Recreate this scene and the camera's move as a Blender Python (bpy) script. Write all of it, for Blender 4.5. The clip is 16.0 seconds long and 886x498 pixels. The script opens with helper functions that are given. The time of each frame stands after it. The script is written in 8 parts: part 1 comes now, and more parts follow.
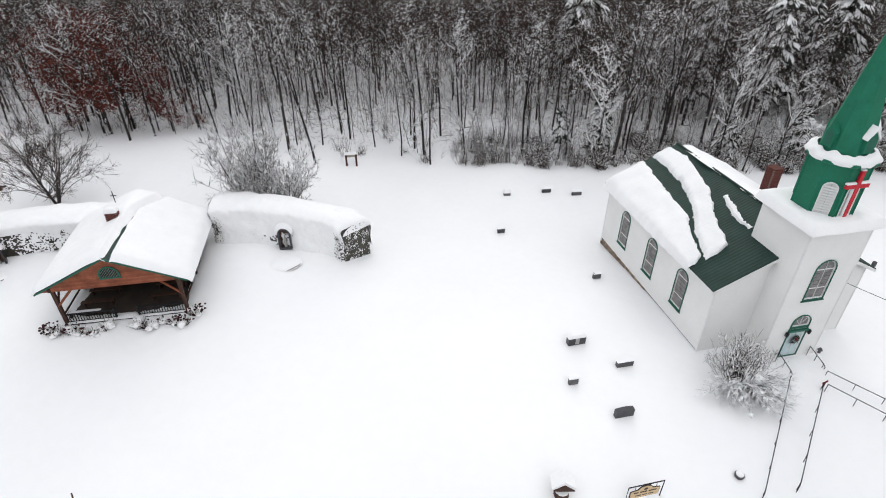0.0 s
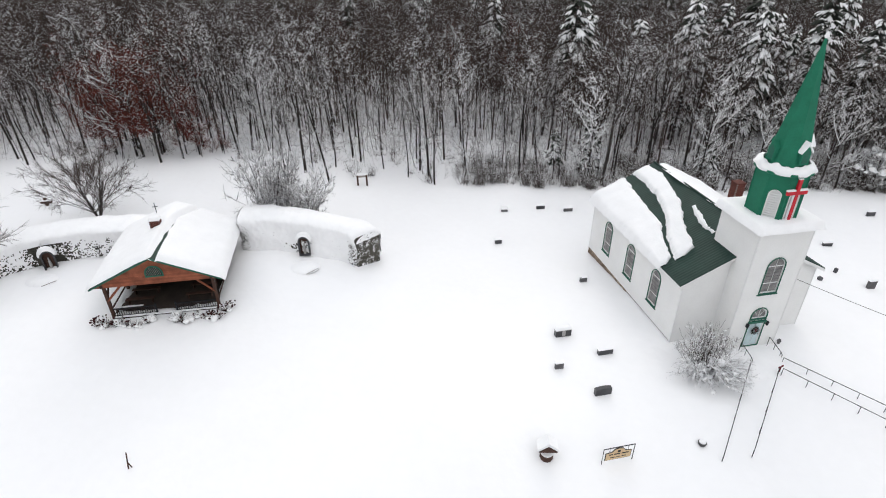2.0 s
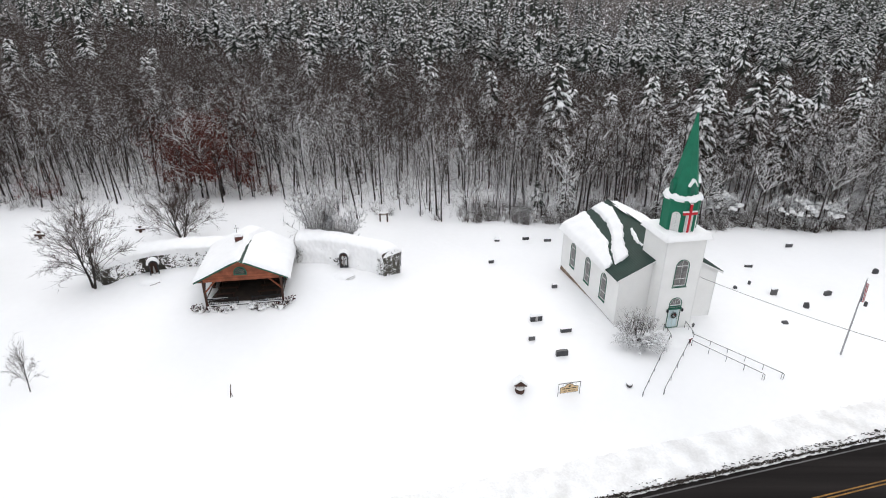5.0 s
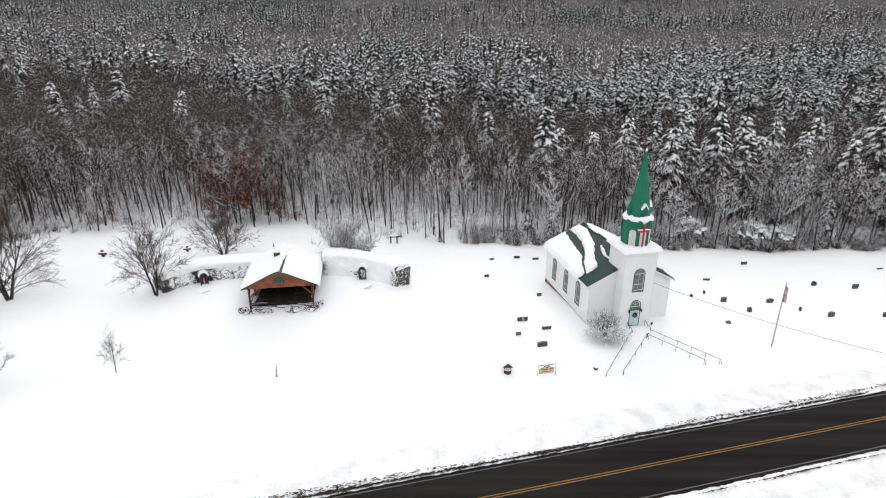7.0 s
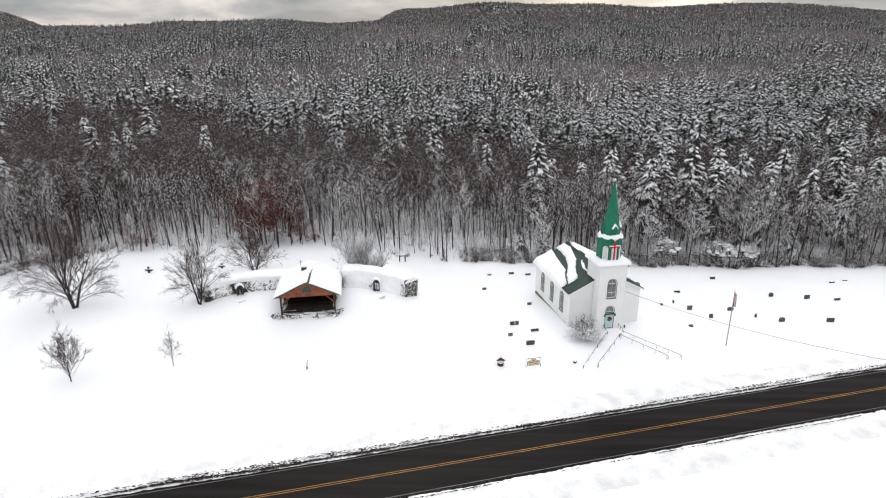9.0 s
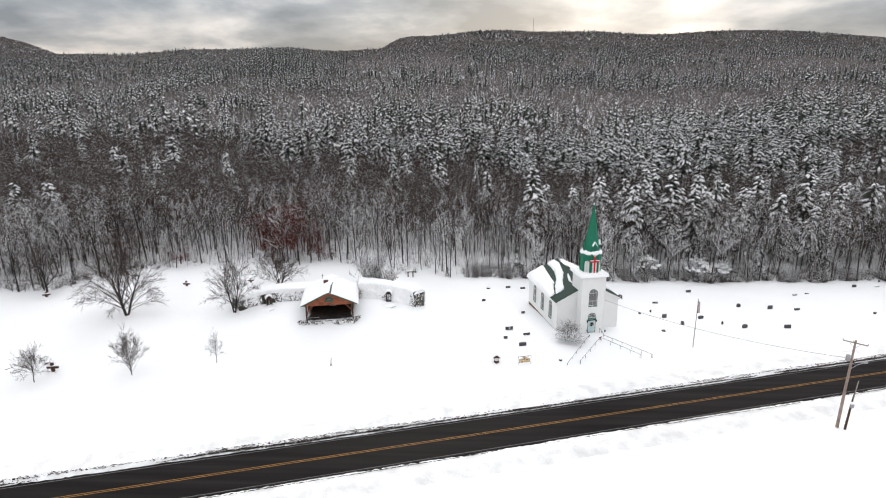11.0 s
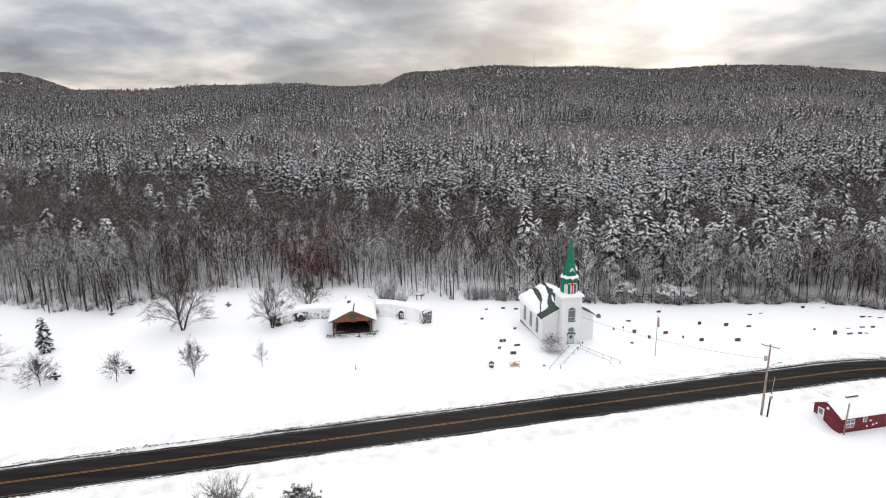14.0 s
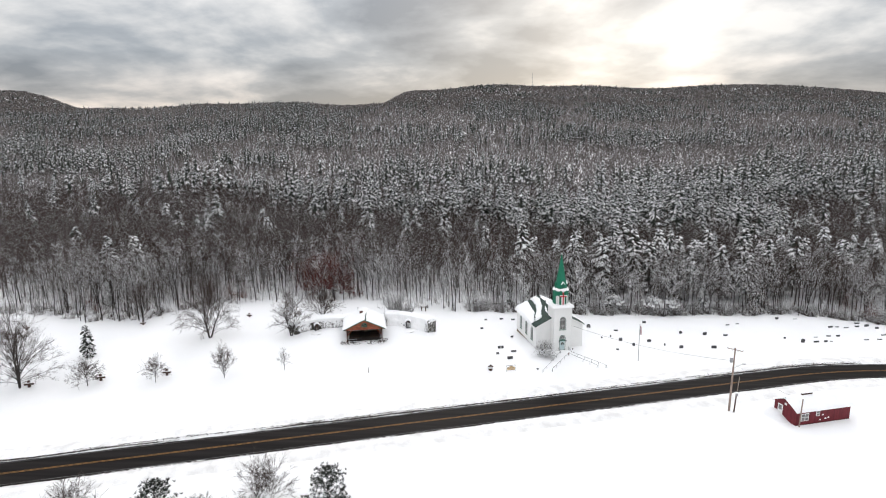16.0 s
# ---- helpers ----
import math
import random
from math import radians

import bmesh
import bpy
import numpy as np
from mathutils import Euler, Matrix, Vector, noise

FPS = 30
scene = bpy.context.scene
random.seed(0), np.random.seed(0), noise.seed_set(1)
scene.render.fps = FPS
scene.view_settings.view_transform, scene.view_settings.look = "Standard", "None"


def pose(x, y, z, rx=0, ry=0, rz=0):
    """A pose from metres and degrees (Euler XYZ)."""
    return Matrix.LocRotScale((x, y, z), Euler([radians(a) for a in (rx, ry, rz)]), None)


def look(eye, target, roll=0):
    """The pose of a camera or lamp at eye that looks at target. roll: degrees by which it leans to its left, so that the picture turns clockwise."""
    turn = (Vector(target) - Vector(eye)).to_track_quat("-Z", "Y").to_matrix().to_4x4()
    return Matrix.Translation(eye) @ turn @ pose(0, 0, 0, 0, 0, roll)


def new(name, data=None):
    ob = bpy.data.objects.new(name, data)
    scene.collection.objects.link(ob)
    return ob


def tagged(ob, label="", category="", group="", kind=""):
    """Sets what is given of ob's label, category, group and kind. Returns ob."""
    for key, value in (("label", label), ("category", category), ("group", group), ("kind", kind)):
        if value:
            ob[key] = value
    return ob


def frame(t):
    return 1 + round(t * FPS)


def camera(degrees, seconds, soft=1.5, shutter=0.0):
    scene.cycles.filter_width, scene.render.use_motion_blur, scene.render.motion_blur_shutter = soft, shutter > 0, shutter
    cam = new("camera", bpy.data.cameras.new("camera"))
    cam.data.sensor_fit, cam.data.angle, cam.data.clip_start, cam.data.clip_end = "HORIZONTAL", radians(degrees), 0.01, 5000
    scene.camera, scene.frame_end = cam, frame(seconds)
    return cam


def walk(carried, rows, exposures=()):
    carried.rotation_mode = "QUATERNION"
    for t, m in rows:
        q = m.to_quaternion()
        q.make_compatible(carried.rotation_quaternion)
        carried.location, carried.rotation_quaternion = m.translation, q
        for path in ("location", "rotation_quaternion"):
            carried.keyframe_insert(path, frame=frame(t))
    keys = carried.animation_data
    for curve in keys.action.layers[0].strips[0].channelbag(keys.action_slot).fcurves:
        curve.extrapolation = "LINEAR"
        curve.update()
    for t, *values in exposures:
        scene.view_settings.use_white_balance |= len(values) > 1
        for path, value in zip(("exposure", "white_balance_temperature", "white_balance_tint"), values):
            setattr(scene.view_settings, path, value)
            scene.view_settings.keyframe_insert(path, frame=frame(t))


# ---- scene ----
cam = camera(77.5, 16.0, soft=1.02)
PATH = [
    (0, (-21.672, -25.934, 25.721), (-21.673, -24.265, 24.619), -0.2),
    (0.5, (-21.568, -26.853, 25.83), (-21.573, -25.173, 24.744), -0.3),
    (1, (-21.509, -28.035, 26.105), (-21.518, -26.343, 25.039), -0.4),
    (1.5, (-21.485, -29.539, 26.456), (-21.498, -27.831, 25.415), -0.4),
    (2, (-21.486, -31.382, 26.847), (-21.503, -29.657, 25.836), -0.4),
    (2.5, (-21.504, -33.555, 27.275), (-21.523, -31.811, 26.295), -0.3),
    (3, (-21.53, -36.023, 27.744), (-21.552, -34.262, 26.798), -0.2),
    (3.5, (-21.558, -38.741, 28.266), (-21.582, -36.962, 27.353), -0.2),
    (4, (-21.583, -41.652, 28.847), (-21.609, -39.856, 27.966), -0.1),
    (4.5, (-21.602, -44.699, 29.485), (-21.63, -42.888, 28.636), -0.1),
    (5, (-21.613, -47.829, 30.172), (-21.642, -46.005, 29.353), -0.1),
    (5.5, (-21.614, -50.996, 30.895), (-21.645, -49.16, 30.104), -0.1),
    (6, (-21.607, -54.164, 31.635), (-21.639, -52.316, 30.872), -0.1),
    (6.5, (-21.592, -57.309, 32.377), (-21.626, -55.45, 31.639), -0.1),
    (7, (-21.572, -60.417, 33.103), (-21.607, -58.548, 32.391), -0.2),
    (7.5, (-21.547, -63.488, 33.805), (-21.584, -61.61, 33.117), -0.2),
    (8, (-21.519, -66.53, 34.477), (-21.559, -64.644, 33.812), -0.3),
    (8.5, (-21.49, -69.557, 35.121), (-21.532, -67.664, 34.479), -0.3),
    (9, (-21.46, -72.59, 35.746), (-21.504, -70.689, 35.126), -0.4),
    (9.5, (-21.429, -75.647, 36.365), (-21.476, -73.74, 35.766), -0.4),
    (10, (-21.397, -78.744, 36.993), (-21.446, -76.83, 36.414), -0.4),
    (10.5, (-21.362, -81.89, 37.645), (-21.414, -79.971, 37.085), -0.4),
    (11, (-21.322, -85.085, 38.33), (-21.378, -83.16, 37.79), -0.5),
    (11.5, (-21.278, -88.317, 39.054), (-21.336, -86.387, 38.532), -0.5),
    (12, (-21.227, -91.563, 39.809), (-21.287, -89.629, 39.305), -0.5),
    (12.5, (-21.172, -94.793, 40.579), (-21.234, -92.854, 40.092), -0.5),
    (13, (-21.115, -97.969, 41.337), (-21.179, -96.026, 40.868), -0.5),
    (13.5, (-21.064, -101.059, 42.054), (-21.13, -99.112, 41.601), -0.5),
    (14, (-21.031, -104.044, 42.699), (-21.098, -102.093, 42.264), -0.6),
    (14.5, (-21.038, -106.938, 43.264), (-21.105, -104.984, 42.843), -0.6),
    (15, (-21.112, -109.808, 43.771), (-21.18, -107.85, 43.366), -0.6),
    (15.5, (-21.295, -112.799, 44.31), (-21.362, -110.839, 43.919), -0.5),
    (16, (-21.643, -116.174, 45.07), (-21.707, -114.211, 44.694), -0.5),
]
EXPOSURE = -0.13
SKY_STRENGTH = 1.0
walk(cam, [(t, look(eye, target, roll)) for t, eye, target, roll in PATH], exposures=((0, EXPOSURE - 0.18), (4, EXPOSURE - 0.10), (9, EXPOSURE), (16, EXPOSURE)))

# ---- world and light: an overcast winter sky with a soft sun behind it ----
world = bpy.data.worlds.new("overcast_sky")
scene.world = world
world.use_nodes = True
wn, wl = world.node_tree.nodes, world.node_tree.links
wn.clear()


def wnode(kind, **values):
    n = wn.new(kind)
    for k, v in values.items():
        if k in n.inputs.keys():
            n.inputs[k].default_value = v
    return n


SUN_EL, SUN_AZ = radians(19), radians(7)
sky = wn.new("ShaderNodeTexSky")
sky.sky_type, sky.sun_disc = "NISHITA", False
sky.sun_elevation, sky.sun_rotation = SUN_EL, SUN_AZ
coord = wn.new("ShaderNodeTexCoord")
sep = wn.new("ShaderNodeSeparateXYZ")
wl.new(coord.outputs["Generated"], sep.inputs[0])
up = wn.new("ShaderNodeMath")
up.operation = "MAXIMUM"
wl.new(sep.outputs["Z"], up.inputs[0])
up.inputs[1].default_value = 0.0
lift = wn.new("ShaderNodeMath")
lift.operation = "ADD"
wl.new(up.outputs[0], lift.inputs[0])
lift.inputs[1].default_value = 0.26
flat = wn.new("ShaderNodeVectorMath")
flat.operation = "DIVIDE"
wl.new(coord.outputs["Generated"], flat.inputs[0])
join = wn.new("ShaderNodeCombineXYZ")
for i in range(3):
    wl.new(lift.outputs[0], join.inputs[i])
wl.new(join.outputs[0], flat.inputs[1])
clouds = wnode("ShaderNodeTexNoise", Scale=1.5, Detail=7.0, Roughness=0.52, Distortion=0.15)
wl.new(flat.outputs[0], clouds.inputs["Vector"])
tone = wn.new("ShaderNodeValToRGB")
wl.new(clouds.outputs["Fac"], tone.inputs[0])
tone.color_ramp.elements[0].position, tone.color_ramp.elements[0].color = 0.40, (0.25, 0.28, 0.322, 1)
tone.color_ramp.elements[1].position, tone.color_ramp.elements[1].color = 0.64, (0.88, 0.87, 0.855, 1)
mid = tone.color_ramp.elements.new(0.50)
mid.color = (0.42, 0.452, 0.49, 1)
# the cloud deck glows warmer towards the horizon and is brighter overhead
rise = wn.new("ShaderNodeValToRGB")
wl.new(up.outputs[0], rise.inputs[0])
rise.color_ramp.elements[0].position, rise.color_ramp.elements[0].color = 0.05, (1.21, 1.06, 0.96, 1)
rise.color_ramp.elements[1].position, rise.color_ramp.elements[1].color = 0.80, (3.95, 3.73, 3.56, 1)
band = rise.color_ramp.elements.new(0.14)
band.color = (0.98, 0.97, 0.97, 1)
high = rise.color_ramp.elements.new(0.36)
high.color = (1.35, 1.35, 1.35, 1)
both = wn.new("ShaderNodeMix")
both.data_type, both.blend_type = "RGBA", "MULTIPLY"
both.inputs["Factor"].default_value = 1.0
wl.new(tone.outputs[0], both.inputs["A"])
wl.new(rise.outputs[0], both.inputs["B"])
veil = wn.new("ShaderNodeMix")
veil.data_type, veil.blend_type = "RGBA", "ADD"
veil.inputs["Factor"].default_value = 0.01
wl.new(both.outputs["Result"], veil.inputs["A"])
wl.new(sky.outputs[0], veil.inputs["B"])
back = wn.new("ShaderNodeBackground")
back.inputs["Strength"].default_value = SKY_STRENGTH
# the cloud is thin and warm where the sun stands behind it
aim = wn.new("ShaderNodeVectorMath")
aim.operation = "DOT_PRODUCT"
wl.new(coord.outputs["Generated"], aim.inputs[0])
aim.inputs[1].default_value = (math.sin(SUN_AZ + 0.15) * math.cos(0.15), math.cos(SUN_AZ + 0.15) * math.cos(0.15), math.sin(0.15))
glow = wn.new("ShaderNodeValToRGB")
wl.new(aim.outputs["Value"], glow.inputs[0])
glow.color_ramp.elements[0].position, glow.color_ramp.elements[0].color = 0.945, (0, 0, 0, 1)
glow.color_ramp.elements[1].position, glow.color_ramp.elements[1].color = 1.0, (0.75, 0.66, 0.54, 1)
glow.color_ramp.elements.new(0.985).color = (0.16, 0.145, 0.12, 1)
thin = wn.new("ShaderNodeMix")
thin.data_type, thin.blend_type = "RGBA", "ADD"
wl.new(clouds.outputs["Fac"], thin.inputs["Factor"])
wl.new(veil.outputs["Result"], thin.inputs["A"])
wl.new(glow.outputs[0], thin.inputs["B"])
wl.new(thin.outputs["Result"], back.inputs["Color"])
world_out = wn.new("ShaderNodeOutputWorld")
wl.new(back.outputs[0], world_out.inputs["Surface"])

sun = new("sun", bpy.data.lights.new("sun", "SUN"))
sun.data.energy, sun.data.angle, sun.data.color = 1.2, radians(25), (1.0, 0.95, 0.88)
sun.matrix_world = look((math.sin(SUN_AZ) * 50, math.cos(SUN_AZ) * 50, math.tan(SUN_EL) * 50), (0, 0, 0))


# ---- materials ----
def material(name, colour, rough=0.7, metal=0.0, spread=0.12, scale=4.0, fine=40.0, bump=0.15, dist=0.01, second=None, per=None, spec=0.3):
    """A surface with variation at two scales and a fine relief. second: a colour that shows in stains. per: piece-by-piece change."""
    m = bpy.data.materials.new(name)
    m.use_nodes = True
    nt = m.node_tree
    bs = nt.nodes["Principled BSDF"]
    bs.inputs["Roughness"].default_value, bs.inputs["Metallic"].default_value = rough, metal
    bs.inputs["Specular IOR Level"].default_value = spec
    co = nt.nodes.new("ShaderNodeTexCoord")
    big, small = nt.nodes.new("ShaderNodeTexNoise"), nt.nodes.new("ShaderNodeTexNoise")
    for n, s, d in ((big, scale, 4.0), (small, fine, 3.0)):
        nt.links.new(co.outputs["Object"], n.inputs["Vector"])
        n.inputs["Scale"].default_value, n.inputs["Detail"].default_value = s, d
    ramp = nt.nodes.new("ShaderNodeValToRGB")
    nt.links.new(big.outputs["Fac"], ramp.inputs[0])
    c = colour
    e = ramp.color_ramp.elements
    e[0].position, e[0].color = 0.3, tuple(v * (1 - spread) for v in c) + (1,)
    e[1].position, e[1].color = 0.7, tuple(min(1.0, v * (1 + spread)) for v in (second or c)) + (1,)
    mix = nt.nodes.new("ShaderNodeMix")
    mix.data_type, mix.blend_type = "RGBA", "MULTIPLY"
    mix.inputs["Factor"].default_value = 1.0
    nt.links.new(ramp.outputs[0], mix.inputs["A"])
    grain = nt.nodes.new("ShaderNodeMapRange")
    nt.links.new(small.outputs["Fac"], grain.inputs["Value"])
    grain.inputs["From Min"].default_value, grain.inputs["From Max"].default_value = 0.3, 0.7
    grain.inputs["To Min"].default_value, grain.inputs["To Max"].default_value = 1 - spread, 1.0
    last = grain.outputs[0]
    if per:
        src = nt.nodes.new("ShaderNodeObjectInfo" if per[0] == "object" else "ShaderNodeNewGeometry")
        vary = nt.nodes.new("ShaderNodeMapRange")
        nt.links.new(src.outputs["Random" if per[0] == "object" else "Random Per Island"], vary.inputs["Value"])
        vary.inputs["To Min"].default_value, vary.inputs["To Max"].default_value = 1 - per[1], 1 + per[1]
        mul = nt.nodes.new("ShaderNodeMath")
        mul.operation = "MULTIPLY"
        nt.links.new(last, mul.inputs[0])
        nt.links.new(vary.outputs[0], mul.inputs[1])
        last = mul.outputs[0]
    nt.links.new(last, mix.inputs["B"])
    nt.links.new(mix.outputs["Result"], bs.inputs["Base Color"])
    if bump:
        bp = nt.nodes.new("ShaderNodeBump")
        bp.inputs["Strength"].default_value, bp.inputs["Distance"].default_value = bump, dist
        nt.links.new(small.outputs["Fac"], bp.inputs["Height"])
        nt.links.new(bp.outputs[0], bs.inputs["Normal"])
    return m


SNOW = material("snow", (0.915, 0.915, 0.92), 0.75, spread=0.015, scale=0.12, fine=1.4, bump=0.25, dist=0.08, spec=0.15)
SNOW_CAP = material("packed_snow", (0.915, 0.915, 0.92), 0.75, spread=0.02, scale=1.2, fine=6.0, bump=0.35, dist=0.05, spec=0.15)
TREE_SNOW = material("clinging_snow", (0.84, 0.842, 0.85), 0.8, spread=0.06, scale=0.8, fine=5.0, bump=0, spec=0.1, per=("island", 0.10))
# greyer and bluer than TREE_SNOW: the softening of distance put into the colour
FAR_SNOW = material("distance_greyed_snow", (0.66, 0.668, 0.685), 0.8, spread=0.04, scale=0.3, fine=2.0, bump=0, spec=0.1, per=("island", 0.06))
DIRTY_SNOW = material("ploughed_snow", (0.84, 0.83, 0.82), 0.8, spread=0.10, scale=0.5, fine=5.0, bump=0.6, dist=0.08, second=(0.92, 0.92, 0.93), spec=0.1)
BARK = material("grey_bark", (0.050, 0.043, 0.040), 0.9, spread=0.30, scale=2.0, fine=14.0, bump=0.3, dist=0.02, per=("object", 0.3), spec=0.1)
TWIG = material("brown_twigs", (0.062, 0.043, 0.036), 0.9, spread=0.25, scale=2.2, fine=9.0, bump=0, second=(0.10, 0.082, 0.075), per=("island", 0.35), spec=0.05)
# pale mottling: frost, lightened further to paint in the haze of distance
FAR_TWIG = material("frosted_hazed_twigs", (0.064, 0.048, 0.042), 0.95, spread=0.30, scale=0.9, fine=0.06, bump=0, second=(0.25, 0.23, 0.222), per=("island", 0.35), spec=0.05)
NEEDLE = material("dark_needles", (0.044, 0.050, 0.042), 0.8, spread=0.30, scale=0.7, fine=9.0, bump=0.2, per=("island", 0.3), spec=0.1)
DRY_LEAF = material("dry_oak_leaves", (0.105, 0.026, 0.022), 0.8, spread=0.35, scale=0.9, fine=7.0, bump=0, second=(0.16, 0.045, 0.032), per=("island", 0.35), spec=0.1)
ASPHALT = material("wet_asphalt", (0.0098, 0.0082, 0.0079), 0.75, spread=0.25, scale=0.35, fine=16.0, bump=0.4, dist=0.01, second=(0.0185, 0.0157, 0.015), spec=0.08)
streak = ASPHALT.node_tree.nodes.new("ShaderNodeMapping")
streak.inputs["Rotation"].default_value, streak.inputs["Scale"].default_value = (0, 0, -0.263), (0.10, 2.6, 1.0)
for n in [n for n in ASPHALT.node_tree.nodes if n.bl_idname == "ShaderNodeTexNoise" and n.inputs["Scale"].default_value < 1]:
    ASPHALT.node_tree.links.new(n.inputs["Vector"].links[0].from_socket, streak.inputs["Vector"])
    ASPHALT.node_tree.links.new(streak.outputs[0], n.inputs["Vector"])
YELLOW = material("yellow_road_paint", (0.28, 0.14, 0.03), 0.7, spread=0.30, scale=1.5, fine=11.0, bump=0.1)
WHITE_LINE = material("worn_white_road_paint", (0.13, 0.125, 0.125), 0.7, spread=0.30, scale=0.8, fine=9.0, bump=0.1)
VERGE = material("frozen_verge_grass", (0.055, 0.046, 0.040), 0.95, spread=0.35, scale=1.0, fine=14.0, bump=0.5, dist=0.03, per=("island", 0.4))
SIDING = material("white_painted_siding", (0.84, 0.838, 0.825), 0.55, spread=0.03, scale=0.6, fine=9.0, bump=0.05)
WHITE_TRIM = material("white_trim_paint", (0.80, 0.80, 0.79), 0.5, spread=0.03, scale=2.0, fine=20.0, bump=0.05)
GREEN_ROOF = material("dark_green_sheet_metal", (0.020, 0.046, 0.037), 0.6, spread=0.14, scale=0.9, fine=9.0, bump=0.06, spec=0.2)
GREEN = material("green_steeple_shingle", (0.012, 0.165, 0.095), 0.65, spread=0.12, scale=1.1, fine=11.0, bump=0.25, dist=0.02)
GREEN_TRIM = material("green_trim_paint", (0.018, 0.120, 0.080), 0.5, spread=0.10, scale=3.0, fine=25.0, bump=0.05)
RED = material("red_painted_cross", (0.55, 0.018, 0.032), 0.45, spread=0.08, scale=3.0, fine=25.0, bump=0.05)
DOOR_BLUE = material("pale_blue_door_paint", (0.56, 0.68, 0.70), 0.5, spread=0.05, scale=3.0, fine=25.0, bump=0.05)
GLASS = material("dark_leaded_glass", (0.17, 0.165, 0.165), 0.35, spread=0.25, scale=2.5, fine=14.0, bump=0.12, spec=0.5, second=(0.23, 0.22, 0.215))
BLACK_METAL = material("black_iron", (0.020, 0.021, 0.024), 0.5, metal=0.3, spread=0.2, scale=4.0, fine=30.0, bump=0.1)
BRICK = material("red_chimney_brick", (0.13, 0.043, 0.033), 0.85, spread=0.25, scale=5.0, fine=22.0, bump=0.4, per=("object", 0.25))
MORTAR = material("grey_mortar", (0.30, 0.28, 0.26), 0.9, spread=0.15, scale=6.0, fine=30.0, bump=0.3)
STONE = material("brown_foundation_stone", (0.26, 0.17, 0.11), 0.9, spread=0.30, scale=1.6, fine=12.0, bump=0.5, dist=0.03, second=(0.34, 0.28, 0.22), per=("object", 0.3))
CEDAR = material("stained_cedar_boards", (0.25, 0.070, 0.034), 0.65, spread=0.22, scale=1.4, fine=16.0, bump=0.2, second=(0.32, 0.10, 0.05), per=("object", 0.2))
DARK_WOOD = material("dark_brown_timber", (0.075, 0.038, 0.027), 0.75, spread=0.25, scale=2.0, fine=18.0, bump=0.25)
PALE_WOOD = material("weathered_pale_wood", (0.33, 0.29, 0.25), 0.8, spread=0.2, scale=2.0, fine=18.0, bump=0.2)
GRANITE = material("grey_granite", (0.115, 0.112, 0.115), 0.6, spread=0.20, scale=3.0, fine=35.0, bump=0.15, per=("object", 0.35))
DARK_GRANITE = material("polished_dark_granite", (0.045, 0.045, 0.050), 0.3, spread=0.25, scale=3.0, fine=35.0, bump=0.05, per=("object", 0.3), spec=0.5)
PALE_STONE = material("pale_carved_stone", (0.42, 0.41, 0.40), 0.8, spread=0.15, scale=4.0, fine=28.0, bump=0.3)
SIGN_CREAM = material("cream_sign_board", (0.70, 0.52, 0.31), 0.6, spread=0.08, scale=4.0, fine=28.0, bump=0.05)
SIGN_DARK = material("dark_brown_sign_paint", (0.045, 0.032, 0.024), 0.6, spread=0.1, scale=4.0, fine=28.0, bump=0.05)
POLE_WOOD = material("weathered_pole_wood", (0.26, 0.185, 0.15), 0.85, spread=0.2, scale=1.2, fine=16.0, bump=0.25, second=(0.33, 0.26, 0.22))
STEEL = material("galvanised_steel", (0.36, 0.36, 0.37), 0.45, metal=0.6, spread=0.1, scale=3.0, fine=24.0, bump=0.05)
BARN_RED = material("barn_red_boards", (0.155, 0.018, 0.026), 0.65, spread=0.14, scale=1.0, fine=12.0, bump=0.15, per=("object", 0.12))
FLAG_RED = material("red_flag_cloth", (0.42, 0.03, 0.05), 0.85, spread=0.1, scale=4.0, fine=30.0, bump=0.1)
FLAG_BLUE = material("navy_flag_cloth", (0.02, 0.03, 0.10), 0.85, spread=0.1, scale=4.0, fine=30.0, bump=0.1)
FLAG_WHITE = material("white_flag_cloth", (0.70, 0.68, 0.68), 0.85, spread=0.05, scale=4.0, fine=30.0, bump=0.1)
DIRT = material("packed_earth_floor", (0.060, 0.045, 0.038), 0.95, spread=0.25, scale=1.0, fine=10.0, bump=0.3)
HEDGE_LEAF = material("dull_hedge_foliage", (0.080, 0.075, 0.062), 0.85, spread=0.35, scale=1.5, fine=12.0, bump=0.2, per=("island", 0.4))
RUST = material("rusty_dry_flowers", (0.055, 0.020, 0.020), 0.85, spread=0.35, scale=4.0, fine=20.0, bump=0.2, per=("island", 0.4), spec=0.1)
WREATH = material("evergreen_wreath", (0.030, 0.034, 0.022), 0.9, spread=0.3, scale=6.0, fine=40.0, bump=0.3, per=("island", 0.4))
BOW = material("dark_red_ribbon", (0.15, 0.014, 0.02), 0.7, spread=0.15, scale=6.0, fine=40.0, bump=0.1)


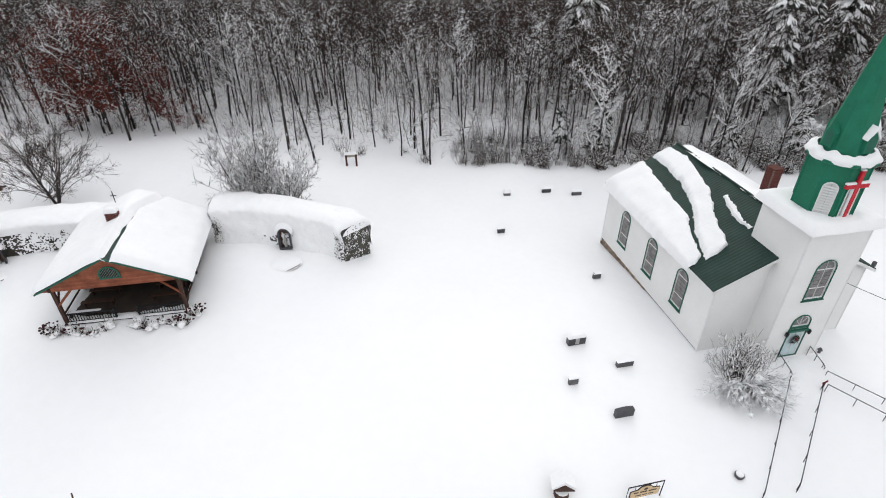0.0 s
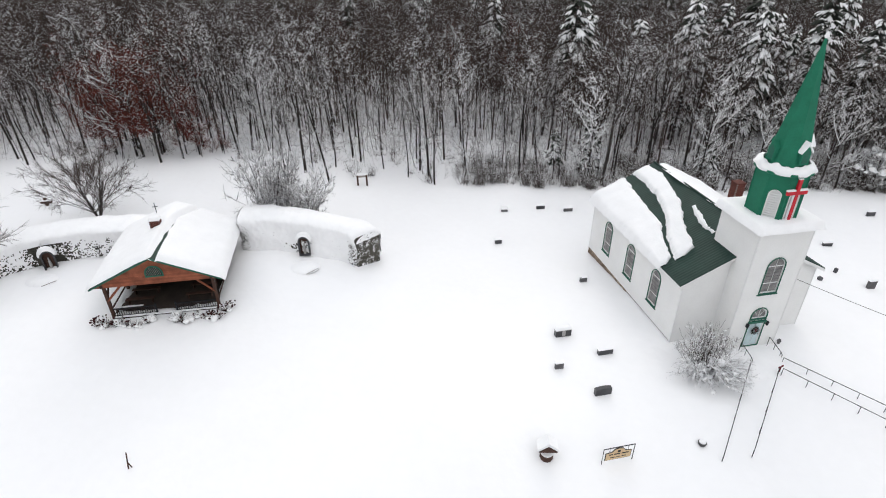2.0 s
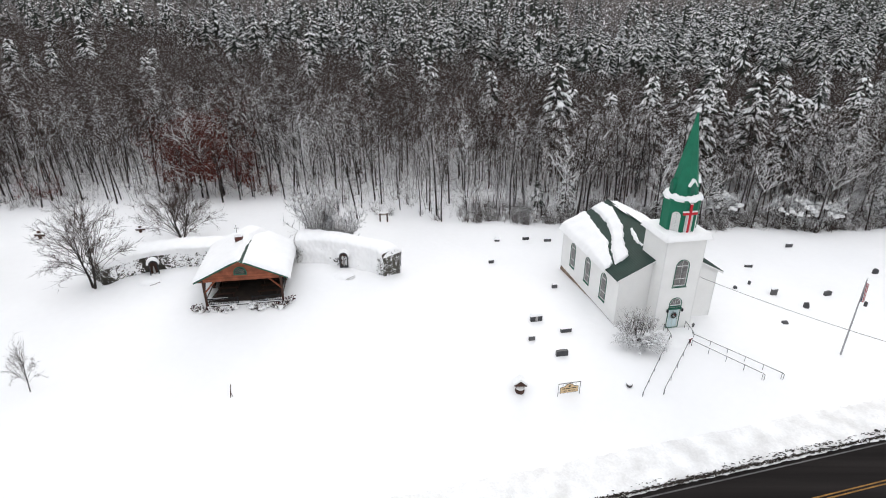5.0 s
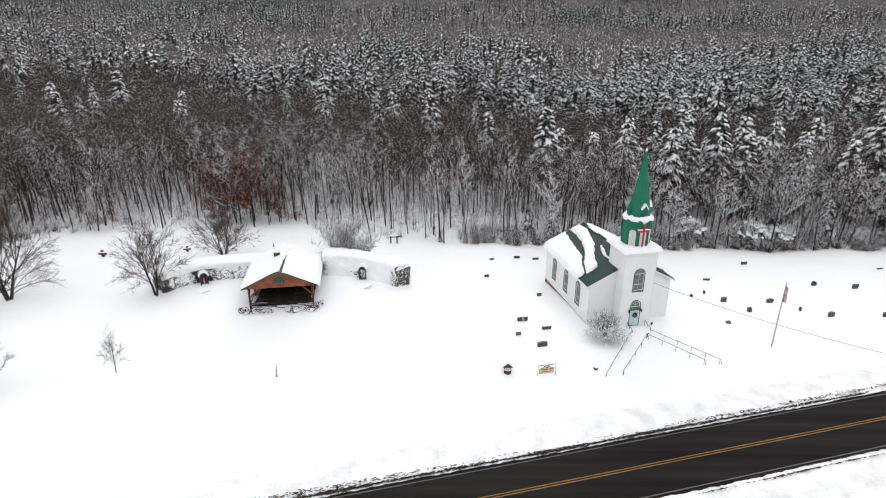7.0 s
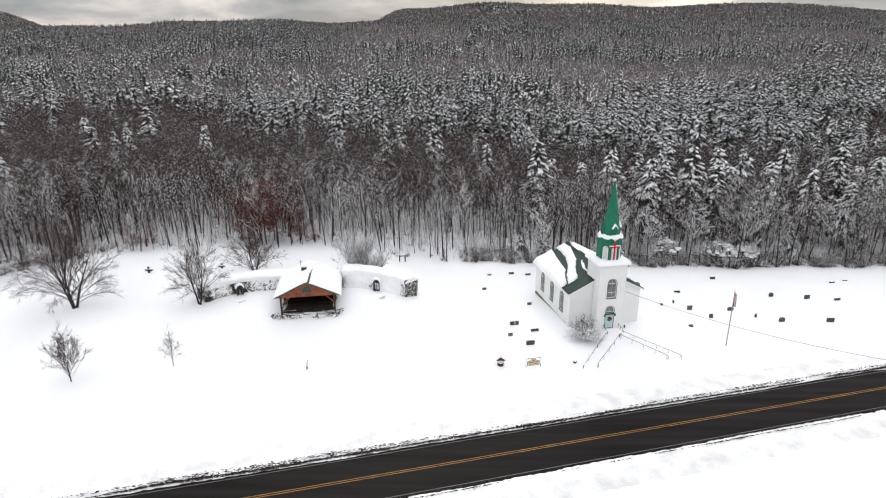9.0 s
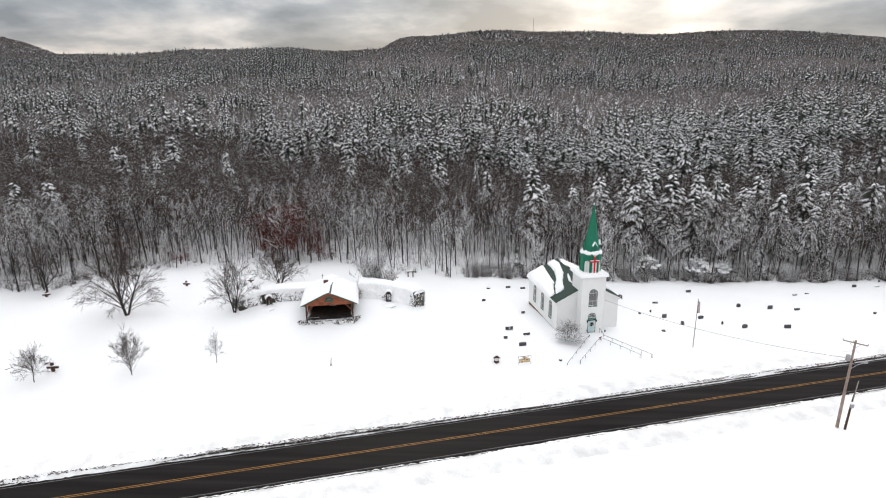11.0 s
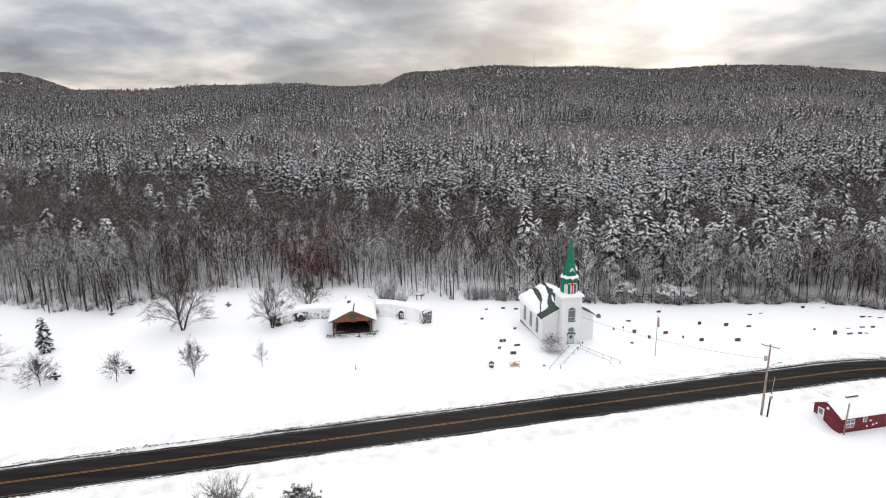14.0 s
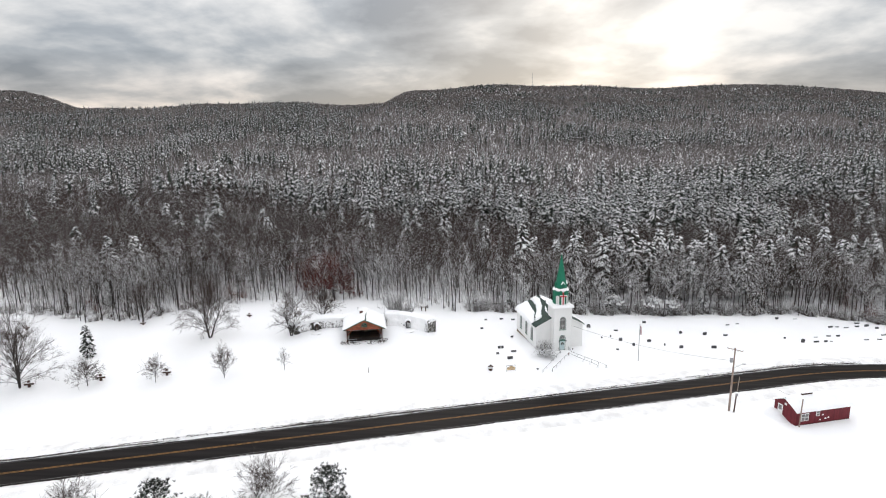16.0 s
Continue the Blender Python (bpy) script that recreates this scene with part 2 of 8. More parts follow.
# ---- geometry helpers ----
class Geo:
    """Corners, faces and the material slot of each face, gathered for one mesh."""

    def __init__(self):
        self.v, self.f, self.m = [], [], []

    def add(self, verts, faces, slot=0):
        n = len(self.v)
        self.v.extend(tuple(p) for p in verts)
        self.f.extend(tuple(i + n for i in f) for f in faces)
        self.m.extend([slot] * len(faces))
        return self

    def box(self, x0, x1, y0, y1, z0, z1, slot=0, b=0.0, turn=None):
        """A box with chamfered edges of width b."""
        b = min(b, 0.45 * min(x1 - x0, y1 - y0, z1 - z0))
        if b <= 0:
            p = [Vector((x, y, z)) for z in (z0, z1) for y in (y0, y1) for x in (x0, x1)]
            f = [(0, 2, 3, 1), (4, 5, 7, 6), (0, 1, 5, 4), (2, 6, 7, 3), (0, 4, 6, 2), (1, 3, 7, 5)]
        else:
            p, f = [], []
            lo, hi = (x0, y0, z0), (x1, y1, z1)
            for k in range(8):
                corner = [hi[a] if k >> a & 1 else lo[a] for a in range(3)]
                inner = [c - b if k >> a & 1 else c + b for a, c in enumerate(corner)]
                for a in range(3):
                    q = list(inner)
                    q[a] = corner[a]
                    p.append(Vector(q))
            at = lambda k, a: k * 3 + a  # noqa: E731
            for a in range(3):
                o, w = (a + 1) % 3, (a + 2) % 3
                for side in (0, 1):
                    ks = [side << a | i << o | j << w for i, j in ((0, 0), (1, 0), (1, 1), (0, 1))]
                    f.append(tuple(at(k, a) for k in (ks if side else ks[::-1])))
                for i in (0, 1):
                    for j in (0, 1):
                        k0, k1 = i << o | j << w, 1 << a | i << o | j << w
                        q = (at(k0, o), at(k1, o), at(k1, w), at(k0, w))
                        f.append(q if i == j else q[::-1])
            for k in range(8):
                q = (at(k, 0), at(k, 1), at(k, 2))
                f.append(q if bin(k).count("1") % 2 else q[::-1])
        if turn is not None:
            p = [turn @ q for q in p]
        return self.add(p, f, slot)

    def tube(self, points, radii, sides=8, slot=0, caps=True):
        """A round bar along a line of points."""
        pts = [Vector(p) for p in points]
        if not hasattr(radii, "__len__"):
            radii = [radii] * len(pts)
        rings = []
        for i, p in enumerate(pts):
            d = (pts[min(i + 1, len(pts) - 1)] - pts[max(i - 1, 0)]).normalized()
            a = d.orthogonal().normalized() if abs(d.z) > 0.9 else d.cross(Vector((0, 0, 1))).normalized()
            c = d.cross(a)
            rings.append([p + radii[i] * (math.cos(t) * a + math.sin(t) * c) for t in (2 * math.pi * k / sides for k in range(sides))])
        n = sides
        f = [(i * n + k, i * n + (k + 1) % n, (i + 1) * n + (k + 1) % n, (i + 1) * n + k) for i in range(len(pts) - 1) for k in range(n)]
        if caps:
            f += [tuple(range(n))[::-1], tuple(range((len(pts) - 1) * n, len(pts) * n))]
        return self.add([q for r in rings for q in r], f, slot)

    def lathe(self, profile, sides=8, slot=0, centre=(0, 0), turn=0.0, cap=True):
        """A solid of revolution from (radius, height) pairs, bottom to top."""
        n = sides
        v = [(centre[0] + r * math.cos(turn + 2 * math.pi * k / n), centre[1] + r * math.sin(turn + 2 * math.pi * k / n), z) for r, z in profile for k in range(n)]
        f = [(i * n + k, i * n + (k + 1) % n, (i + 1) * n + (k + 1) % n, (i + 1) * n + k) for i in range(len(profile) - 1) for k in range(n)]
        if cap:
            f += [tuple(range(n))[::-1], tuple(range((len(profile) - 1) * n, len(profile) * n))]
        return self.add(v, f, slot)

    def prism(self, outline, depth, place=None, slot=0):
        """An outline in x and z, pushed back along y by depth."""
        n = len(outline)
        v = [Vector((x, 0, z)) for x, z in outline] + [Vector((x, depth, z)) for x, z in outline]
        if place is not None:
            v = [place @ p for p in v]
        f = [tuple(range(n)), tuple(range(2 * n - 1, n - 1, -1))] + [(i, i + n, (i + 1) % n + n, (i + 1) % n) for i in range(n)]
        return self.add(v, f, slot)

    def grid(self, fn, nu, nv, slot=0):
        """A sheet: fn(u, v) with u and v from 0 to 1."""
        v = [fn(i / nu, j / nv) for j in range(nv + 1) for i in range(nu + 1)]
        w = nu + 1
        return self.add(v, [(j * w + i, j * w + i + 1, (j + 1) * w + i + 1, (j + 1) * w + i) for j in range(nv) for i in range(nu)], slot)


def link(name, g, mats, parent=None, label="", smooth=False, weld=False):
    me = bpy.data.meshes.new(name)
    me.from_pydata(g.v, [], g.f)
    for m in mats if isinstance(mats, (list, tuple)) else [mats]:
        me.materials.append(m)
    if any(g.m):
        me.polygons.foreach_set("material_index", g.m)
    if smooth:
        me.polygons.foreach_set("use_smooth", [True] * len(g.f))
    me.update()
    if weld:
        bm = bmesh.new()
        bm.from_mesh(me)
        bmesh.ops.remove_doubles(bm, verts=bm.verts, dist=0.0005)
        bm.to_mesh(me)
        bm.free()
    ob = new(name, me)
    if parent is not None:
        ob.parent = parent
    return tagged(ob, label) if label else ob


def part(name, g, mats, parent, label="", smooth=False, weld=False):
    return link(name, g, mats, parent, label, smooth, weld)


def empty(name, m, label, category, group="", kind=""):
    ob = new(name)
    ob.empty_display_size = 0.3
    ob.matrix_basis = m
    return tagged(ob, label, category, group, kind)


def fast_mesh(name, verts, tris, mats, slots=None):
    """A mesh of triangles from arrays."""
    me = bpy.data.meshes.new(name)
    me.vertices.add(len(verts))
    me.vertices.foreach_set("co", np.ascontiguousarray(verts, np.float32).ravel())
    me.loops.add(len(tris) * 3)
    me.loops.foreach_set("vertex_index", np.ascontiguousarray(tris, np.int32).ravel())
    me.polygons.add(len(tris))
    me.polygons.foreach_set("loop_start", np.arange(0, 3 * len(tris), 3, dtype=np.int32))
    for m in mats:
        me.materials.append(m)
    if slots is not None:
        me.polygons.foreach_set("material_index", np.ascontiguousarray(slots, np.int32))
    me.update(calc_edges=True)
    return me


def smoothstep(a, b, x):
    t = np.clip((np.asarray(x, float) - a) / (b - a), 0, 1)
    return t * t * (3 - 2 * t)


# ---- the lie of the land ----
ROAD_N, ROAD_D = np.array([-0.26, 0.966]), np.array([0.966, 0.26])
ROAD_Z = -2.5


def bend(r):
    """How far the road swings off its straight line, r metres along it."""
    q = np.clip(np.asarray(r, float) - 42, 0, 60)
    return -0.0055 * q * q - 0.66 * np.clip(np.asarray(r, float) - 102, 0, None)


def road_point(r, s, z=0.0):
    p = r * ROAD_D + (s - 19.2 + bend(r)) * ROAD_N
    return (p[0], p[1], ROAD_Z + z)


def land(x, y):
    """The height of the snow at x, y."""
    x, y = np.asarray(x, float), np.asarray(y, float)
    r = x * ROAD_D[0] + y * ROAD_D[1]
    s = x * ROAD_N[0] + y * ROAD_N[1] + 19.2 - bend(r)
    wl, wr = smoothstep(14, 44, -r), smoothstep(5, 28, r)
    left = -2.5 + 3.9 * smoothstep(5, 49, s)
    mid = -2.5 + 2.3 * smoothstep(5, 19, s) - 1.2 * smoothstep(24, 48, s)
    right = -2.5 + 0.55 * smoothstep(6, 18, s) - 0.35 * smoothstep(28, 45, s)
    z = wl * left + (1 - wl - wr) * mid + wr * right
    z = z - 0.12 * smoothstep(4.6, 3.2, np.abs(s))
    # the ground heaps up round the shrine hedge and is level inside the pavilion
    z = z + 1.05 * np.exp(-(((x + 37) / 7.5) ** 2) - ((y - 11.5) / 7) ** 2)
    u, v = (x + 43.6) * 0.985 + (y - 3.2) * 0.174, -(x + 43.6) * 0.174 + (y - 3.2) * 0.985
    inside = smoothstep(3.9, 3.3, np.abs(u)) * smoothstep(0.5, 1.1, v) * smoothstep(8.5, 7.9, v)
    z = z - inside * np.clip(z - 0.2, 0, None)
    # rising woods, a ridge on the skyline and a longer hill behind it
    far = np.clip(y - 95, 0, None)
    az = (x + 21) / np.maximum(y + 116, 60.0)
    crest = 150 + 8 * smoothstep(-0.62, -0.20, az) - 2 * smoothstep(0.25, 0.75, az) + 4 * np.sin(az * 13 + 0.5) + 2 * np.sin(az * 37)
    q = np.clip(far / 1520, 0, 1)
    z = z + crest * (q - 0.10 * np.sin(2 * math.pi * q) / (2 * math.pi)) * smoothstep(-60, 120, far) - 18 * smoothstep(1560, 2300, far)
    hill = smoothstep(-0.20, -0.075, az) * (1 - 0.42 * smoothstep(0.40, 0.95, az)) * (0.97 + 0.035 * np.sin(az * 14) + 0.02 * np.sin(az * 31))
    z = z + 160 * hill * smoothstep(1500, 2700, y)
    z = z + 150 * smoothstep(-0.58, -0.80, az) * smoothstep(1500, 2500, y)
    return z


def at_ground(x, y, sink=0.0):
    return float(land(x, y)) - sink


# ---- ground, road and snow banks ----
def ground_sheet():
    near = np.concatenate([np.arange(-170, -50, 2.5), np.arange(-50, -36, 0.5), np.arange(-36, 141, 2.5)])
    left, right = -170 - np.cumsum(np.geomspace(4, 260, 42)), 140 + np.cumsum(np.geomspace(4, 260, 42))
    xs = np.concatenate([left[::-1], near, right])
    front = -150 - np.cumsum(np.geomspace(5, 300, 24))
    ys = np.concatenate([front[::-1], np.arange(-150, 2, 2.5), np.arange(2, 14, 0.5), np.arange(14, 81, 2.5), 80 + np.cumsum(np.geomspace(4, 170, 62))])
    gx, gy = np.meshgrid(xs, ys)
    gz = land(gx, gy)
    wave = np.array([noise.noise((x * 0.07, y * 0.07, 0.0)) for x, y in zip(gx.ravel(), gy.ravel())]).reshape(gx.shape)
    s = gx * ROAD_N[0] + gy * ROAD_N[1] + 19.2
    gz = gz + wave * 0.10 * smoothstep(7, 14, np.abs(s))
    v = np.stack([gx, gy, gz], -1).reshape(-1, 3)
    w = len(xs)
    i, j = np.meshgrid(np.arange(w - 1), np.arange(len(ys) - 1))
    a = (j * w + i).ravel()
    tris = np.concatenate([np.stack([a, a + 1, a + w + 1], -1), np.stack([a, a + w + 1, a + w], -1)])
    me = fast_mesh("ground", v, tris, [SNOW])
    me.polygons.foreach_set("use_smooth", [True] * len(tris))
    return tagged(new("ground", me), "deep unbroken snow over the churchyard, field and woods", "ground", kind="structure")


ground_sheet()


def road_strip(name, s0, s1, z, mat, label, cat, r0=-420.0, r1=420.0, step=3.0, crown=0.0):
    g = Geo()
    n = int((r1 - r0) / step)
    k = 5 if s1 - s0 > 2 else 1

    def at(u, v):
        s = s0 + (s1 - s0) * u
        return road_point(r0 + (r1 - r0) * v, s, z - crown * (s / 4) ** 2)

    g.grid(at, k * 2, n)
    ob = link(name, g, mat, smooth=True)
    return tagged(ob, label, cat, kind="structure")


road_strip("road", -4.5, 4.5, 0.0, ASPHALT, "wet dark asphalt two-lane road cleared of snow", "road", crown=0.05)
for s0 in (-0.19, 0.07):
    road_strip("centre_line", s0, s0 + 0.11, 0.008, YELLOW, "worn double yellow line on the asphalt", "road marking")
for s0 in (-3.22, 3.10):
    road_strip("edge_line", s0, s0 + 0.12, -0.022, WHITE_LINE, "faded white edge line on the asphalt", "road marking")


def snow_bank(side, seed):
    """The ploughed snow along one edge of the road, ragged towards the asphalt."""
    g = Geo()
    r0, r1, n = -240.0, 190.0, 1500
    across = [0.0, 0.10, 0.28, 0.55, 0.9, 1.4, 1.9, 2.3, 2.7, 3.3, 4.2]
    height = [-0.05, 0.05, 0.12, 0.17, 0.20, 0.16, 0.17, 0.30, 0.22, 0.13, 0.0]
    for i in range(n + 1):
        r = r0 + (r1 - r0) * i / n
        a = noise.noise((r * 0.06, seed, 0)) + 0.55 * noise.noise((r * 0.35, seed + 7, 0))
        edge = 3.48 + 0.26 * a + 0.12 * noise.noise((r * 1.7, seed + 3, 0))
        edge = max(3.28, edge)
        lump = 1 + 0.5 * noise.noise((r * 0.5, seed + 11, 0))
        for d, h in zip(across, height):
            p = road_point(r, side * (edge + d))
            rough = (0.10 * noise.noise((p[0] * 1.6, p[1] * 1.6, seed)) + 0.07 * noise.noise((p[0] * 4.0, p[1] * 4.0, seed))) * (1 if 0.05 < d < 4 else 0)
            base = at_ground(p[0], p[1]) + 0.02
            blend = min(1.0, d / 1.4)
            g.v.append((p[0], p[1], (ROAD_Z - 0.05) * (1 - blend) + base * blend + h * lump + rough - (0.06 if d > 4 else 0)))
    k = len(across)
    for i in range(n):
        for j in range(k - 1):
            q = (i * k + j, (i + 1) * k + j, (i + 1) * k + j + 1, i * k + j + 1)
            g.f.append(q if side < 0 else q[::-1])
            g.m.append(0)
    ob = link("snow_bank", g, DIRTY_SNOW, smooth=True)
    return tagged(ob, "low ploughed snow bank with a ragged edge along the asphalt", "snow bank", kind="structure")


snow_bank(1, 2.0)
snow_bank(-1, 31.0)


def verge_debris():
    """Frozen turf and plough spoil that lies in dark ragged streaks on the banks."""
    rng = np.random.default_rng(5)
    g = Geo()
    for side, off, wide, count, seed in ((1, 3.66, 0.13, 15000, 2.0), (1, 4.05, 0.16, 3000, 21.0), (-1, 4.15, 0.07, 5000, 9.0), (-1, 3.50, 0.04, 3000, 15.0)):
        for _ in range(count):
            r = rng.uniform(-120, 90)
            thick = noise.noise((r * 0.035, seed, 0)) + 0.4 * noise.noise((r * 0.21, seed + 4, 0)) + 0.16
            if thick < rng.uniform(-0.12, 0.34):
                continue
            s = off + 0.20 * noise.noise((r * 0.10, seed + 8, 0)) + wide * (0.4 + thick) * rng.normal(0, 0.8) + abs(rng.normal(0, wide * 0.5))
            if s < 3.32:
                continue
            x, y, _z = road_point(r, side * s)
            z = ROAD_Z + 0.07 + 0.30 * max(0.0, s - 3.5)
            l, w, h, t = rng.uniform(0.03, 0.17), rng.uniform(0.012, 0.04), rng.uniform(0.02, 0.08), rng.normal(0.26, 0.4)
            c, q = math.cos(t), math.sin(t)
            pts = [(-l, -w, 0), (l, -w, 0), (l, w, 0), (-l, w, 0), (-l * 0.4, 0, h), (l * 0.5, 0, h * 0.8)]
            g.add([(x + px * c - py * q, y + px * q + py * c, z + pz) for px, py, pz in pts], [(0, 1, 5, 4), (2, 3, 4, 5), (1, 2, 5), (3, 0, 4)])
    tagged(link("verge_debris", g, VERGE), "dark frozen turf and plough spoil on the snowy verge", "verge debris", kind="stuff")


verge_debris()


# ---- the church ----
CH = pose(0.71, 0.33, 0, 0, 0, 11.5)
church = empty("church", CH, "white wooden country church with a green steeple under snow", "church")
PITCH, EAVE_U, EAVE_Z, RIDGE_Z = 0.507, 5.8, 5.08, 8.02
W_L, W_R, V_F, V_B = -5.35, 5.35, 1.75, 16.1


def arch_outline(w, z0, z1, n=10, inset=0.0):
    """An upright opening with a round head: half width w, from sill to crown."""
    w, z0, z1 = w - inset, z0 + inset, z1 - inset
    spring = z1 - w
    return [(-w, z0), (w, z0)] + [(w * math.cos(math.pi * k / n), spring + w * math.sin(math.pi * k / n)) for k in range(n + 1)]


def arch_ring(w, z0, z1, thick, depth, place, n=10):
    """A frame that follows an arched outline."""
    a, b = arch_outline(w, z0, z1, n), arch_outline(w, z0, z1, n, thick)
    g, k = Geo(), len(a)
    v = [Vector((x, d, z)) for d in (0, depth) for o in (a, b) for x, z in o]
    f = []
    for i in range(k):
        j = (i + 1) % k
        f += [(i, j, k + j, k + i), (2 * k + j, 2 * k + i, 3 * k + i, 3 * k + j), (i, 2 * k + i, 2 * k + j, j), (k + i, k + j, 3 * k + j, 3 * k + i)]
    return g.add([place @ p for p in v], f)


def wall_panel(g, x0, x1, z0, top, holes, place, depth=0.22, slot=0):
    """A wall in its own x and z with arched holes (centre, half width, sill, crown); top(x) gives its height."""
    cuts = sorted({x0, x1, *[c + s * w for c, w, _, _ in holes for s in (-1, 1)], *([0.0] if x0 < 0 < x1 else [])})
    n = 10
    for a, b in zip(cuts, cuts[1:]):
        hole = next((h for h in holes if abs(h[0] - (a + b) / 2) < h[1]), None)
        spans = []
        if hole is None:
            spans.append([(a, z0), (b, z0), (b, top(b)), (a, top(a))])
        else:
            c, w, s, e = hole
            spans.append([(a, z0), (b, z0), (b, s), (a, s)])
            t0, t1 = (math.acos(max(-1, min(1, (x - c) / w))) for x in (b, a))
            arc = [(c + w * math.cos(t0 + (t1 - t0) * k / n), e - w + w * math.sin(t0 + (t1 - t0) * k / n)) for k in range(n + 1)]
            for p, q in zip(arc, arc[1:]):
                spans.append([q, p, (p[0], top(p[0])), (q[0], top(q[0]))])
            ring = [(a, s), (b, s)] + arc
            m = len(ring)
            v = [place @ Vector((x, d, z)) for d in (0, depth) for x, z in ring]
            g.add(v, [(i, (i + 1) % m, m + (i + 1) % m, m + i) for i in range(m)], slot)
        for o in spans:
            v = [place @ Vector((x, 0, z)) for x, z in o]
            g.add(v, [(0, 1, 2, 3)], slot)
            g.add([place @ Vector((x, depth, z)) for x, z in o], [(3, 2, 1, 0)], slot)
    return g


def roof_z(u):
    return RIDGE_Z - PITCH * abs(u)


side_holes = [(4.9, 0.62, 1.17, 4.1), (8.85, 0.62, 1.17, 4.1), (12.9, 0.62, 1.17, 4.1)]
# walls: each in its own plane; place maps x along the wall, y into it, z up
left_place = Matrix.Translation((W_L, 0, 0)) @ Matrix(((0, 1, 0, 0), (1, 0, 0, 0), (0, 0, 1, 0), (0, 0, 0, 1)))
right_place = Matrix.Translation((W_R, 0, 0)) @ Matrix(((0, -1, 0, 0), (1, 0, 0, 0), (0, 0, 1, 0), (0, 0, 0, 1)))
g = wall_panel(Geo(), V_F, V_B, -0.15, lambda x: 5.2, side_holes, left_place)
side_wall = part("side_wall", g, SIDING, church, "white painted board wall", weld=True)
g = wall_panel(Geo(), V_F, V_B, -1.6, lambda x: 5.2, side_holes, right_place)
part("side_wall", g, SIDING, church, "white painted board wall", weld=True)
g = wall_panel(Geo(), W_L, W_R, -1.6, lambda u: roof_z(u) - 0.12, [], Matrix.Translation((0, V_F - 0.004, 0)))
part("front_wall", g, SIDING, church, "white painted gable wall", weld=True)
g = wall_panel(Geo(), W_L, W_R, -1.6, lambda u: roof_z(u) - 0.12, [], Matrix.Translation((0, V_B - 0.218, 0)))
part("back_wall", g, SIDING, church, "white painted gable wall", weld=True)

# siding boards: thin proud courses on the walls that are seen
def courses(name, place, x0, x1, z0, z1, holes, top=None):
    g = Geo()
    z = z0
    while z < z1:
        spans = [(x0, x1)]
        if top:
            half = [u for u in (x0, x1)]
            spans = [(max(x0, -top(z)), min(x1, top(z)))] if top(z) > 0.1 else []
        for c, w, s, e in holes:
            reach = w + 0.10 if z < e - w else math.sqrt(max(0, (w + 0.10) ** 2 - (z - e + w) ** 2))
            if s - 0.14 < z < e + 0.12 and reach > 0.02:
                spans = [q for a, b in spans for q in ((a, min(b, c - reach)), (max(a, c + reach), b)) if q[1] - q[0] > 0.05]
        for a, b in spans:
            g.add([place @ Vector(p) for p in ((a, -0.016, z), (b, -0.016, z), (b, -0.002, z + 0.135), (a, -0.002, z + 0.135), (a, 0.0, z), (b, 0.0, z))], [(0, 1, 2, 3), (4, 5, 1, 0)])
        z += 0.14
    return tagged(part(name, g, SIDING, church, "white clapboard courses"), kind="stuff")


courses("siding", left_place, V_F, V_B, -0.15, 5.0, side_holes)
courses("siding", Matrix.Translation((0, V_F - 0.004, 0)), W_L, W_R, -0.3, 7.8, [], lambda z: min(5.35, (RIDGE_Z - 0.25 - z) / PITCH))

# corner boards
for u, v in ((W_L, V_F), (W_R, V_F), (W_L, V_B)):
    g = Geo().box(u - 0.03, u + 0.03, v - 0.06, v + 0.08, -0.5, 5.1, b=0.01)
    part("corner_board", g, WHITE_TRIM, church)

# the tower
T = 2.0
tower_holes = [(0.0, 0.68, 4.72, 7.5)]
door_hole = [(0.0, 0.62, 0.02, 3.36)]
g = Geo()
front = Matrix.Translation((0, 0, 0))
cut = [(0.0, 0.62, 0.02, 3.36)]
wall_panel(g, -T, T, -0.8, lambda u: 4.2, cut, front)
wall_panel(g, -T, T, 4.2, lambda u: 9.72, tower_holes, front)
tower_front = part("tower_wall", g, SIDING, church, "white tower front", weld=True)
g = Geo().box(-T, -T + 0.22, 0.22, 4.0, -0.8, 9.72).box(T - 0.22, T, 0.22, 4.0, -0.8, 9.72).box(-T + 0.22, T - 0.22, 3.78, 4.0, 3.0, 9.72).box(-T + 0.22, T - 0.22, 0.22, 3.78, 9.5, 9.72)
part("tower_wall", g, SIDING, church, "white tower sides", weld=True)
courses("siding", front, -T, T, -0.3, 9.5, tower_holes + door_hole)
tower_left = Matrix.Translation((-T, 0, 0)) @ Matrix(((0, 1, 0, 0), (1, 0, 0, 0), (0, 0, 1, 0), (0, 0, 0, 1)))
courses("siding", tower_left, 0.0, 4.0, -0.3, 9.5, [])
for u, v in ((-T, 0.0), (T, 0.0)):
    g = Geo().box(u - 0.05, u + 0.05, v - 0.04, v + 0.08, -0.3, 9.7, b=0.012)
    part("corner_board", g, WHITE_TRIM, church)
g = Geo().box(-T - 0.28, T + 0.28, -0.28, 4.28, 9.72, 9.84, b=0.03)
part("cornice", g, WHITE_TRIM, church, "white boxed tower cornice")

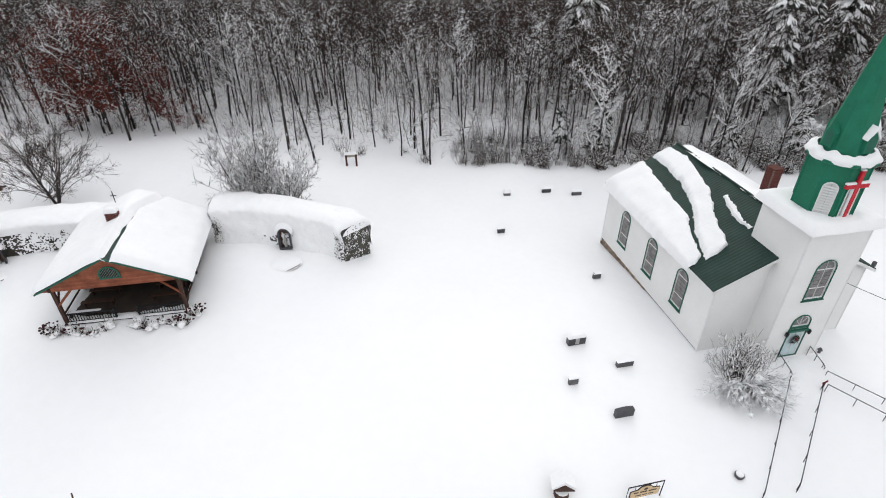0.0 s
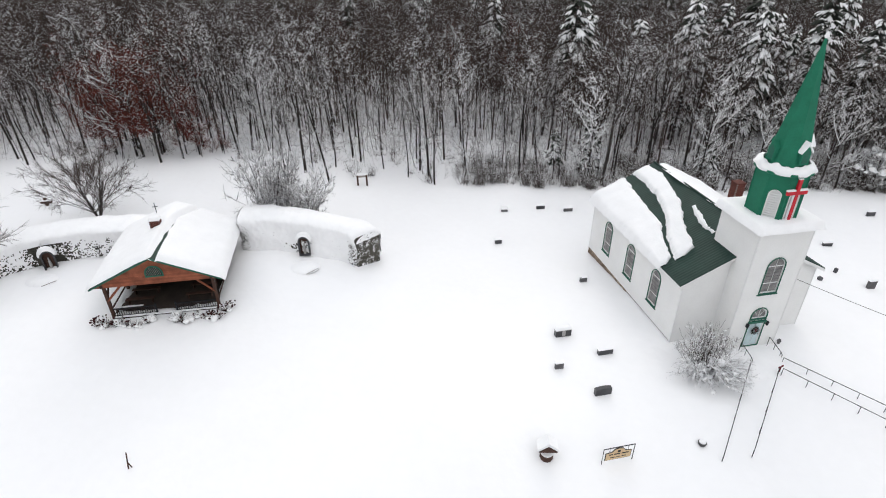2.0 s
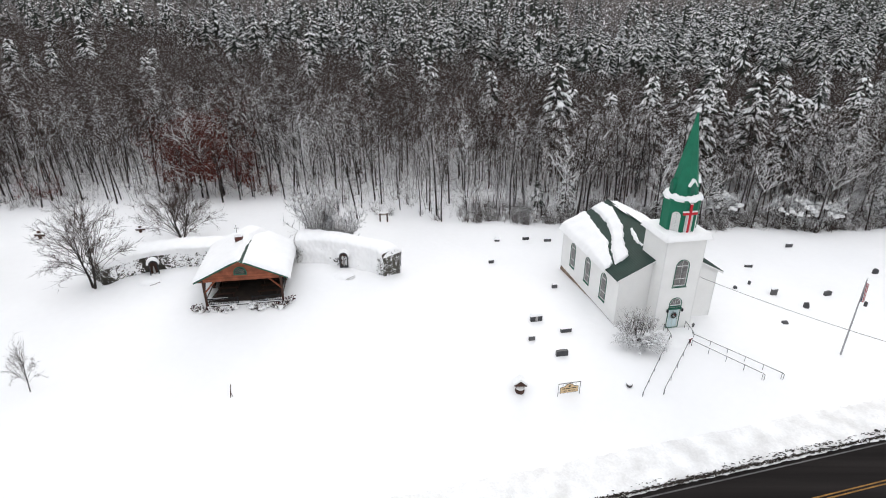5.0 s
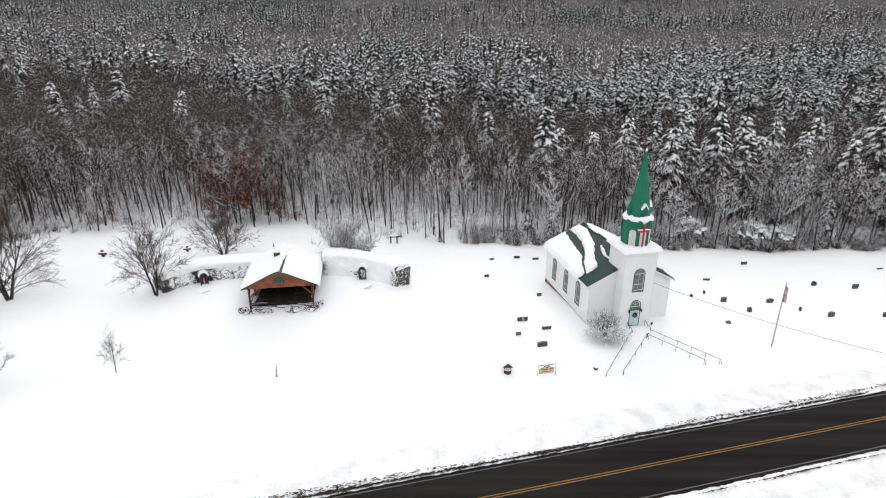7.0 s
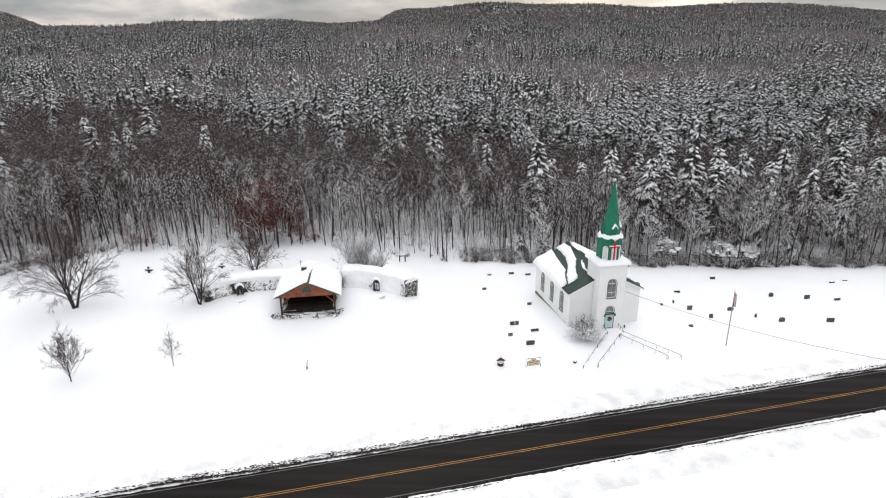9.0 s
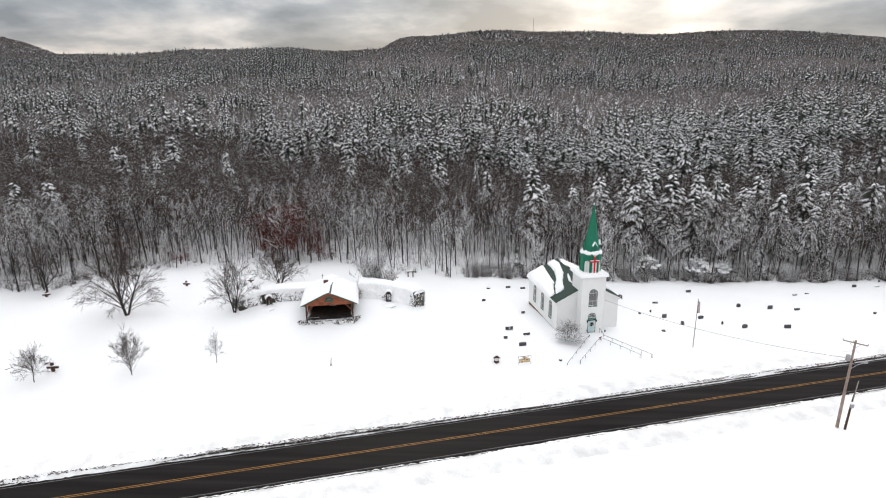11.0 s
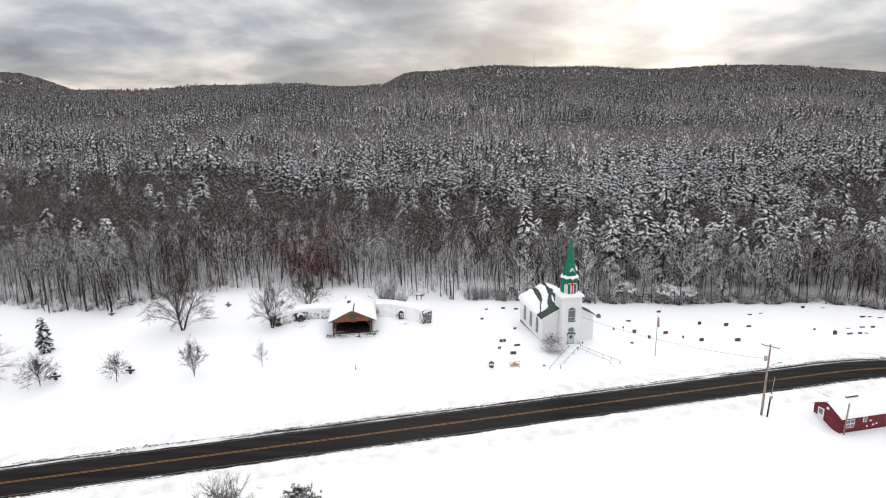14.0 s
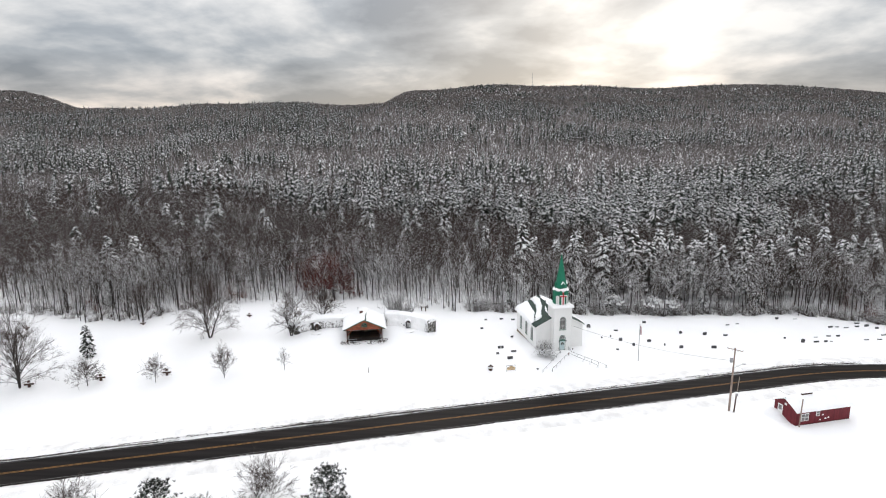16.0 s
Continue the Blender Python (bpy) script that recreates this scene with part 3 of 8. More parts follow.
# roof: ribbed sheet metal with real ribs
def roof_slope(sign):
    g = Geo()
    v0, v1, n = V_F - 0.32, V_B + 0.3, 128
    for i in range(n + 1):
        v = v0 + (v1 - v0) * i / n
        rib = 0.014 if i % 2 else 0.0
        for u, dz in ((0.0, 0.0), (EAVE_U, 0.0)):
            g.v.append((sign * u, v, RIDGE_Z - PITCH * u + rib + dz))
        for u in (EAVE_U, 0.0):
            g.v.append((sign * u, v, RIDGE_Z - PITCH * u - 0.10))
    for i in range(n):
        a, b = 4 * i, 4 * i + 4
        for p in range(4):
            q = (a + p, b + p, b + (p + 1) % 4, a + (p + 1) % 4)
            g.f.append(q if sign < 0 else q[::-1])
            g.m.append(0)
    g.f += [(0, 1, 2, 3), (4 * n + 3, 4 * n + 2, 4 * n + 1, 4 * n)]
    g.m += [0, 0]
    return part("roof_slope", g, GREEN_ROOF, church, "dark green ribbed metal roof")


left_roof, right_roof = roof_slope(-1), roof_slope(1)
g = Geo().tube([(0, V_F - 0.32, RIDGE_Z + 0.03), (0, V_B + 0.3, RIDGE_Z + 0.03)], 0.09, 6)
part("ridge_cap", g, GREEN_ROOF, church)
for s in (-1, 1):
    g = Geo()
    a, b = Vector((0, V_F - 0.345, RIDGE_Z - 0.06)), Vector((s * EAVE_U, V_F - 0.345, RIDGE_Z - PITCH * EAVE_U - 0.06))
    d = Vector((0, 0, 0.22))
    g.add([a, b, b - d, a - d, *[p + Vector((0, 0.022, 0)) for p in (a, b, b - d, a - d)]], [(0, 1, 2, 3), (7, 6, 5, 4), (3, 2, 6, 7), (1, 5, 6, 2), (0, 4, 5, 1)])
    part("barge_board", g, WHITE_TRIM, church)
    g = Geo().box(s * (EAVE_U - 0.03) - 0.03, s * (EAVE_U - 0.03) + 0.03, V_F - 0.32, V_B + 0.3, EAVE_Z - 0.26, EAVE_Z - 0.09, b=0.01)
    part("fascia", g, WHITE_TRIM, church)


# snow that still lies on the roof, in long slipping sheets
def roof_snow(lower, upper, v0, v1, thick, seed, sign=-1, n=170, m=12):
    """A sheet of snow between two wavy lines, given as (v, u) knots from the front to the back."""
    lo, hi = np.array(lower), np.array(upper)

    def at(k, j):
        v = v0 + (v1 - v0) * j
        a, b = np.interp(v, lo[:, 0], lo[:, 1]), np.interp(v, hi[:, 0], hi[:, 1])
        over = a > EAVE_U - 0.02
        a += 0.12 * noise.noise((v * 1.3, seed, 0)) + 0.10 * noise.noise((v * 5, seed, 2)) + 0.05 * noise.noise((v * 13, seed, 2))
        b += 0.12 * noise.noise((v * 1.3, seed + 9, 0)) + 0.10 * noise.noise((v * 5, seed + 9, 2)) + 0.05 * noise.noise((v * 13, seed + 9, 2))
        if over:
            a = EAVE_U + 0.16 + 0.05 * noise.noise((v * 2, seed, 5))
        u = a + (b - a) * k
        swell = min(1.0, 6 * k) ** 0.5 * min(1.0, 6 * (1 - k)) ** 0.5 * min(1.0, (v - v0) * 3.0 + 0.02) ** 0.5 * min(1.0, (v1 - v) * 4.0 + 0.02) ** 0.5
        z = RIDGE_Z - PITCH * u + 0.03 + swell * thick * (0.85 + 0.3 * noise.noise((u * 0.8, v * 0.6, seed)))
        if k in (0, 1):
            z -= 0.26 if over and k == 0 else 0.06
        return (sign * u, v, z)

    g = Geo().grid(at, m, n)
    if sign > 0:
        g.f = [f[::-1] for f in g.f]
    return part("roof_snow", g, SNOW_CAP, church, "white sheet of slipping roof snow", smooth=True)


roof_snow([(4.0, 5.8), (16.4, 5.8)], [(4.0, 5.5), (4.4, 4.9), (6.3, 4.4), (8.5, 3.5), (10.8, 3.32), (13.8, 2.95), (16.4, 2.6)], 4.0, 16.4, 0.42, 1.0)
roof_snow([(3.9, 4.9), (4.4, 4.75), (6.5, 4.1), (8.9, 2.95), (11.6, 2.25), (14.6, 1.95), (16.4, 2.0)], [(3.9, 4.2), (4.2, 3.3), (6.7, 2.62), (9.5, 1.37), (11.6, 0.95), (13.8, 0.45), (16.4, 0.6)], 3.9, 16.4, 0.36, 21.0)
roof_snow([(4.6, 1.80), (5.8, 1.86), (7.2, 1.52), (8.3, 1.22)], [(4.6, 1.55), (5.0, 1.78), (7.0, 1.2), (8.3, 1.05)], 4.55, 8.35, 0.22, 41.0, n=40, m=6)
roof_snow([(2.0, 5.6), (2.4, 5.8), (16.4, 5.8)], [(2.0, 1.6), (4.2, 0.25), (7.0, -0.12), (10.0, 0.0), (12.2, -0.32), (14.2, -0.22), (15.5, 0.1), (16.4, 0.3)], 4.2, 16.4, 0.44, 61.0, sign=1)


# windows
def church_window(w, z0, z1, place, parent, green, label):
    h = part("window", arch_ring(w + 0.06, z0 - 0.08, z1 + 0.06, 0.06, 0.05, place @ Matrix.Translation((0, -0.055, 0))), GREEN_TRIM if green else WHITE_TRIM, parent, label)
    part("sash", arch_ring(w, z0, z1, 0.05, 0.06, place @ Matrix.Translation((0, 0.03, 0))), WHITE_TRIM, h)
    part("pane", Geo().prism(arch_outline(w, z0, z1, inset=0.06), 0.02, place @ Matrix.Translation((0, 0.065, 0))), GLASS, h)
    spring = z1 - w
    for z, t in ((spring, 0.035), (z0 + (spring - z0) * 0.36, 0.03)):
        part("rail", Geo().box(-w + 0.05, w - 0.05, 0.035, 0.075, z - t, z + t, b=0.01, turn=place), WHITE_TRIM, h)
    bar_mat = GREEN_TRIM if green else BLACK_METAL
    for k in range(1, 5):
        z = z0 + (spring - z0) * (0.36 + 0.64 * k / 5)
        part("glazing_bar", Geo().box(-w + 0.08, w - 0.08, 0.056, 0.070, z - 0.006, z + 0.006, turn=place), BLACK_METAL, h)
    part("sill", Geo().box(-w - 0.14, w + 0.14, -0.09, 0.02, z0 - 0.19, z0 - 0.125, b=0.012, turn=place), GREEN_TRIM if green else WHITE_TRIM, h)
    return h


for c, w, z0, z1 in side_holes:
    church_window(w - 0.02, z0, z1, left_place @ Matrix.Translation((c, 0, 0)), church, True, "arched window in a green-edged white frame")
    church_window(w - 0.02, z0, z1, right_place @ Matrix.Translation((c, 0, 0)) @ Matrix.Scale(-1, 4, (1, 0, 0)), church, True, "arched window in a green-edged white frame")
church_window(0.66, 4.72, 7.5, front, church, True, "arched tower window in a dark green frame")

# the door, with a fanlight, a green hood, lamps and a wreath
door_frame = part("door_frame", arch_ring(0.68, -0.04, 3.42, 0.06, 0.06, front @ Matrix.Translation((0, -0.06, 0))), GREEN_TRIM, church, "dark green arched door surround")
leaf = part("door", Geo().box(-0.53, 0.53, 0.04, 0.10, 0.02, 2.06, b=0.01), DOOR_BLUE, church, "pale blue panelled front door")
for x0, x1, z0, z1 in ((-0.42, -0.05, 0.2, 0.85), (0.05, 0.42, 0.2, 0.85), (-0.42, -0.05, 1.0, 1.85), (0.05, 0.42, 1.0, 1.85)):
    part("panel", Geo().box(x0, x1, 0.026, 0.05, z0, z1, b=0.012), DOOR_BLUE, leaf)
part("handle", Geo().tube([(0.45, 0.03, 1.0), (0.45, -0.04, 1.0), (0.38, -0.05, 1.0)], 0.018, 6), BLACK_METAL, leaf, "black door handle")
for s in (-1, 1):
    part("jamb", Geo().box(s * 0.575 - 0.045, s * 0.575 + 0.045, 0.0, 0.10, 0.02, 2.1, b=0.01), WHITE_TRIM, church)
part("hood", Geo().box(-0.72, 0.72, -0.14, 0.06, 2.08, 2.26, b=0.03).box(-0.62, 0.62, -0.09, 0.06, 2.36, 2.48, b=0.02).box(-0.58, 0.58, 0.0, 0.06, 2.26, 2.36), GREEN_TRIM, church, "dark green moulded lintel")
part("stripe", Geo().box(-0.56, 0.56, -0.012, 0.03, 2.285, 2.335), WHITE_TRIM, church)
fan = part("fanlight", Geo().prism(arch_outline(0.60, 2.48, 3.34, inset=0.04), 0.02, front @ Matrix.Translation((0, 0.07, 0))), GLASS, church, "grey half-round fanlight")
part("fanlight_frame", arch_ring(0.61, 2.48, 3.35, 0.08, 0.06, front @ Matrix.Translation((0, 0.02, 0))), WHITE_TRIM, fan)
for k in (1, 2, 3):
    a = math.pi * k / 4
    part("glazing_bar", Geo().tube([(0.12 * math.cos(a), 0.06, 2.56 + 0.12 * math.sin(a)), (0.52 * math.cos(a), 0.06, 2.70 + 0.52 * math.sin(a))], 0.014, 5), WHITE_TRIM, fan)
for s in (-1, 1):
    lamp = empty("wall_lantern", CH @ pose(s * 0.80, 0, 1.98), "black iron wall lantern beside the church door", "lantern", "door lanterns")
    part("bracket", Geo().box(-0.05, 0.05, -0.03, 0.0, -0.16, 0.16, b=0.01).tube([(0, -0.02, 0.1), (0, -0.14, 0.16)], 0.014, 6), BLACK_METAL, lamp)
    part("lamp_body", Geo().lathe([(0.04, -0.17), (0.085, -0.12), (0.105, 0.10), (0.12, 0.12), (0.02, 0.24)], 6, centre=(0, -0.14)), BLACK_METAL, lamp)

rng = np.random.default_rng(3)
wreath = empty("door_wreath", CH @ pose(0.0, -0.03, 1.42), "dark evergreen wreath with a red bow on the door", "wreath")
g = Geo()
for _ in range(420):
    a, r, t = rng.uniform(0, 2 * math.pi), 0.25 + rng.normal(0, 0.055), rng.uniform(0, 2 * math.pi)
    x, z, y = r * math.cos(a), r * math.sin(a), -rng.uniform(0.0, 0.12)
    l = rng.uniform(0.05, 0.11)
    g.add([(x, y, z), (x + l * math.cos(t), y - 0.02, z + l * math.sin(t)), (x + 0.03 * math.sin(t), y - 0.01, z - 0.03 * math.cos(t))], [(0, 1, 2)])
part("greenery", g, WREATH, wreath)
part("bow", Geo().box(-0.10, -0.01, -0.16, -0.10, 0.10, 0.22, b=0.03).box(0.01, 0.10, -0.16, -0.10, 0.10, 0.22, b=0.03).box(-0.05, 0.0, -0.15, -0.12, -0.06, 0.14, b=0.01).box(0.01, 0.06, -0.15, -0.12, -0.04, 0.14, b=0.01), BOW, wreath, "dark red ribbon bow")

# foundation stones along the low side
for i in range(34):
    v = 8.6 + 0.22 * i * 1.02
    rows = 1 + int((v - 8.4) / 3.2)
    for k in range(rows):
        h = 0.26
        z1 = -0.16 - k * h
        part("foundation_stone", Geo().box(W_L - 0.02 - 0.03 * rng.random(), W_L + 0.2, v + 0.008, v + 0.216, z1 - h + 0.012, z1, b=0.02), STONE, side_wall)
part("foundation", Geo().box(W_L + 0.02, W_L + 0.22, V_F, V_B, -1.8, -0.15), MORTAR, church)

# belfry drum, snow collar and spire
CU, CV = 0.07, 2.05
OCT = math.pi / 8 + math.pi / 2
belfry = empty("belfry", CH @ pose(CU, CV, 9.8), "green octagonal belfry and spire with louvred openings under snow", "steeple")
R = 1.64
g = Geo()
h0, h1 = 0.05, 3.45
for k in range(8):
    a0, a1 = OCT + k * math.pi / 4, OCT + (k + 1) * math.pi / 4
    p, q = Vector((R * math.cos(a0), R * math.sin(a0), 0)), Vector((R * math.cos(a1), R * math.sin(a1), 0))
    ax = (q - p).normalized()
    nrm = Vector((ax.y, -ax.x, 0))
    m = Matrix.Identity(4)
    for i in range(3):
        m[i][0], m[i][1], m[i][2], m[i][3] = ax[i], -nrm[i], (0, 0, 1)[i], ((p + q) / 2)[i]
    half = (q - p).length / 2
    face = math.degrees((a0 + a1) / 2) % 360
    open_ = 200 < face < 340
    wall_panel(g, -half, half, h0, lambda x: h1, [(0.0, 0.40, 0.30, 2.35)] if open_ else [], m, depth=0.12)
    part("corner_post", Geo().tube([(p.x, p.y, 0.0), (p.x, p.y, h1)], 0.055, 6), GREEN, belfry)
    if not open_:
        continue
    lv = part("louvre", arch_ring(0.40, 0.30, 2.35, 0.07, 0.05, m @ Matrix.Translation((0, -0.015, 0))), WHITE_TRIM, belfry, "white louvred arched opening")
    part("louvre_back", Geo().prism(arch_outline(0.40, 0.30, 2.35), 0.02, m @ Matrix.Translation((0, 0.10, 0))), WHITE_TRIM, lv)
    for j in range(11):
        z = 0.42 + 0.16 * j
        w = 0.33 if z < 1.95 else math.sqrt(max(0.01, 0.33**2 - (z - 1.95) ** 2))
        part("slat", Geo().box(-w, w, -0.02, 0.015, -0.055, 0.055, turn=m @ pose(0, 0.045, z, -35)), WHITE_TRIM, lv)
    part("hood_mould", arch_ring(0.48, 0.20, 2.45, 0.07, 0.05, m @ Matrix.Translation((0, -0.04, 0))), GREEN, belfry)
part("drum", g, GREEN, belfry, "green painted octagonal drum", weld=True)
part("plinth", Geo().lathe([(R + 0.16, 0.0), (R + 0.14, 0.26), (R + 0.02, 0.34)], 8, turn=OCT), GREEN, belfry)
part("skirt", Geo().lathe([(R + 0.02, 3.28), (R + 0.20, 3.42), (R + 0.22, 3.54), (1.2, 3.62)], 8, turn=OCT), GREEN, belfry, "green flared eave")
part("spire", Geo().lathe([(1.46, 3.50), (1.33, 3.86), (1.18, 4.7), (0.06, 11.35)], 8, turn=OCT), GREEN, belfry, "tall green eight-sided spire")
part("finial", Geo().lathe([(0.06, 11.3), (0.14, 11.42), (0.10, 11.58), (0.03, 11.68)], 8), SNOW_CAP, belfry, "snow-capped finial")
for k in range(8):
    a = OCT + math.pi / 8 + k * math.pi / 4
    if k % 2 == 0:
        continue
    m = Matrix.Rotation(a + math.pi / 2, 4, "Z")
    dm = part("dormer", Geo().prism([(-0.30, 4.05), (0.30, 4.05), (0.30, 4.85), (0.0, 5.30), (-0.30, 4.85)], 0.75, m @ Matrix.Translation((0, -1.36, 0))), GREEN, belfry, "small green gabled dormer")
    part("vent", Geo().prism([(-0.20, 4.15), (0.20, 4.15), (0.20, 4.8), (0.0, 5.05), (-0.20, 4.8)], 0.02, m @ Matrix.Translation((0, -1.372, 0))), GREEN_TRIM, dm)
    g = Geo()
    for s in (-1, 1):
        prof = [(s * 0.40, 4.78), (s * 0.40, 4.90), (0.0, 5.52), (0.0, 5.32)]
        g.prism(prof if s > 0 else prof[::-1], 0.62, m @ Matrix.Translation((0, -1.42, 0)))
    if k in (3, 5):
        part("dormer_snow", g, SNOW_CAP, dm)
# snow ring on the eave of the drum
g = Geo()
n = 64
prof = [(1.80, 3.40), (1.86, 3.52), (1.78, 3.72), (1.58, 3.86), (1.36, 3.90)]
for i in range(n):
    a = 2 * math.pi * i / n
    w = 1 + 0.05 * noise.noise((math.cos(a) * 2.2, math.sin(a) * 2.2, 4.0))
    o = math.cos(math.pi / 8) / math.cos((a - OCT + math.pi / 8) % (math.pi / 4) - math.pi / 8)
    for j, (r, z) in enumerate(prof):
        z += (0.22 * noise.noise((math.cos(a) * 3, math.sin(a) * 3, j * 0.3)) if j > 1 else 0.05 * noise.noise((math.cos(a) * 5, math.sin(a) * 5, 9)))
        g.v.append((r * w * (0.5 + 0.5 * o) * math.cos(a), r * w * (0.5 + 0.5 * o) * math.sin(a), z))
k = len(prof)
g.f = [(i * k + j, ((i + 1) % n) * k + j, ((i + 1) % n) * k + j + 1, i * k + j + 1) for i in range(n) for j in range(k - 1)]
g.m = [0] * len(g.f)
part("snow_ring", g, SNOW_CAP, belfry, "thick ring of snow on the eave", smooth=True)


# snow slab on the tower top
def slab(x0, x1, y0, y1, z0, thick, seed, round_=0.28, n=26, over=0.0):
    """A pillow of snow with soft, sagging edges."""

    def at(u, v):
        a, b = abs(2 * u - 1), abs(2 * v - 1)
        edge = min(1.0, (1 - a) * (x1 - x0) / 2 / round_, (1 - b) * (y1 - y0) / 2 / round_)
        h = math.sqrt(max(0.0, 1 - (1 - edge) ** 2))
        x, y = x0 + (x1 - x0) * u, y0 + (y1 - y0) * v
        wob = 0.06 * noise.noise((x * 1.1, y * 1.1, seed))
        cx, cy = (x0 + x1) / 2, (y0 + y1) / 2
        k = 1 + 0.03 * noise.noise((x * 0.9, y * 0.9, seed + 5))
        return (cx + (x - cx) * k, cy + (y - cy) * k, z0 - (over if edge < 0.02 else 0) + thick * h + wob * h)

    return Geo().grid(at, n, n)


part("tower_snow", slab(-T - 0.50, T + 0.42, -0.48, 4.45, 9.80, 0.40, 3.0, over=0.12), SNOW_CAP, church, "thick pillow of snow on the tower top", smooth=True)

# the red cross on the tower edge, with snow on its arms
cross = empty("red_cross", CH @ pose(0.03, 0.42, 10.05), "large red wooden cross on the snowy tower edge", "cross")
part("upright", Geo().box(-0.11, 0.11, -0.09, 0.09, 0.0, 2.95, b=0.012), RED, cross)
part("arm", Geo().box(-0.72, -0.11, -0.085, 0.085, 1.92, 2.16, b=0.012).box(0.11, 0.72, -0.085, 0.085, 1.92, 2.16, b=0.012), RED, cross)
part("snow_trim", Geo().box(-0.76, -0.12, -0.10, 0.12, 2.15, 2.28, b=0.05), SNOW_CAP, cross, "snow caught on the cross")
part("snow_trim", Geo().box(0.12, 0.76, -0.10, 0.12, 2.15, 2.28, b=0.05), SNOW_CAP, cross)
part("snow_top", Geo().box(-0.15, 0.13, -0.10, 0.12, 2.94, 3.05, b=0.04), SNOW_CAP, cross)
part("snow_streak", Geo().box(-0.17, -0.112, -0.05, 0.11, 0.15, 1.9, b=0.02), SNOW_CAP, cross)

# chimney
chimney = empty("chimney", CH @ pose(3.95, 10.0, 5.9), "red brick chimney on the snowy church roof", "chimney")
part("core", Geo().box(-0.36, 0.36, -0.36, 0.36, -0.4, 2.50), MORTAR, chimney)
brick_x, brick_y = Geo().box(-0.105, 0.105, -0.05, 0.05, 0.0, 0.065, b=0.006), Geo().box(-0.05, 0.05, -0.105, 0.105, 0.0, 0.065, b=0.006)
meshes = []
for name_, gg in (("brick", brick_x), ("brick", brick_y)):
    me = bpy.data.meshes.new("brick")
    me.from_pydata(gg.v, [], gg.f)
    me.materials.append(BRICK)
    meshes.append(me)
for row in range(32):
    z = -0.05 + row * 0.078
    sh = 0.11 if row % 2 else 0.0
    for k in range(3):
        t = -0.22 + 0.22 * k + (sh - 0.055)
        for fixed in (-0.355, 0.355):
            for me, loc_ in ((meshes[0], (t, fixed, z)), (meshes[1], (fixed, t, z))):
                ob = new("brick", me)
                ob.parent, ob.location = chimney, loc_
part("cap", Geo().box(-0.44, 0.44, -0.44, 0.44, 2.46, 2.56, b=0.02), BRICK, chimney)


# ---- churchyard: rails, sign, birdhouse, flagpole, stones ----
def world_pose(x, y, sink=0.0, rz=0.0):
    return pose(x, y, at_ground(x, y, sink), 0, 0, rz)


def handrail(p, q, posts, label, low=0.9, hook=True):
    """A black pipe rail from p to q with posts down into the snow."""
    p, q = Vector(p), Vector(q)
    ob = empty("handrail", Matrix.Translation(p), label, "handrail", "church path handrails")
    line = [Vector((0, 0, 0)), q - p]
    if hook:
        end = (q - p) + (q - p).normalized() * 0.18
        line += [end + Vector((0, 0, -0.08)), end + Vector((0, 0, -low + 0.25))]
    part("rail", Geo().tube(line, 0.026, 6), BLACK_METAL, ob)
    side = (q - p).cross(Vector((0, 0, 1))).normalized() * 0.14
    for k in range(posts):
        t = k / max(1, posts - 1)
        a = (q - p) * t
        w = p + a
        foot = at_ground(w.x, w.y) - 0.15 - w.z
        part("post", Geo().tube([a, a + Vector((0, 0, min(-0.35, foot)))], 0.024, 6), BLACK_METAL, ob)
    return ob


def cw(u, v, z=0.0):
    return CH @ Vector((u, v, z))


path_label = "black iron handrail half buried in snow beside the church path"
handrail(cw(-0.95, -0.25, 0.62), cw(-0.95, -1.5, 0.25), 3, "short black iron handrail at the church steps")
handrail(cw(1.45, -0.15, 0.62), cw(1.5, -1.4, 0.25), 3, "short black iron handrail at the church steps")
handrail((-0.15, -1.75, 0.25), (-4.73, -8.69, -0.95), 6, path_label)
handrail((1.55, -2.35, 0.25), (-2.77, -8.38, -0.72), 5, path_label)
handrail((2.35, -1.35, 0.25), (8.74, -5.97, -0.87), 6, path_label)
handrail((1.75, -2.45, 0.25), (6.90, -6.15, -0.82), 5, path_label)

# the landing at the door, a soft mound of snow over two steps
step = empty("church_step", CH, "snow-covered landing in front of the church door", "step")
part("tread", Geo().box(-0.9, 1.3, -1.0, -0.02, -0.6, -0.35, b=0.03), PALE_STONE, step)
part("snow_cover", slab(-2.2, 2.8, -3.2, 0.6, -0.75, 0.72, 8.0, round_=1.9, n=22), SNOW_CAP, step, smooth=True)

# a small flag stuck at the rail and a lantern by the tower
g = Geo()
ob = empty("red_ribbon", pose(1.62, -2.32, 0.2, 0, 0, 20), "faded red ribbon bow tied to the iron rail", "ribbon")
part("bow", Geo().box(-0.20, -0.02, -0.03, 0.03, -0.02, 0.14, b=0.03).box(0.02, 0.24, -0.03, 0.03, 0.02, 0.18, b=0.03).box(-0.06, 0.06, -0.04, 0.04, -0.38, 0.10, b=0.02), BOW, ob)
ob = empty("grave_light", world_pose(*cw(2.45, -0.1).to_2d(), 0.0), "small dark stone lantern in the snow by the tower", "lantern")
part("body", Geo().lathe([(0.10, -0.2), (0.10, 0.22), (0.17, 0.26), (0.03, 0.46)], 6), GRANITE, ob)

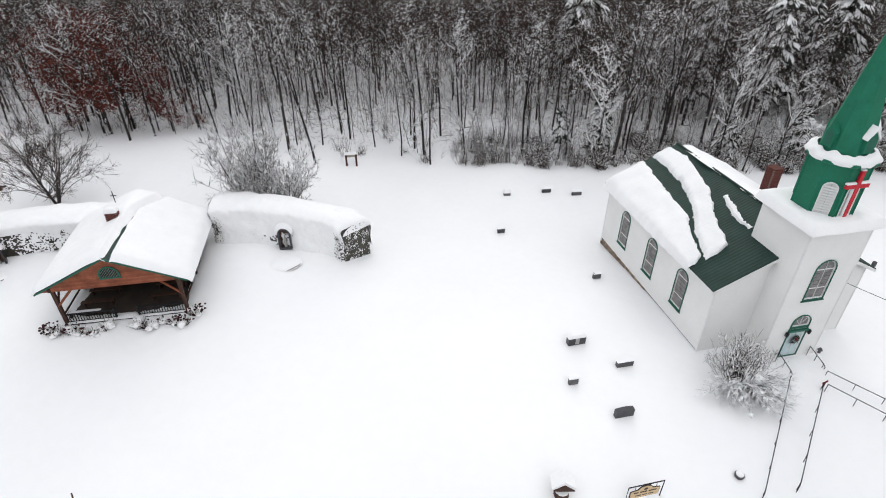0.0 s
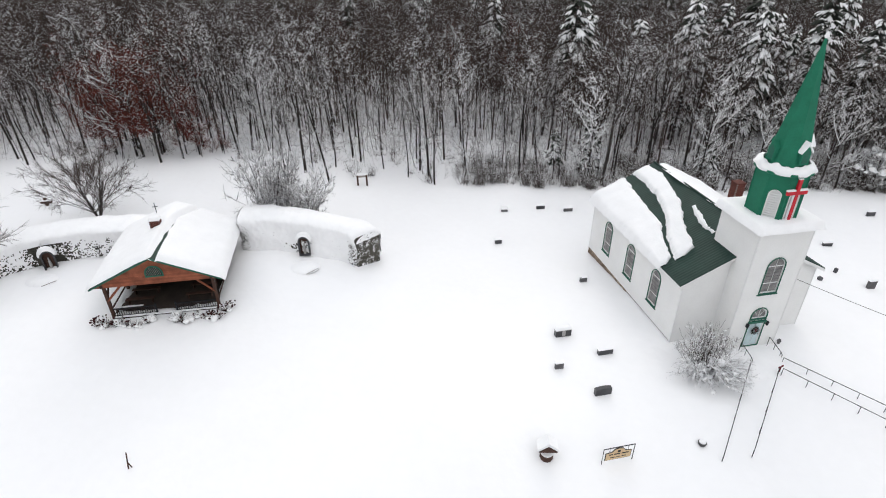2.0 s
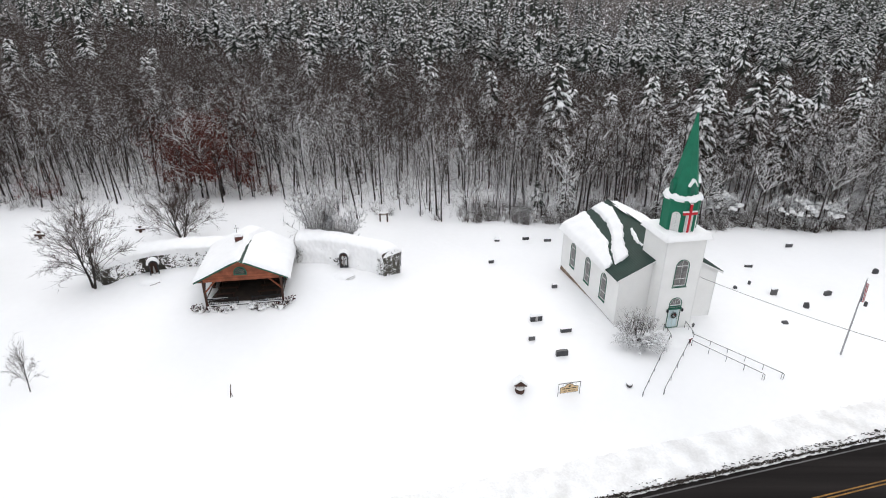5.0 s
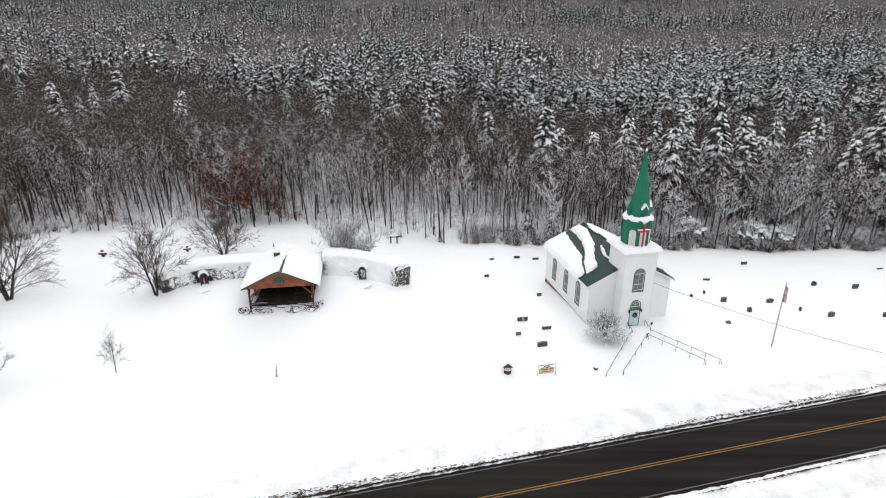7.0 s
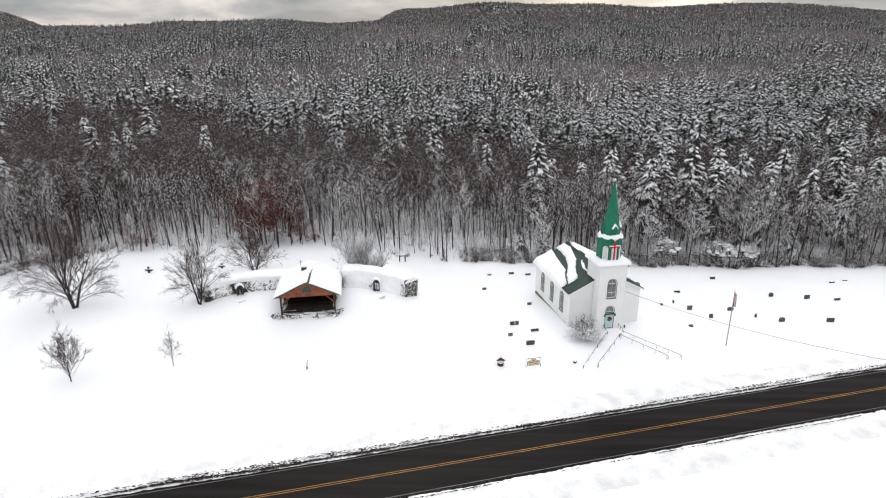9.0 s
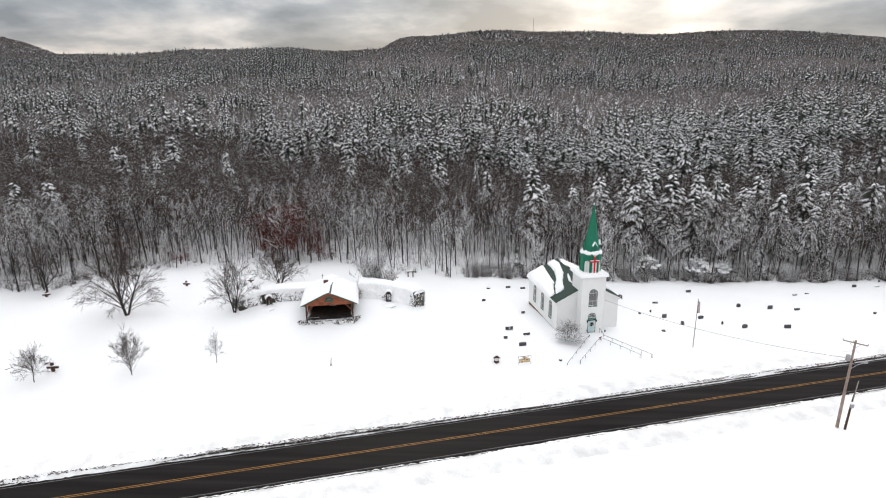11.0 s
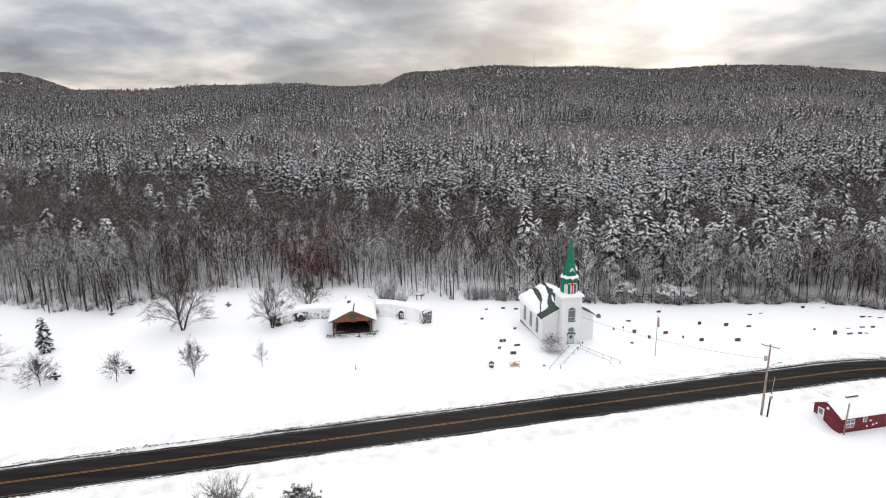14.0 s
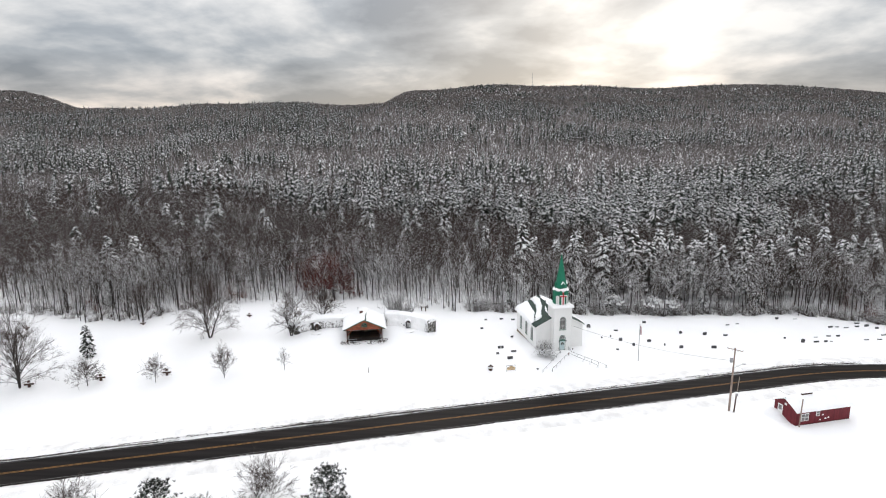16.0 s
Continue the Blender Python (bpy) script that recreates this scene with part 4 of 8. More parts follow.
# hanging sign between two iron posts
SG = pose(-11.35, -9.12, at_ground(-11.35, -9.12) + 0.12, 0, 0, 12.5)
sign = empty("hanging_sign", SG, "cream hanging sign board in a black iron frame", "sign")
part("frame", Geo().tube([(-1.0, 0, -0.4), (-1.0, 0, 1.15), (1.0, 0, 1.15), (1.0, 0, -0.4)], 0.035, 6), BLACK_METAL, sign, "black iron frame")
out = [(-0.80, 0.18), (0.80, 0.18), (0.80, 0.72), (0.42, 0.78), (0.26, 0.98), (0.0, 1.04), (-0.26, 0.98), (-0.42, 0.78), (-0.80, 0.72)]
big = [(x * 1.045, 0.60 + (z - 0.60) * 1.09) for x, z in out]
part("border", Geo().prism(big, 0.05, Matrix.Translation((0, -0.02, 0))), SIGN_DARK, sign, "dark brown moulded border")
board = part("board", Geo().prism(out, 0.062, Matrix.Translation((0, -0.035, 0))), SIGN_CREAM, sign, "cream painted board")
x = -0.64
for w in (0.26, 0.40, 0.46):
    part("lettering", Geo().box(x, x + w, -0.042, -0.034, 0.56, 0.66, b=0.003), SIGN_DARK, board)
    x += w + 0.08
x = -0.52
for w in (0.34, 0.26, 0.30):
    part("lettering", Geo().box(x, x + w, -0.042, -0.034, 0.32, 0.39, b=0.003), SIGN_DARK, board)
    x += w + 0.07
part("emblem", Geo().prism([(0.11 * math.cos(a), 0.83 + 0.10 * math.sin(a)) for a in (k * math.pi / 5 for k in range(10))], 0.01, Matrix.Translation((0, -0.044, 0))), SIGN_DARK, board)
for s in (-1, 1):
    part("hanger", Geo().tube([(s * 0.6, 0, 0.76), (s * 0.6, 0, 1.15)], 0.012, 5), BLACK_METAL, sign)

# a barrel planter with a little roof, like a wishing well
well = empty("wishing_well", world_pose(-15.57, -8.95, 0.05) @ Matrix.Scale(0.88, 4), "small brown wooden wishing well under snow", "wishing well")
part("barrel", Geo().lathe([(0.42, -0.3), (0.47, 0.1), (0.44, 0.42)], 12), DARK_WOOD, well)
part("snow_fill", Geo().lathe([(0.44, 0.42), (0.40, 0.47), (0.2, 0.52), (0.02, 0.53)], 12), SNOW_CAP, well)
for s in (-1, 1):
    part("post", Geo().box(s * 0.38 - 0.04, s * 0.38 + 0.04, -0.04, 0.04, 0.2, 1.05, b=0.01), DARK_WOOD, well)
part("roof", Geo().prism([(-0.62, 0.92), (0.62, 0.92), (0.0, 1.42)], 0.9, pose(0, -0.45, 0)), DARK_WOOD, well, "dark boarded gable roof")
g = Geo().prism([(-0.68, 0.94), (0.0, 1.46), (0.0, 1.70), (-0.70, 1.12)], 0.92, pose(0, -0.40, 0)).prism([(0.68, 0.94), (0.70, 1.12), (0.0, 1.70), (0.0, 1.46)], 0.92, pose(0, -0.40, 0))
part("snow_cap", g, SNOW_CAP, well)

# flagpole with a limp flag
FP = world_pose(16.75, -1.95, 0.1)
flagpole = empty("flagpole", FP @ pose(0, 0, 0, 1.5, -1.0, 0), "grey metal flagpole with a limp striped flag", "flagpole")
part("pole", Geo().tube([(0, 0, -0.3), (0, 0, 4), (0, 0, 8.5)], [0.085, 0.07, 0.05], 8), STEEL, flagpole)
part("ball", Geo().lathe([(0.02, 8.5), (0.09, 8.58), (0.09, 8.66), (0.02, 8.74)], 8), SNOW_CAP, flagpole)
flag = part("flag", Geo().box(0.05, 0.07, -0.02, 0.02, 6.2, 8.2), STEEL, flagpole, "hoist cord")
for k in range(9):
    w0, w1 = 0.055 * k, 0.055 * (k + 1)

    def fold(u, v, k=k, w0=w0, w1=w1):
        x = 0.06 + w0 + (w1 - w0) * u
        z = 8.2 - 2.05 * v - 0.35 * x * (1 - 0.3 * v)
        return (x * (0.55 + 0.45 * v), 0.10 * math.sin(10 * x + 2.2 * v) * (0.4 + x), z)

    part("stripe", Geo().grid(fold, 3, 10), FLAG_BLUE if k < 2 else (FLAG_RED if k % 2 else FLAG_WHITE), flagpole, smooth=True)


# headstones
def headstone(x, y, w, h, d, mat, rz, kind_, label, cap=0.0, split=False):
    ob = empty("headstone", world_pose(x, y, 0.0, rz), label, "headstone", "headstones in the snow")
    b = min(0.03, d * 0.3)
    if kind_ == "round":
        n = 10
        outl = [(-w / 2, -0.3), (w / 2, -0.3), (w / 2, h * 0.62)] + [(w / 2 * math.cos(math.pi * k / n), h * 0.62 + h * 0.38 * math.sin(math.pi * k / n)) for k in range(1, n)] + [(-w / 2, h * 0.62)]
        part("stone", Geo().prism(outl, d, pose(0, -d / 2, 0)), mat, ob)
    elif kind_ == "slant":
        outl = [(-d / 2 - 0.1, -0.3), (d / 2, -0.3), (d / 2, h), (d / 2 - 0.16, h), (-d / 2 - 0.1, h * 0.3)]
        part("stone", Geo().prism(outl, w, pose(-w / 2, 0, 0, 0, 0, 90) @ Matrix.Scale(-1, 4, (0, 1, 0))), mat, ob)
    elif kind_ == "serp":
        n = 12
        outl = [(-w / 2, -0.3), (w / 2, -0.3)] + [(w / 2 - w * k / n, h * (0.86 + 0.14 * math.sin(math.pi * k / n))) for k in range(n + 1)]
        part("stone", Geo().prism(outl, d, pose(0, -d / 2, 0)), mat, ob)
    else:
        part("stone", Geo().box(-w / 2, w / 2, -d / 2, d / 2, -0.3, h, b=b), mat, ob)
    if split:
        part("pale_panel", Geo().box(-w * 0.11, w * 0.11, -d / 2 - 0.012, -d / 2 + 0.01, h * 0.1, h * 0.92, b=0.004), PALE_STONE, ob, "pale carved panel")
    if cap:
        part("snow_cap", slab(-w / 2 - 0.04, w / 2 + 0.04, -d / 2 - 0.03, d / 2 + 0.12, h - 0.02, cap, x, round_=0.12, n=8), SNOW_CAP, ob, smooth=True)
    return ob


headstone(-12.73, 1.75, 1.25, 0.62, 0.42, DARK_GRANITE, 12, "box", "wide polished dark granite headstone with a pale panel", 0.22, True)
headstone(-10.01, -0.31, 1.10, 0.42, 0.30, DARK_GRANITE, 12, "serp", "low dark granite headstone deep in snow", 0.05)
headstone(-13.63, -1.87, 0.62, 0.50, 0.25, GRANITE, 12, "box", "small grey granite headstone in the snow", 0.06)
headstone(-11.13, -4.28, 1.15, 0.52, 0.28, DARK_GRANITE, 12, "serp", "dark granite headstone with a dished top in the snow", 0.0)
headstone(-9.5, 9.43, 0.62, 0.50, 0.28, GRANITE, 12, "box", "small grey granite headstone near the church wall", 0.04)
headstone(-16.34, 17.5, 0.68, 0.46, 0.30, DARK_GRANITE, 10, "box", "small dark headstone alone in the snow", 0.10)
headstone(-10.8, 25.96, 0.95, 0.46, 0.30, DARK_GRANITE, 5, "box", "dark headstone with a snow cap before the woods", 0.20)
headstone(-7.76, 25.25, 1.0, 0.46, 0.30, GRANITE, 5, "box", "grey headstone with a snow cap before the woods", 0.18)
headstone(-15.0, 25.4, 0.7, 0.30, 0.40, GRANITE, 5, "box", "headstone buried under a heap of snow before the woods", 0.42)
right_stones = [
    (11.9, 10.2, 0.40, 0.50, "round", 0), (14.5, 12.0, 0.30, 0.60, "box", 0), (17.4, 17.9, 1.2, 0.50, "box", 1), (16.2, 9.6, 0.95, 1.05, "box", 2), (13.5, 2.5, 0.70, 0.32, "slant", 0),
    (18.5, 7.0, 0.62, 0.75, "slant", 0), (23.3, 10.7, 1.15, 0.72, "serp", 0), (26.9, 25.4, 1.15, 0.75, "box", 1), (26.1, 8.2, 0.28, 0.80, "round", 0), (29.3, 6.6, 1.05, 0.95, "serp", 0),
    (33.0, 16.6, 0.80, 0.95, "round", 0), (38.5, 15.6, 1.10, 0.95, "box", 0), (43.3, 15.1, 1.20, 0.60, "serp", 1), (36.8, 6.7, 1.35, 0.85, "box", 0), (47.6, 23.2, 1.2, 0.36, "box", 2),
    (50.6, 24.2, 1.0, 0.30, "box", 2), (63.0, 28.4, 1.0, 0.75, "box", 0), (67.9, 28.5, 1.2, 0.32, "box", 2), (56.6, 13.3, 0.55, 0.45, "box", 0), (59.4, 10.8, 0.9, 1.20, "round", 0),
    (62.6, 10.9, 1.5, 0.55, "serp", 1), (64.9, 11.1, 0.9, 0.50, "box", 0), (66.4, 11.4, 0.7, 0.25, "slant", 2), (64.5, 14.2, 1.0, 0.22, "box", 2), (67.9, 14.8, 1.2, 0.45, "box", 1),
    (70.2, 14.8, 1.1, 0.48, "box", 0), (72.8, 21.7, 1.4, 0.50, "box", 1), (74.6, 21.9, 1.1, 0.26, "box", 2), (76.5, 21.3, 1.5, 0.30, "box", 2), (81.5, 24.7, 1.4, 0.50, "serp", 1),
    (79.7, 22.1, 1.3, 0.50, "box", 1), (82.4, 22.5, 1.4, 0.62, "box", 0), (83.6, 20.6, 0.9, 0.60, "box", 0), (81.7, 15.7, 1.6, 0.40, "box", 1), (75.2, 12.3, 1.4, 0.35, "box", 1), (78.4, 12.5, 1.2, 0.40, "serp", 1),
]
looks = {0: ("dark granite headstone standing out of the snow", 0.0), 1: ("dark granite headstone with a thick snow cap", 0.2), 2: ("grey headstone almost buried in the snow", 0.16)}
for i, (x, y, w, h, k, look_) in enumerate(right_stones):
    headstone(x, y, w * 0.82, h * 0.74, 0.28, (DARK_GRANITE, DARK_GRANITE, GRANITE)[look_], 8 + 6 * math.sin(i * 2.3), k, looks[look_][0], looks[look_][1])
ob = empty("stone_grotto", world_pose(10.8, 19.1), "small grey stone arch in the snow behind the church", "monument")
part("arch", arch_ring(0.45, -0.2, 0.95, 0.16, 0.3, pose(0, -0.15, 0)), GRANITE, ob)
part("backing", Geo().prism(arch_outline(0.38, -0.2, 0.88), 0.05, pose(0, 0.1, 0)), PALE_STONE, ob)
ob = empty("stone_urn", world_pose(-5.7, -7.8, 0.1), "small dark urn nearly buried in the snow", "urn")
part("bowl", Geo().lathe([(0.10, -0.1), (0.24, 0.12), (0.27, 0.26), (0.20, 0.28)], 10), GRANITE, ob)
part("snow_cap", Geo().lathe([(0.20, 0.27), (0.22, 0.33), (0.12, 0.40), (0.02, 0.42)], 10), SNOW_CAP, ob)

# a short leaning stake alone in the field
ob = empty("wooden_stake", world_pose(-40.83, -9.47, 0.1, 20), "leaning dark wooden stake in the open snow", "stake")
part("post", Geo().tube([(0, 0, -0.2), (0.22, 0.1, 1.35)], [0.05, 0.04], 6), DARK_WOOD, ob)
part("brace", Geo().tube([(0.30, 0.05, -0.2), (0.12, 0.06, 0.55)], [0.035, 0.03], 6), DARK_WOOD, ob)


# ---- the open pavilion ----
PV = pose(-43.6, 3.2, 0.05, 0, 0, 10)
pavilion = empty("pavilion", PV, "open brown timber pavilion with a snow-covered gable roof", "pavilion")
PW, PE, PR, P_EAVE, P_RIDGE, P_BACK = 3.95, 4.75, 5.0, 3.42, 5.70, 9.3
p_slope = (P_RIDGE - P_EAVE) / PE
for u in (-PW, PW):
    for v in (0.55, 4.2, 8.4):
        part("post", Geo().box(u - 0.11, u + 0.11, v - 0.11, v + 0.11, -0.6, 3.45, b=0.015), DARK_WOOD, pavilion)
    part("beam", Geo().box(u - 0.10, u + 0.10, 0.2, 8.8, 3.38, 3.64, b=0.015), DARK_WOOD, pavilion)
for v in (0.55, 4.2, 8.4):
    part("tie_beam", Geo().box(-PW + 0.11, PW - 0.11, v - 0.09, v + 0.09, 3.36, 3.60, b=0.015), DARK_WOOD, pavilion)
for s in (-1, 1):
    part("knee_brace", Geo().tube([(s * PW, 0.50, 2.05), (s * (PW - 1.25), 0.50, 3.38)], 0.085, 4), CEDAR, pavilion, "red-brown diagonal brace")
    part("knee_brace", Geo().tube([(s * PW, 0.6, 2.2), (s * PW, 1.75, 3.38)], 0.08, 4), DARK_WOOD, pavilion)
    part("knee_brace", Geo().tube([(s * PW, 4.2, 2.2), (s * PW, 5.3, 3.38)], 0.08, 4), DARK_WOOD, pavilion)
# gable boards
rows = 15
for k in range(rows):
    z0, z1 = 3.38 + k * 0.145, 3.38 + (k + 1) * 0.145 - 0.008
    half0, half1 = min(PE - 0.1, (P_RIDGE - 0.12 - z0) / p_slope), (P_RIDGE - 0.12 - z1) / p_slope
    if half1 > 0.05:
        part("gable_board", Geo().prism([(-half0, z0), (half0, z0), (half1, z1), (-half1, z1)], 0.04, pose(0, 0.28, 0)), CEDAR, pavilion)
        part("gable_board", Geo().prism([(-half0, z0), (half0, z0), (half1, z1), (-half1, z1)], 0.04, pose(0, 8.7, 0)), CEDAR, pavilion)
# green lattice vent in the gable
lat = part("vent_frame", arch_ring(0.66, 4.02, 4.98, 0.10, 0.06, pose(0, 0.20, 0)), GREEN_TRIM, pavilion, "green arched lattice vent")
part("vent_back", Geo().prism(arch_outline(0.62, 4.04, 4.96), 0.02, pose(0, 0.262, 0)), BLACK_METAL, lat)
for k in range(-6, 7):
    for s in (-1, 1):
        x = k * 0.17
        a, b = Vector((x - s * 0.32, 0.235, 4.12)), Vector((x + s * 0.32, 0.235, 4.82))
        keep = [a.lerp(b, t / 10) for t in range(11) if abs(a.lerp(b, t / 10).x) < math.sqrt(max(0.0, 0.56**2 - max(0, a.lerp(b, t / 10).z - 4.36) ** 2)) - 0.01]
        if len(keep) > 1:
            part("lath", Geo().tube([keep[0], keep[-1]], 0.014, 4), PALE_WOOD if s > 0 else GREEN_TRIM, lat)
# roof deck, trims
for s in (-1, 1):
    a, b = (0.0, P_RIDGE), (s * PE, P_EAVE)
    o = [a, b, (b[0], b[1] + 0.09), (a[0], a[1] + 0.09)]
    part("roof_slope", Geo().prism(o if s < 0 else o[::-1], P_BACK, pose(0, 0, 0)), GREEN_ROOF, pavilion, "dark green sheet-metal roof")
    o = [(0.0, P_RIDGE + 0.10), (s * (PE + 0.02), P_EAVE + 0.09), (s * (PE + 0.02), P_EAVE - 0.03), (0.0, P_RIDGE - 0.05)]
    part("barge_board", Geo().prism(o if s > 0 else o[::-1], 0.05, pose(0, -0.055, 0)), GREEN_TRIM, pavilion, "dark green edge trim")
    for k in range(9):
        v = 0.7 + k * 1.0
        part("rafter", Geo().tube([(0, v, P_RIDGE - 0.10), (s * (PE - 0.1), v, P_EAVE - 0.02)], 0.06, 4), DARK_WOOD, pavilion)
part("ridge_cap", Geo().tube([(0, 0, P_RIDGE + 0.07), (0, P_BACK, P_RIDGE + 0.07)], 0.06, 6), GREEN_TRIM, pavilion)
# back and side screens of boards, and the floor
for k in range(26):
    x = -PW + 0.14 + k * 0.296
    part("wall_board", Geo().box(x, x + 0.285, 8.52, 8.56, -0.4, 3.36, b=0.004), DARK_WOOD, pavilion)
for s in (-1, 1):
    for k in range(14):
        v = 4.35 + k * 0.296
        part("wall_board", Geo().box(s * PW - 0.02, s * PW + 0.02, v, v + 0.285, -0.4, 3.36, b=0.004), DARK_WOOD, pavilion)
    part("side_rail", Geo().box(s * PW - 0.04, s * PW + 0.04, 0.66, 4.1, 1.15, 1.27, b=0.01), DARK_WOOD, pavilion)
part("floor", Geo().box(-PW - 0.1, PW + 0.1, 0.4, 8.7, -0.9, 0.50), DIRT, pavilion, "bare dark earth floor")
def blown_snow(u, v):
    x = -PW + 0.05 + (2 * PW - 0.1) * u
    deep = 0.75 + 0.35 * noise.noise((x * 0.7, 2.0, 0)) + 0.5 * smoothstep(0.6, 1.0, abs(2 * u - 1)) + 0.25 * noise.noise((x * 2.6, 4.0, 0))
    y = 0.30 + deep * v
    return (x, y, 0.49 + 0.10 * math.sin(math.pi * min(1.0, 0.15 + 0.85 * v)) ** 0.7 + 0.03 * noise.noise((x * 2, y * 2, 0)))


part("blown_snow", Geo().grid(blown_snow, 48, 10), SNOW_CAP, pavilion, "snow blown in over the front of the floor", smooth=True)
# front railings with balusters either side of the entrance
for x0, x1 in ((-PW + 0.11, -0.75), (0.75, PW - 0.11)):
    rail = part("railing", Geo().box(x0, x1, 0.50, 0.60, 1.18, 1.26, b=0.01).box(x0, x1, 0.52, 0.58, 0.56, 0.62, b=0.01), BLACK_METAL, pavilion, "dark front railing")
    n = int((x1 - x0) / 0.17)
    for k in range(1, n):
        x = x0 + (x1 - x0) * k / n
        part("baluster", Geo().box(x - 0.018, x + 0.018, 0.53, 0.57, 0.62, 1.18), BLACK_METAL, rail)
    part("newel", Geo().box(min(x0, x1, key=abs) - 0.06, min(x0, x1, key=abs) + 0.06, 0.49, 0.61, 0.3, 1.38, b=0.01), BLACK_METAL, rail)


def bench(m, label, snowy=False):
    ob = empty("bench", m, label, "bench", "pavilion benches")
    part("seat", Geo().box(-1.1, 1.1, -0.18, 0.18, 0.42, 0.47, b=0.008), DARK_WOOD, ob)
    for s in (-1, 1):
        part("leg", Geo().box(s * 0.9 - 0.03, s * 0.9 + 0.03, -0.15, 0.15, 0.0, 0.42, b=0.006), DARK_WOOD, ob)
    if snowy:
        part("snow_cap", slab(-1.1, 1.1, -0.18, 0.18, 0.46, 0.07, 4.0, round_=0.08, n=8), SNOW_CAP, ob, smooth=True)
    return ob


for k, (u, v) in enumerate(((-2.4, 2.2), (2.2, 2.2), (-2.3, 3.6), (2.3, 3.6), (-2.3, 5.0), (2.3, 5.0))):
    bench(PV @ pose(u, v, 0.50), "plain dark wooden bench inside the pavilion")
bench(PV @ pose(-2.9, 1.05, 0.50), "snow-dusted wooden bench behind the pavilion railing", True)
table = empty("altar_table", PV @ pose(0.2, 7.6, 0.50), "pale wooden altar table at the pavilion back wall", "table")
part("top", Geo().box(-0.75, 0.75, -0.35, 0.35, 0.92, 0.99, b=0.01), PALE_WOOD, table)
part("front", Geo().box(-0.62, 0.62, -0.26, -0.22, 0.0, 0.92, b=0.008), PALE_WOOD, table)
for s in (-1, 1):
    part("side", Geo().box(s * 0.60 - 0.02, s * 0.60 + 0.02, -0.22, 0.26, 0.0, 0.92, b=0.006), PALE_WOOD, table)


# roof snow, split along the ridge by a widening crack
def pav_snow(s):
    def at(u, v):
        y = -0.12 + (P_BACK + 0.3) * v
        crack = float(np.interp(y, [0, 3, 5.2, 5.8, 9.5], [0.13, 0.12, 0.10, 0.075, 0.07])) * (1 if s > 0 else 0.6) + 0.03 * abs(noise.noise((y * 1.5, 3.0, 0)))
        shift = 0.30 + 0.12 * smoothstep(2.0, 5.5, y) + 1.35 * smoothstep(5.2, 9.4, y) + 0.10 * noise.noise((y * 0.9, 8.0, 0))
        x0 = s * crack + shift
        x1 = s * (PE + 0.28 + 0.05 * noise.noise((y * 1.2, s, 0)))
        x = x0 + (x1 - x0) * u
        e = min(1.0, u * 26 + 0.02, (1 - u) * 7, v * 14 + 0.02, (1 - v) * 10)
        h = math.sqrt(max(0.0, 1 - (1 - max(0.0, e)) ** 2))
        z = P_RIDGE - p_slope * abs(x) + 0.10 + h * (0.44 + 0.22 * v + 0.08 * noise.noise((x * 0.5, y * 0.5, 5.0)))
        if abs(x) < 0.9:
            z -= 0.10 * (0.9 - abs(x))
        if u < 0.02:
            z -= 0.12
        if u > 0.999:
            z = P_EAVE - p_slope * 0.2 + 0.0
        return (x, y, z)

    g = Geo().grid(at, 22, 26)
    if s < 0:
        g.f = [f[::-1] for f in g.f]
    return part("roof_snow", g, SNOW_CAP, pavilion, "deep smooth blanket of roof snow", smooth=True)


pav_snow(-1), pav_snow(1)
ch2 = empty("pavilion_chimney", PV @ pose(-0.62, 5.0, 5.38), "low brick chimney in the pavilion roof snow", "chimney")
part("core", Geo().box(-0.36, 0.36, -0.26, 0.26, 0.0, 1.15), MORTAR, ch2)
for row in range(14):
    for k in range(3):
        for f_ in (-0.255, 0.255):
            ob = new("brick", meshes[0])
            ob.parent, ob.location = ch2, (-0.245 + 0.245 * k + (0.05 if row % 2 else -0.05), f_, 0.03 + row * 0.08)
    for k in range(2):
        for f_ in (-0.355, 0.355):
            ob = new("brick", meshes[1])
            ob.parent, ob.location = ch2, (f_, -0.12 + 0.24 * k, 0.03 + row * 0.08)
part("snow_cap", slab(-0.44, 0.44, -0.34, 0.34, 1.13, 0.30, 6.0, round_=0.2, n=10), SNOW_CAP, ch2, smooth=True)
ob = empty("roof_vane", PV @ pose(-1.4, 7.9, 5.35), "small dark iron cross on the pavilion roof", "cross")
part("upright", Geo().tube([(0, 0, -0.3), (0, 0, 1.35)], 0.035, 6), BLACK_METAL, ob)
part("arm", Geo().tube([(-0.22, 0, 0.98), (0.22, 0, 0.98)], 0.03, 6), BLACK_METAL, ob)


# ---- trees ----
def unit(a):
    return a / np.maximum(np.linalg.norm(a, axis=-1, keepdims=True), 1e-9)


def bars(p0, p1, r0, r1, k=3):
    """Thin k-sided bars for many segments at once: corners and triangles."""
    d = unit(p1 - p0)
    ref = np.where(np.abs(d[:, 2:3]) > 0.9, np.array([[1.0, 0, 0]]), np.array([[0, 0, 1.0]]))
    a = unit(np.cross(d, ref))
    c = np.cross(d, a)
    n = len(p0)
    v = np.empty((n, 2 * k, 3))
    for i in range(k):
        t = 2 * math.pi * i / k
        o = math.cos(t) * a + math.sin(t) * c
        v[:, i], v[:, k + i] = p0 + o * r0[:, None], p1 + o * r1[:, None]
    tri = []
    for i in range(k):
        j = (i + 1) % k
        tri += [(i, j, k + j), (i, k + j, k + i)]
    t = (np.arange(n) * 2 * k)[:, None, None] + np.array(tri)[None]
    return v.reshape(-1, 3), t.reshape(-1, 3)


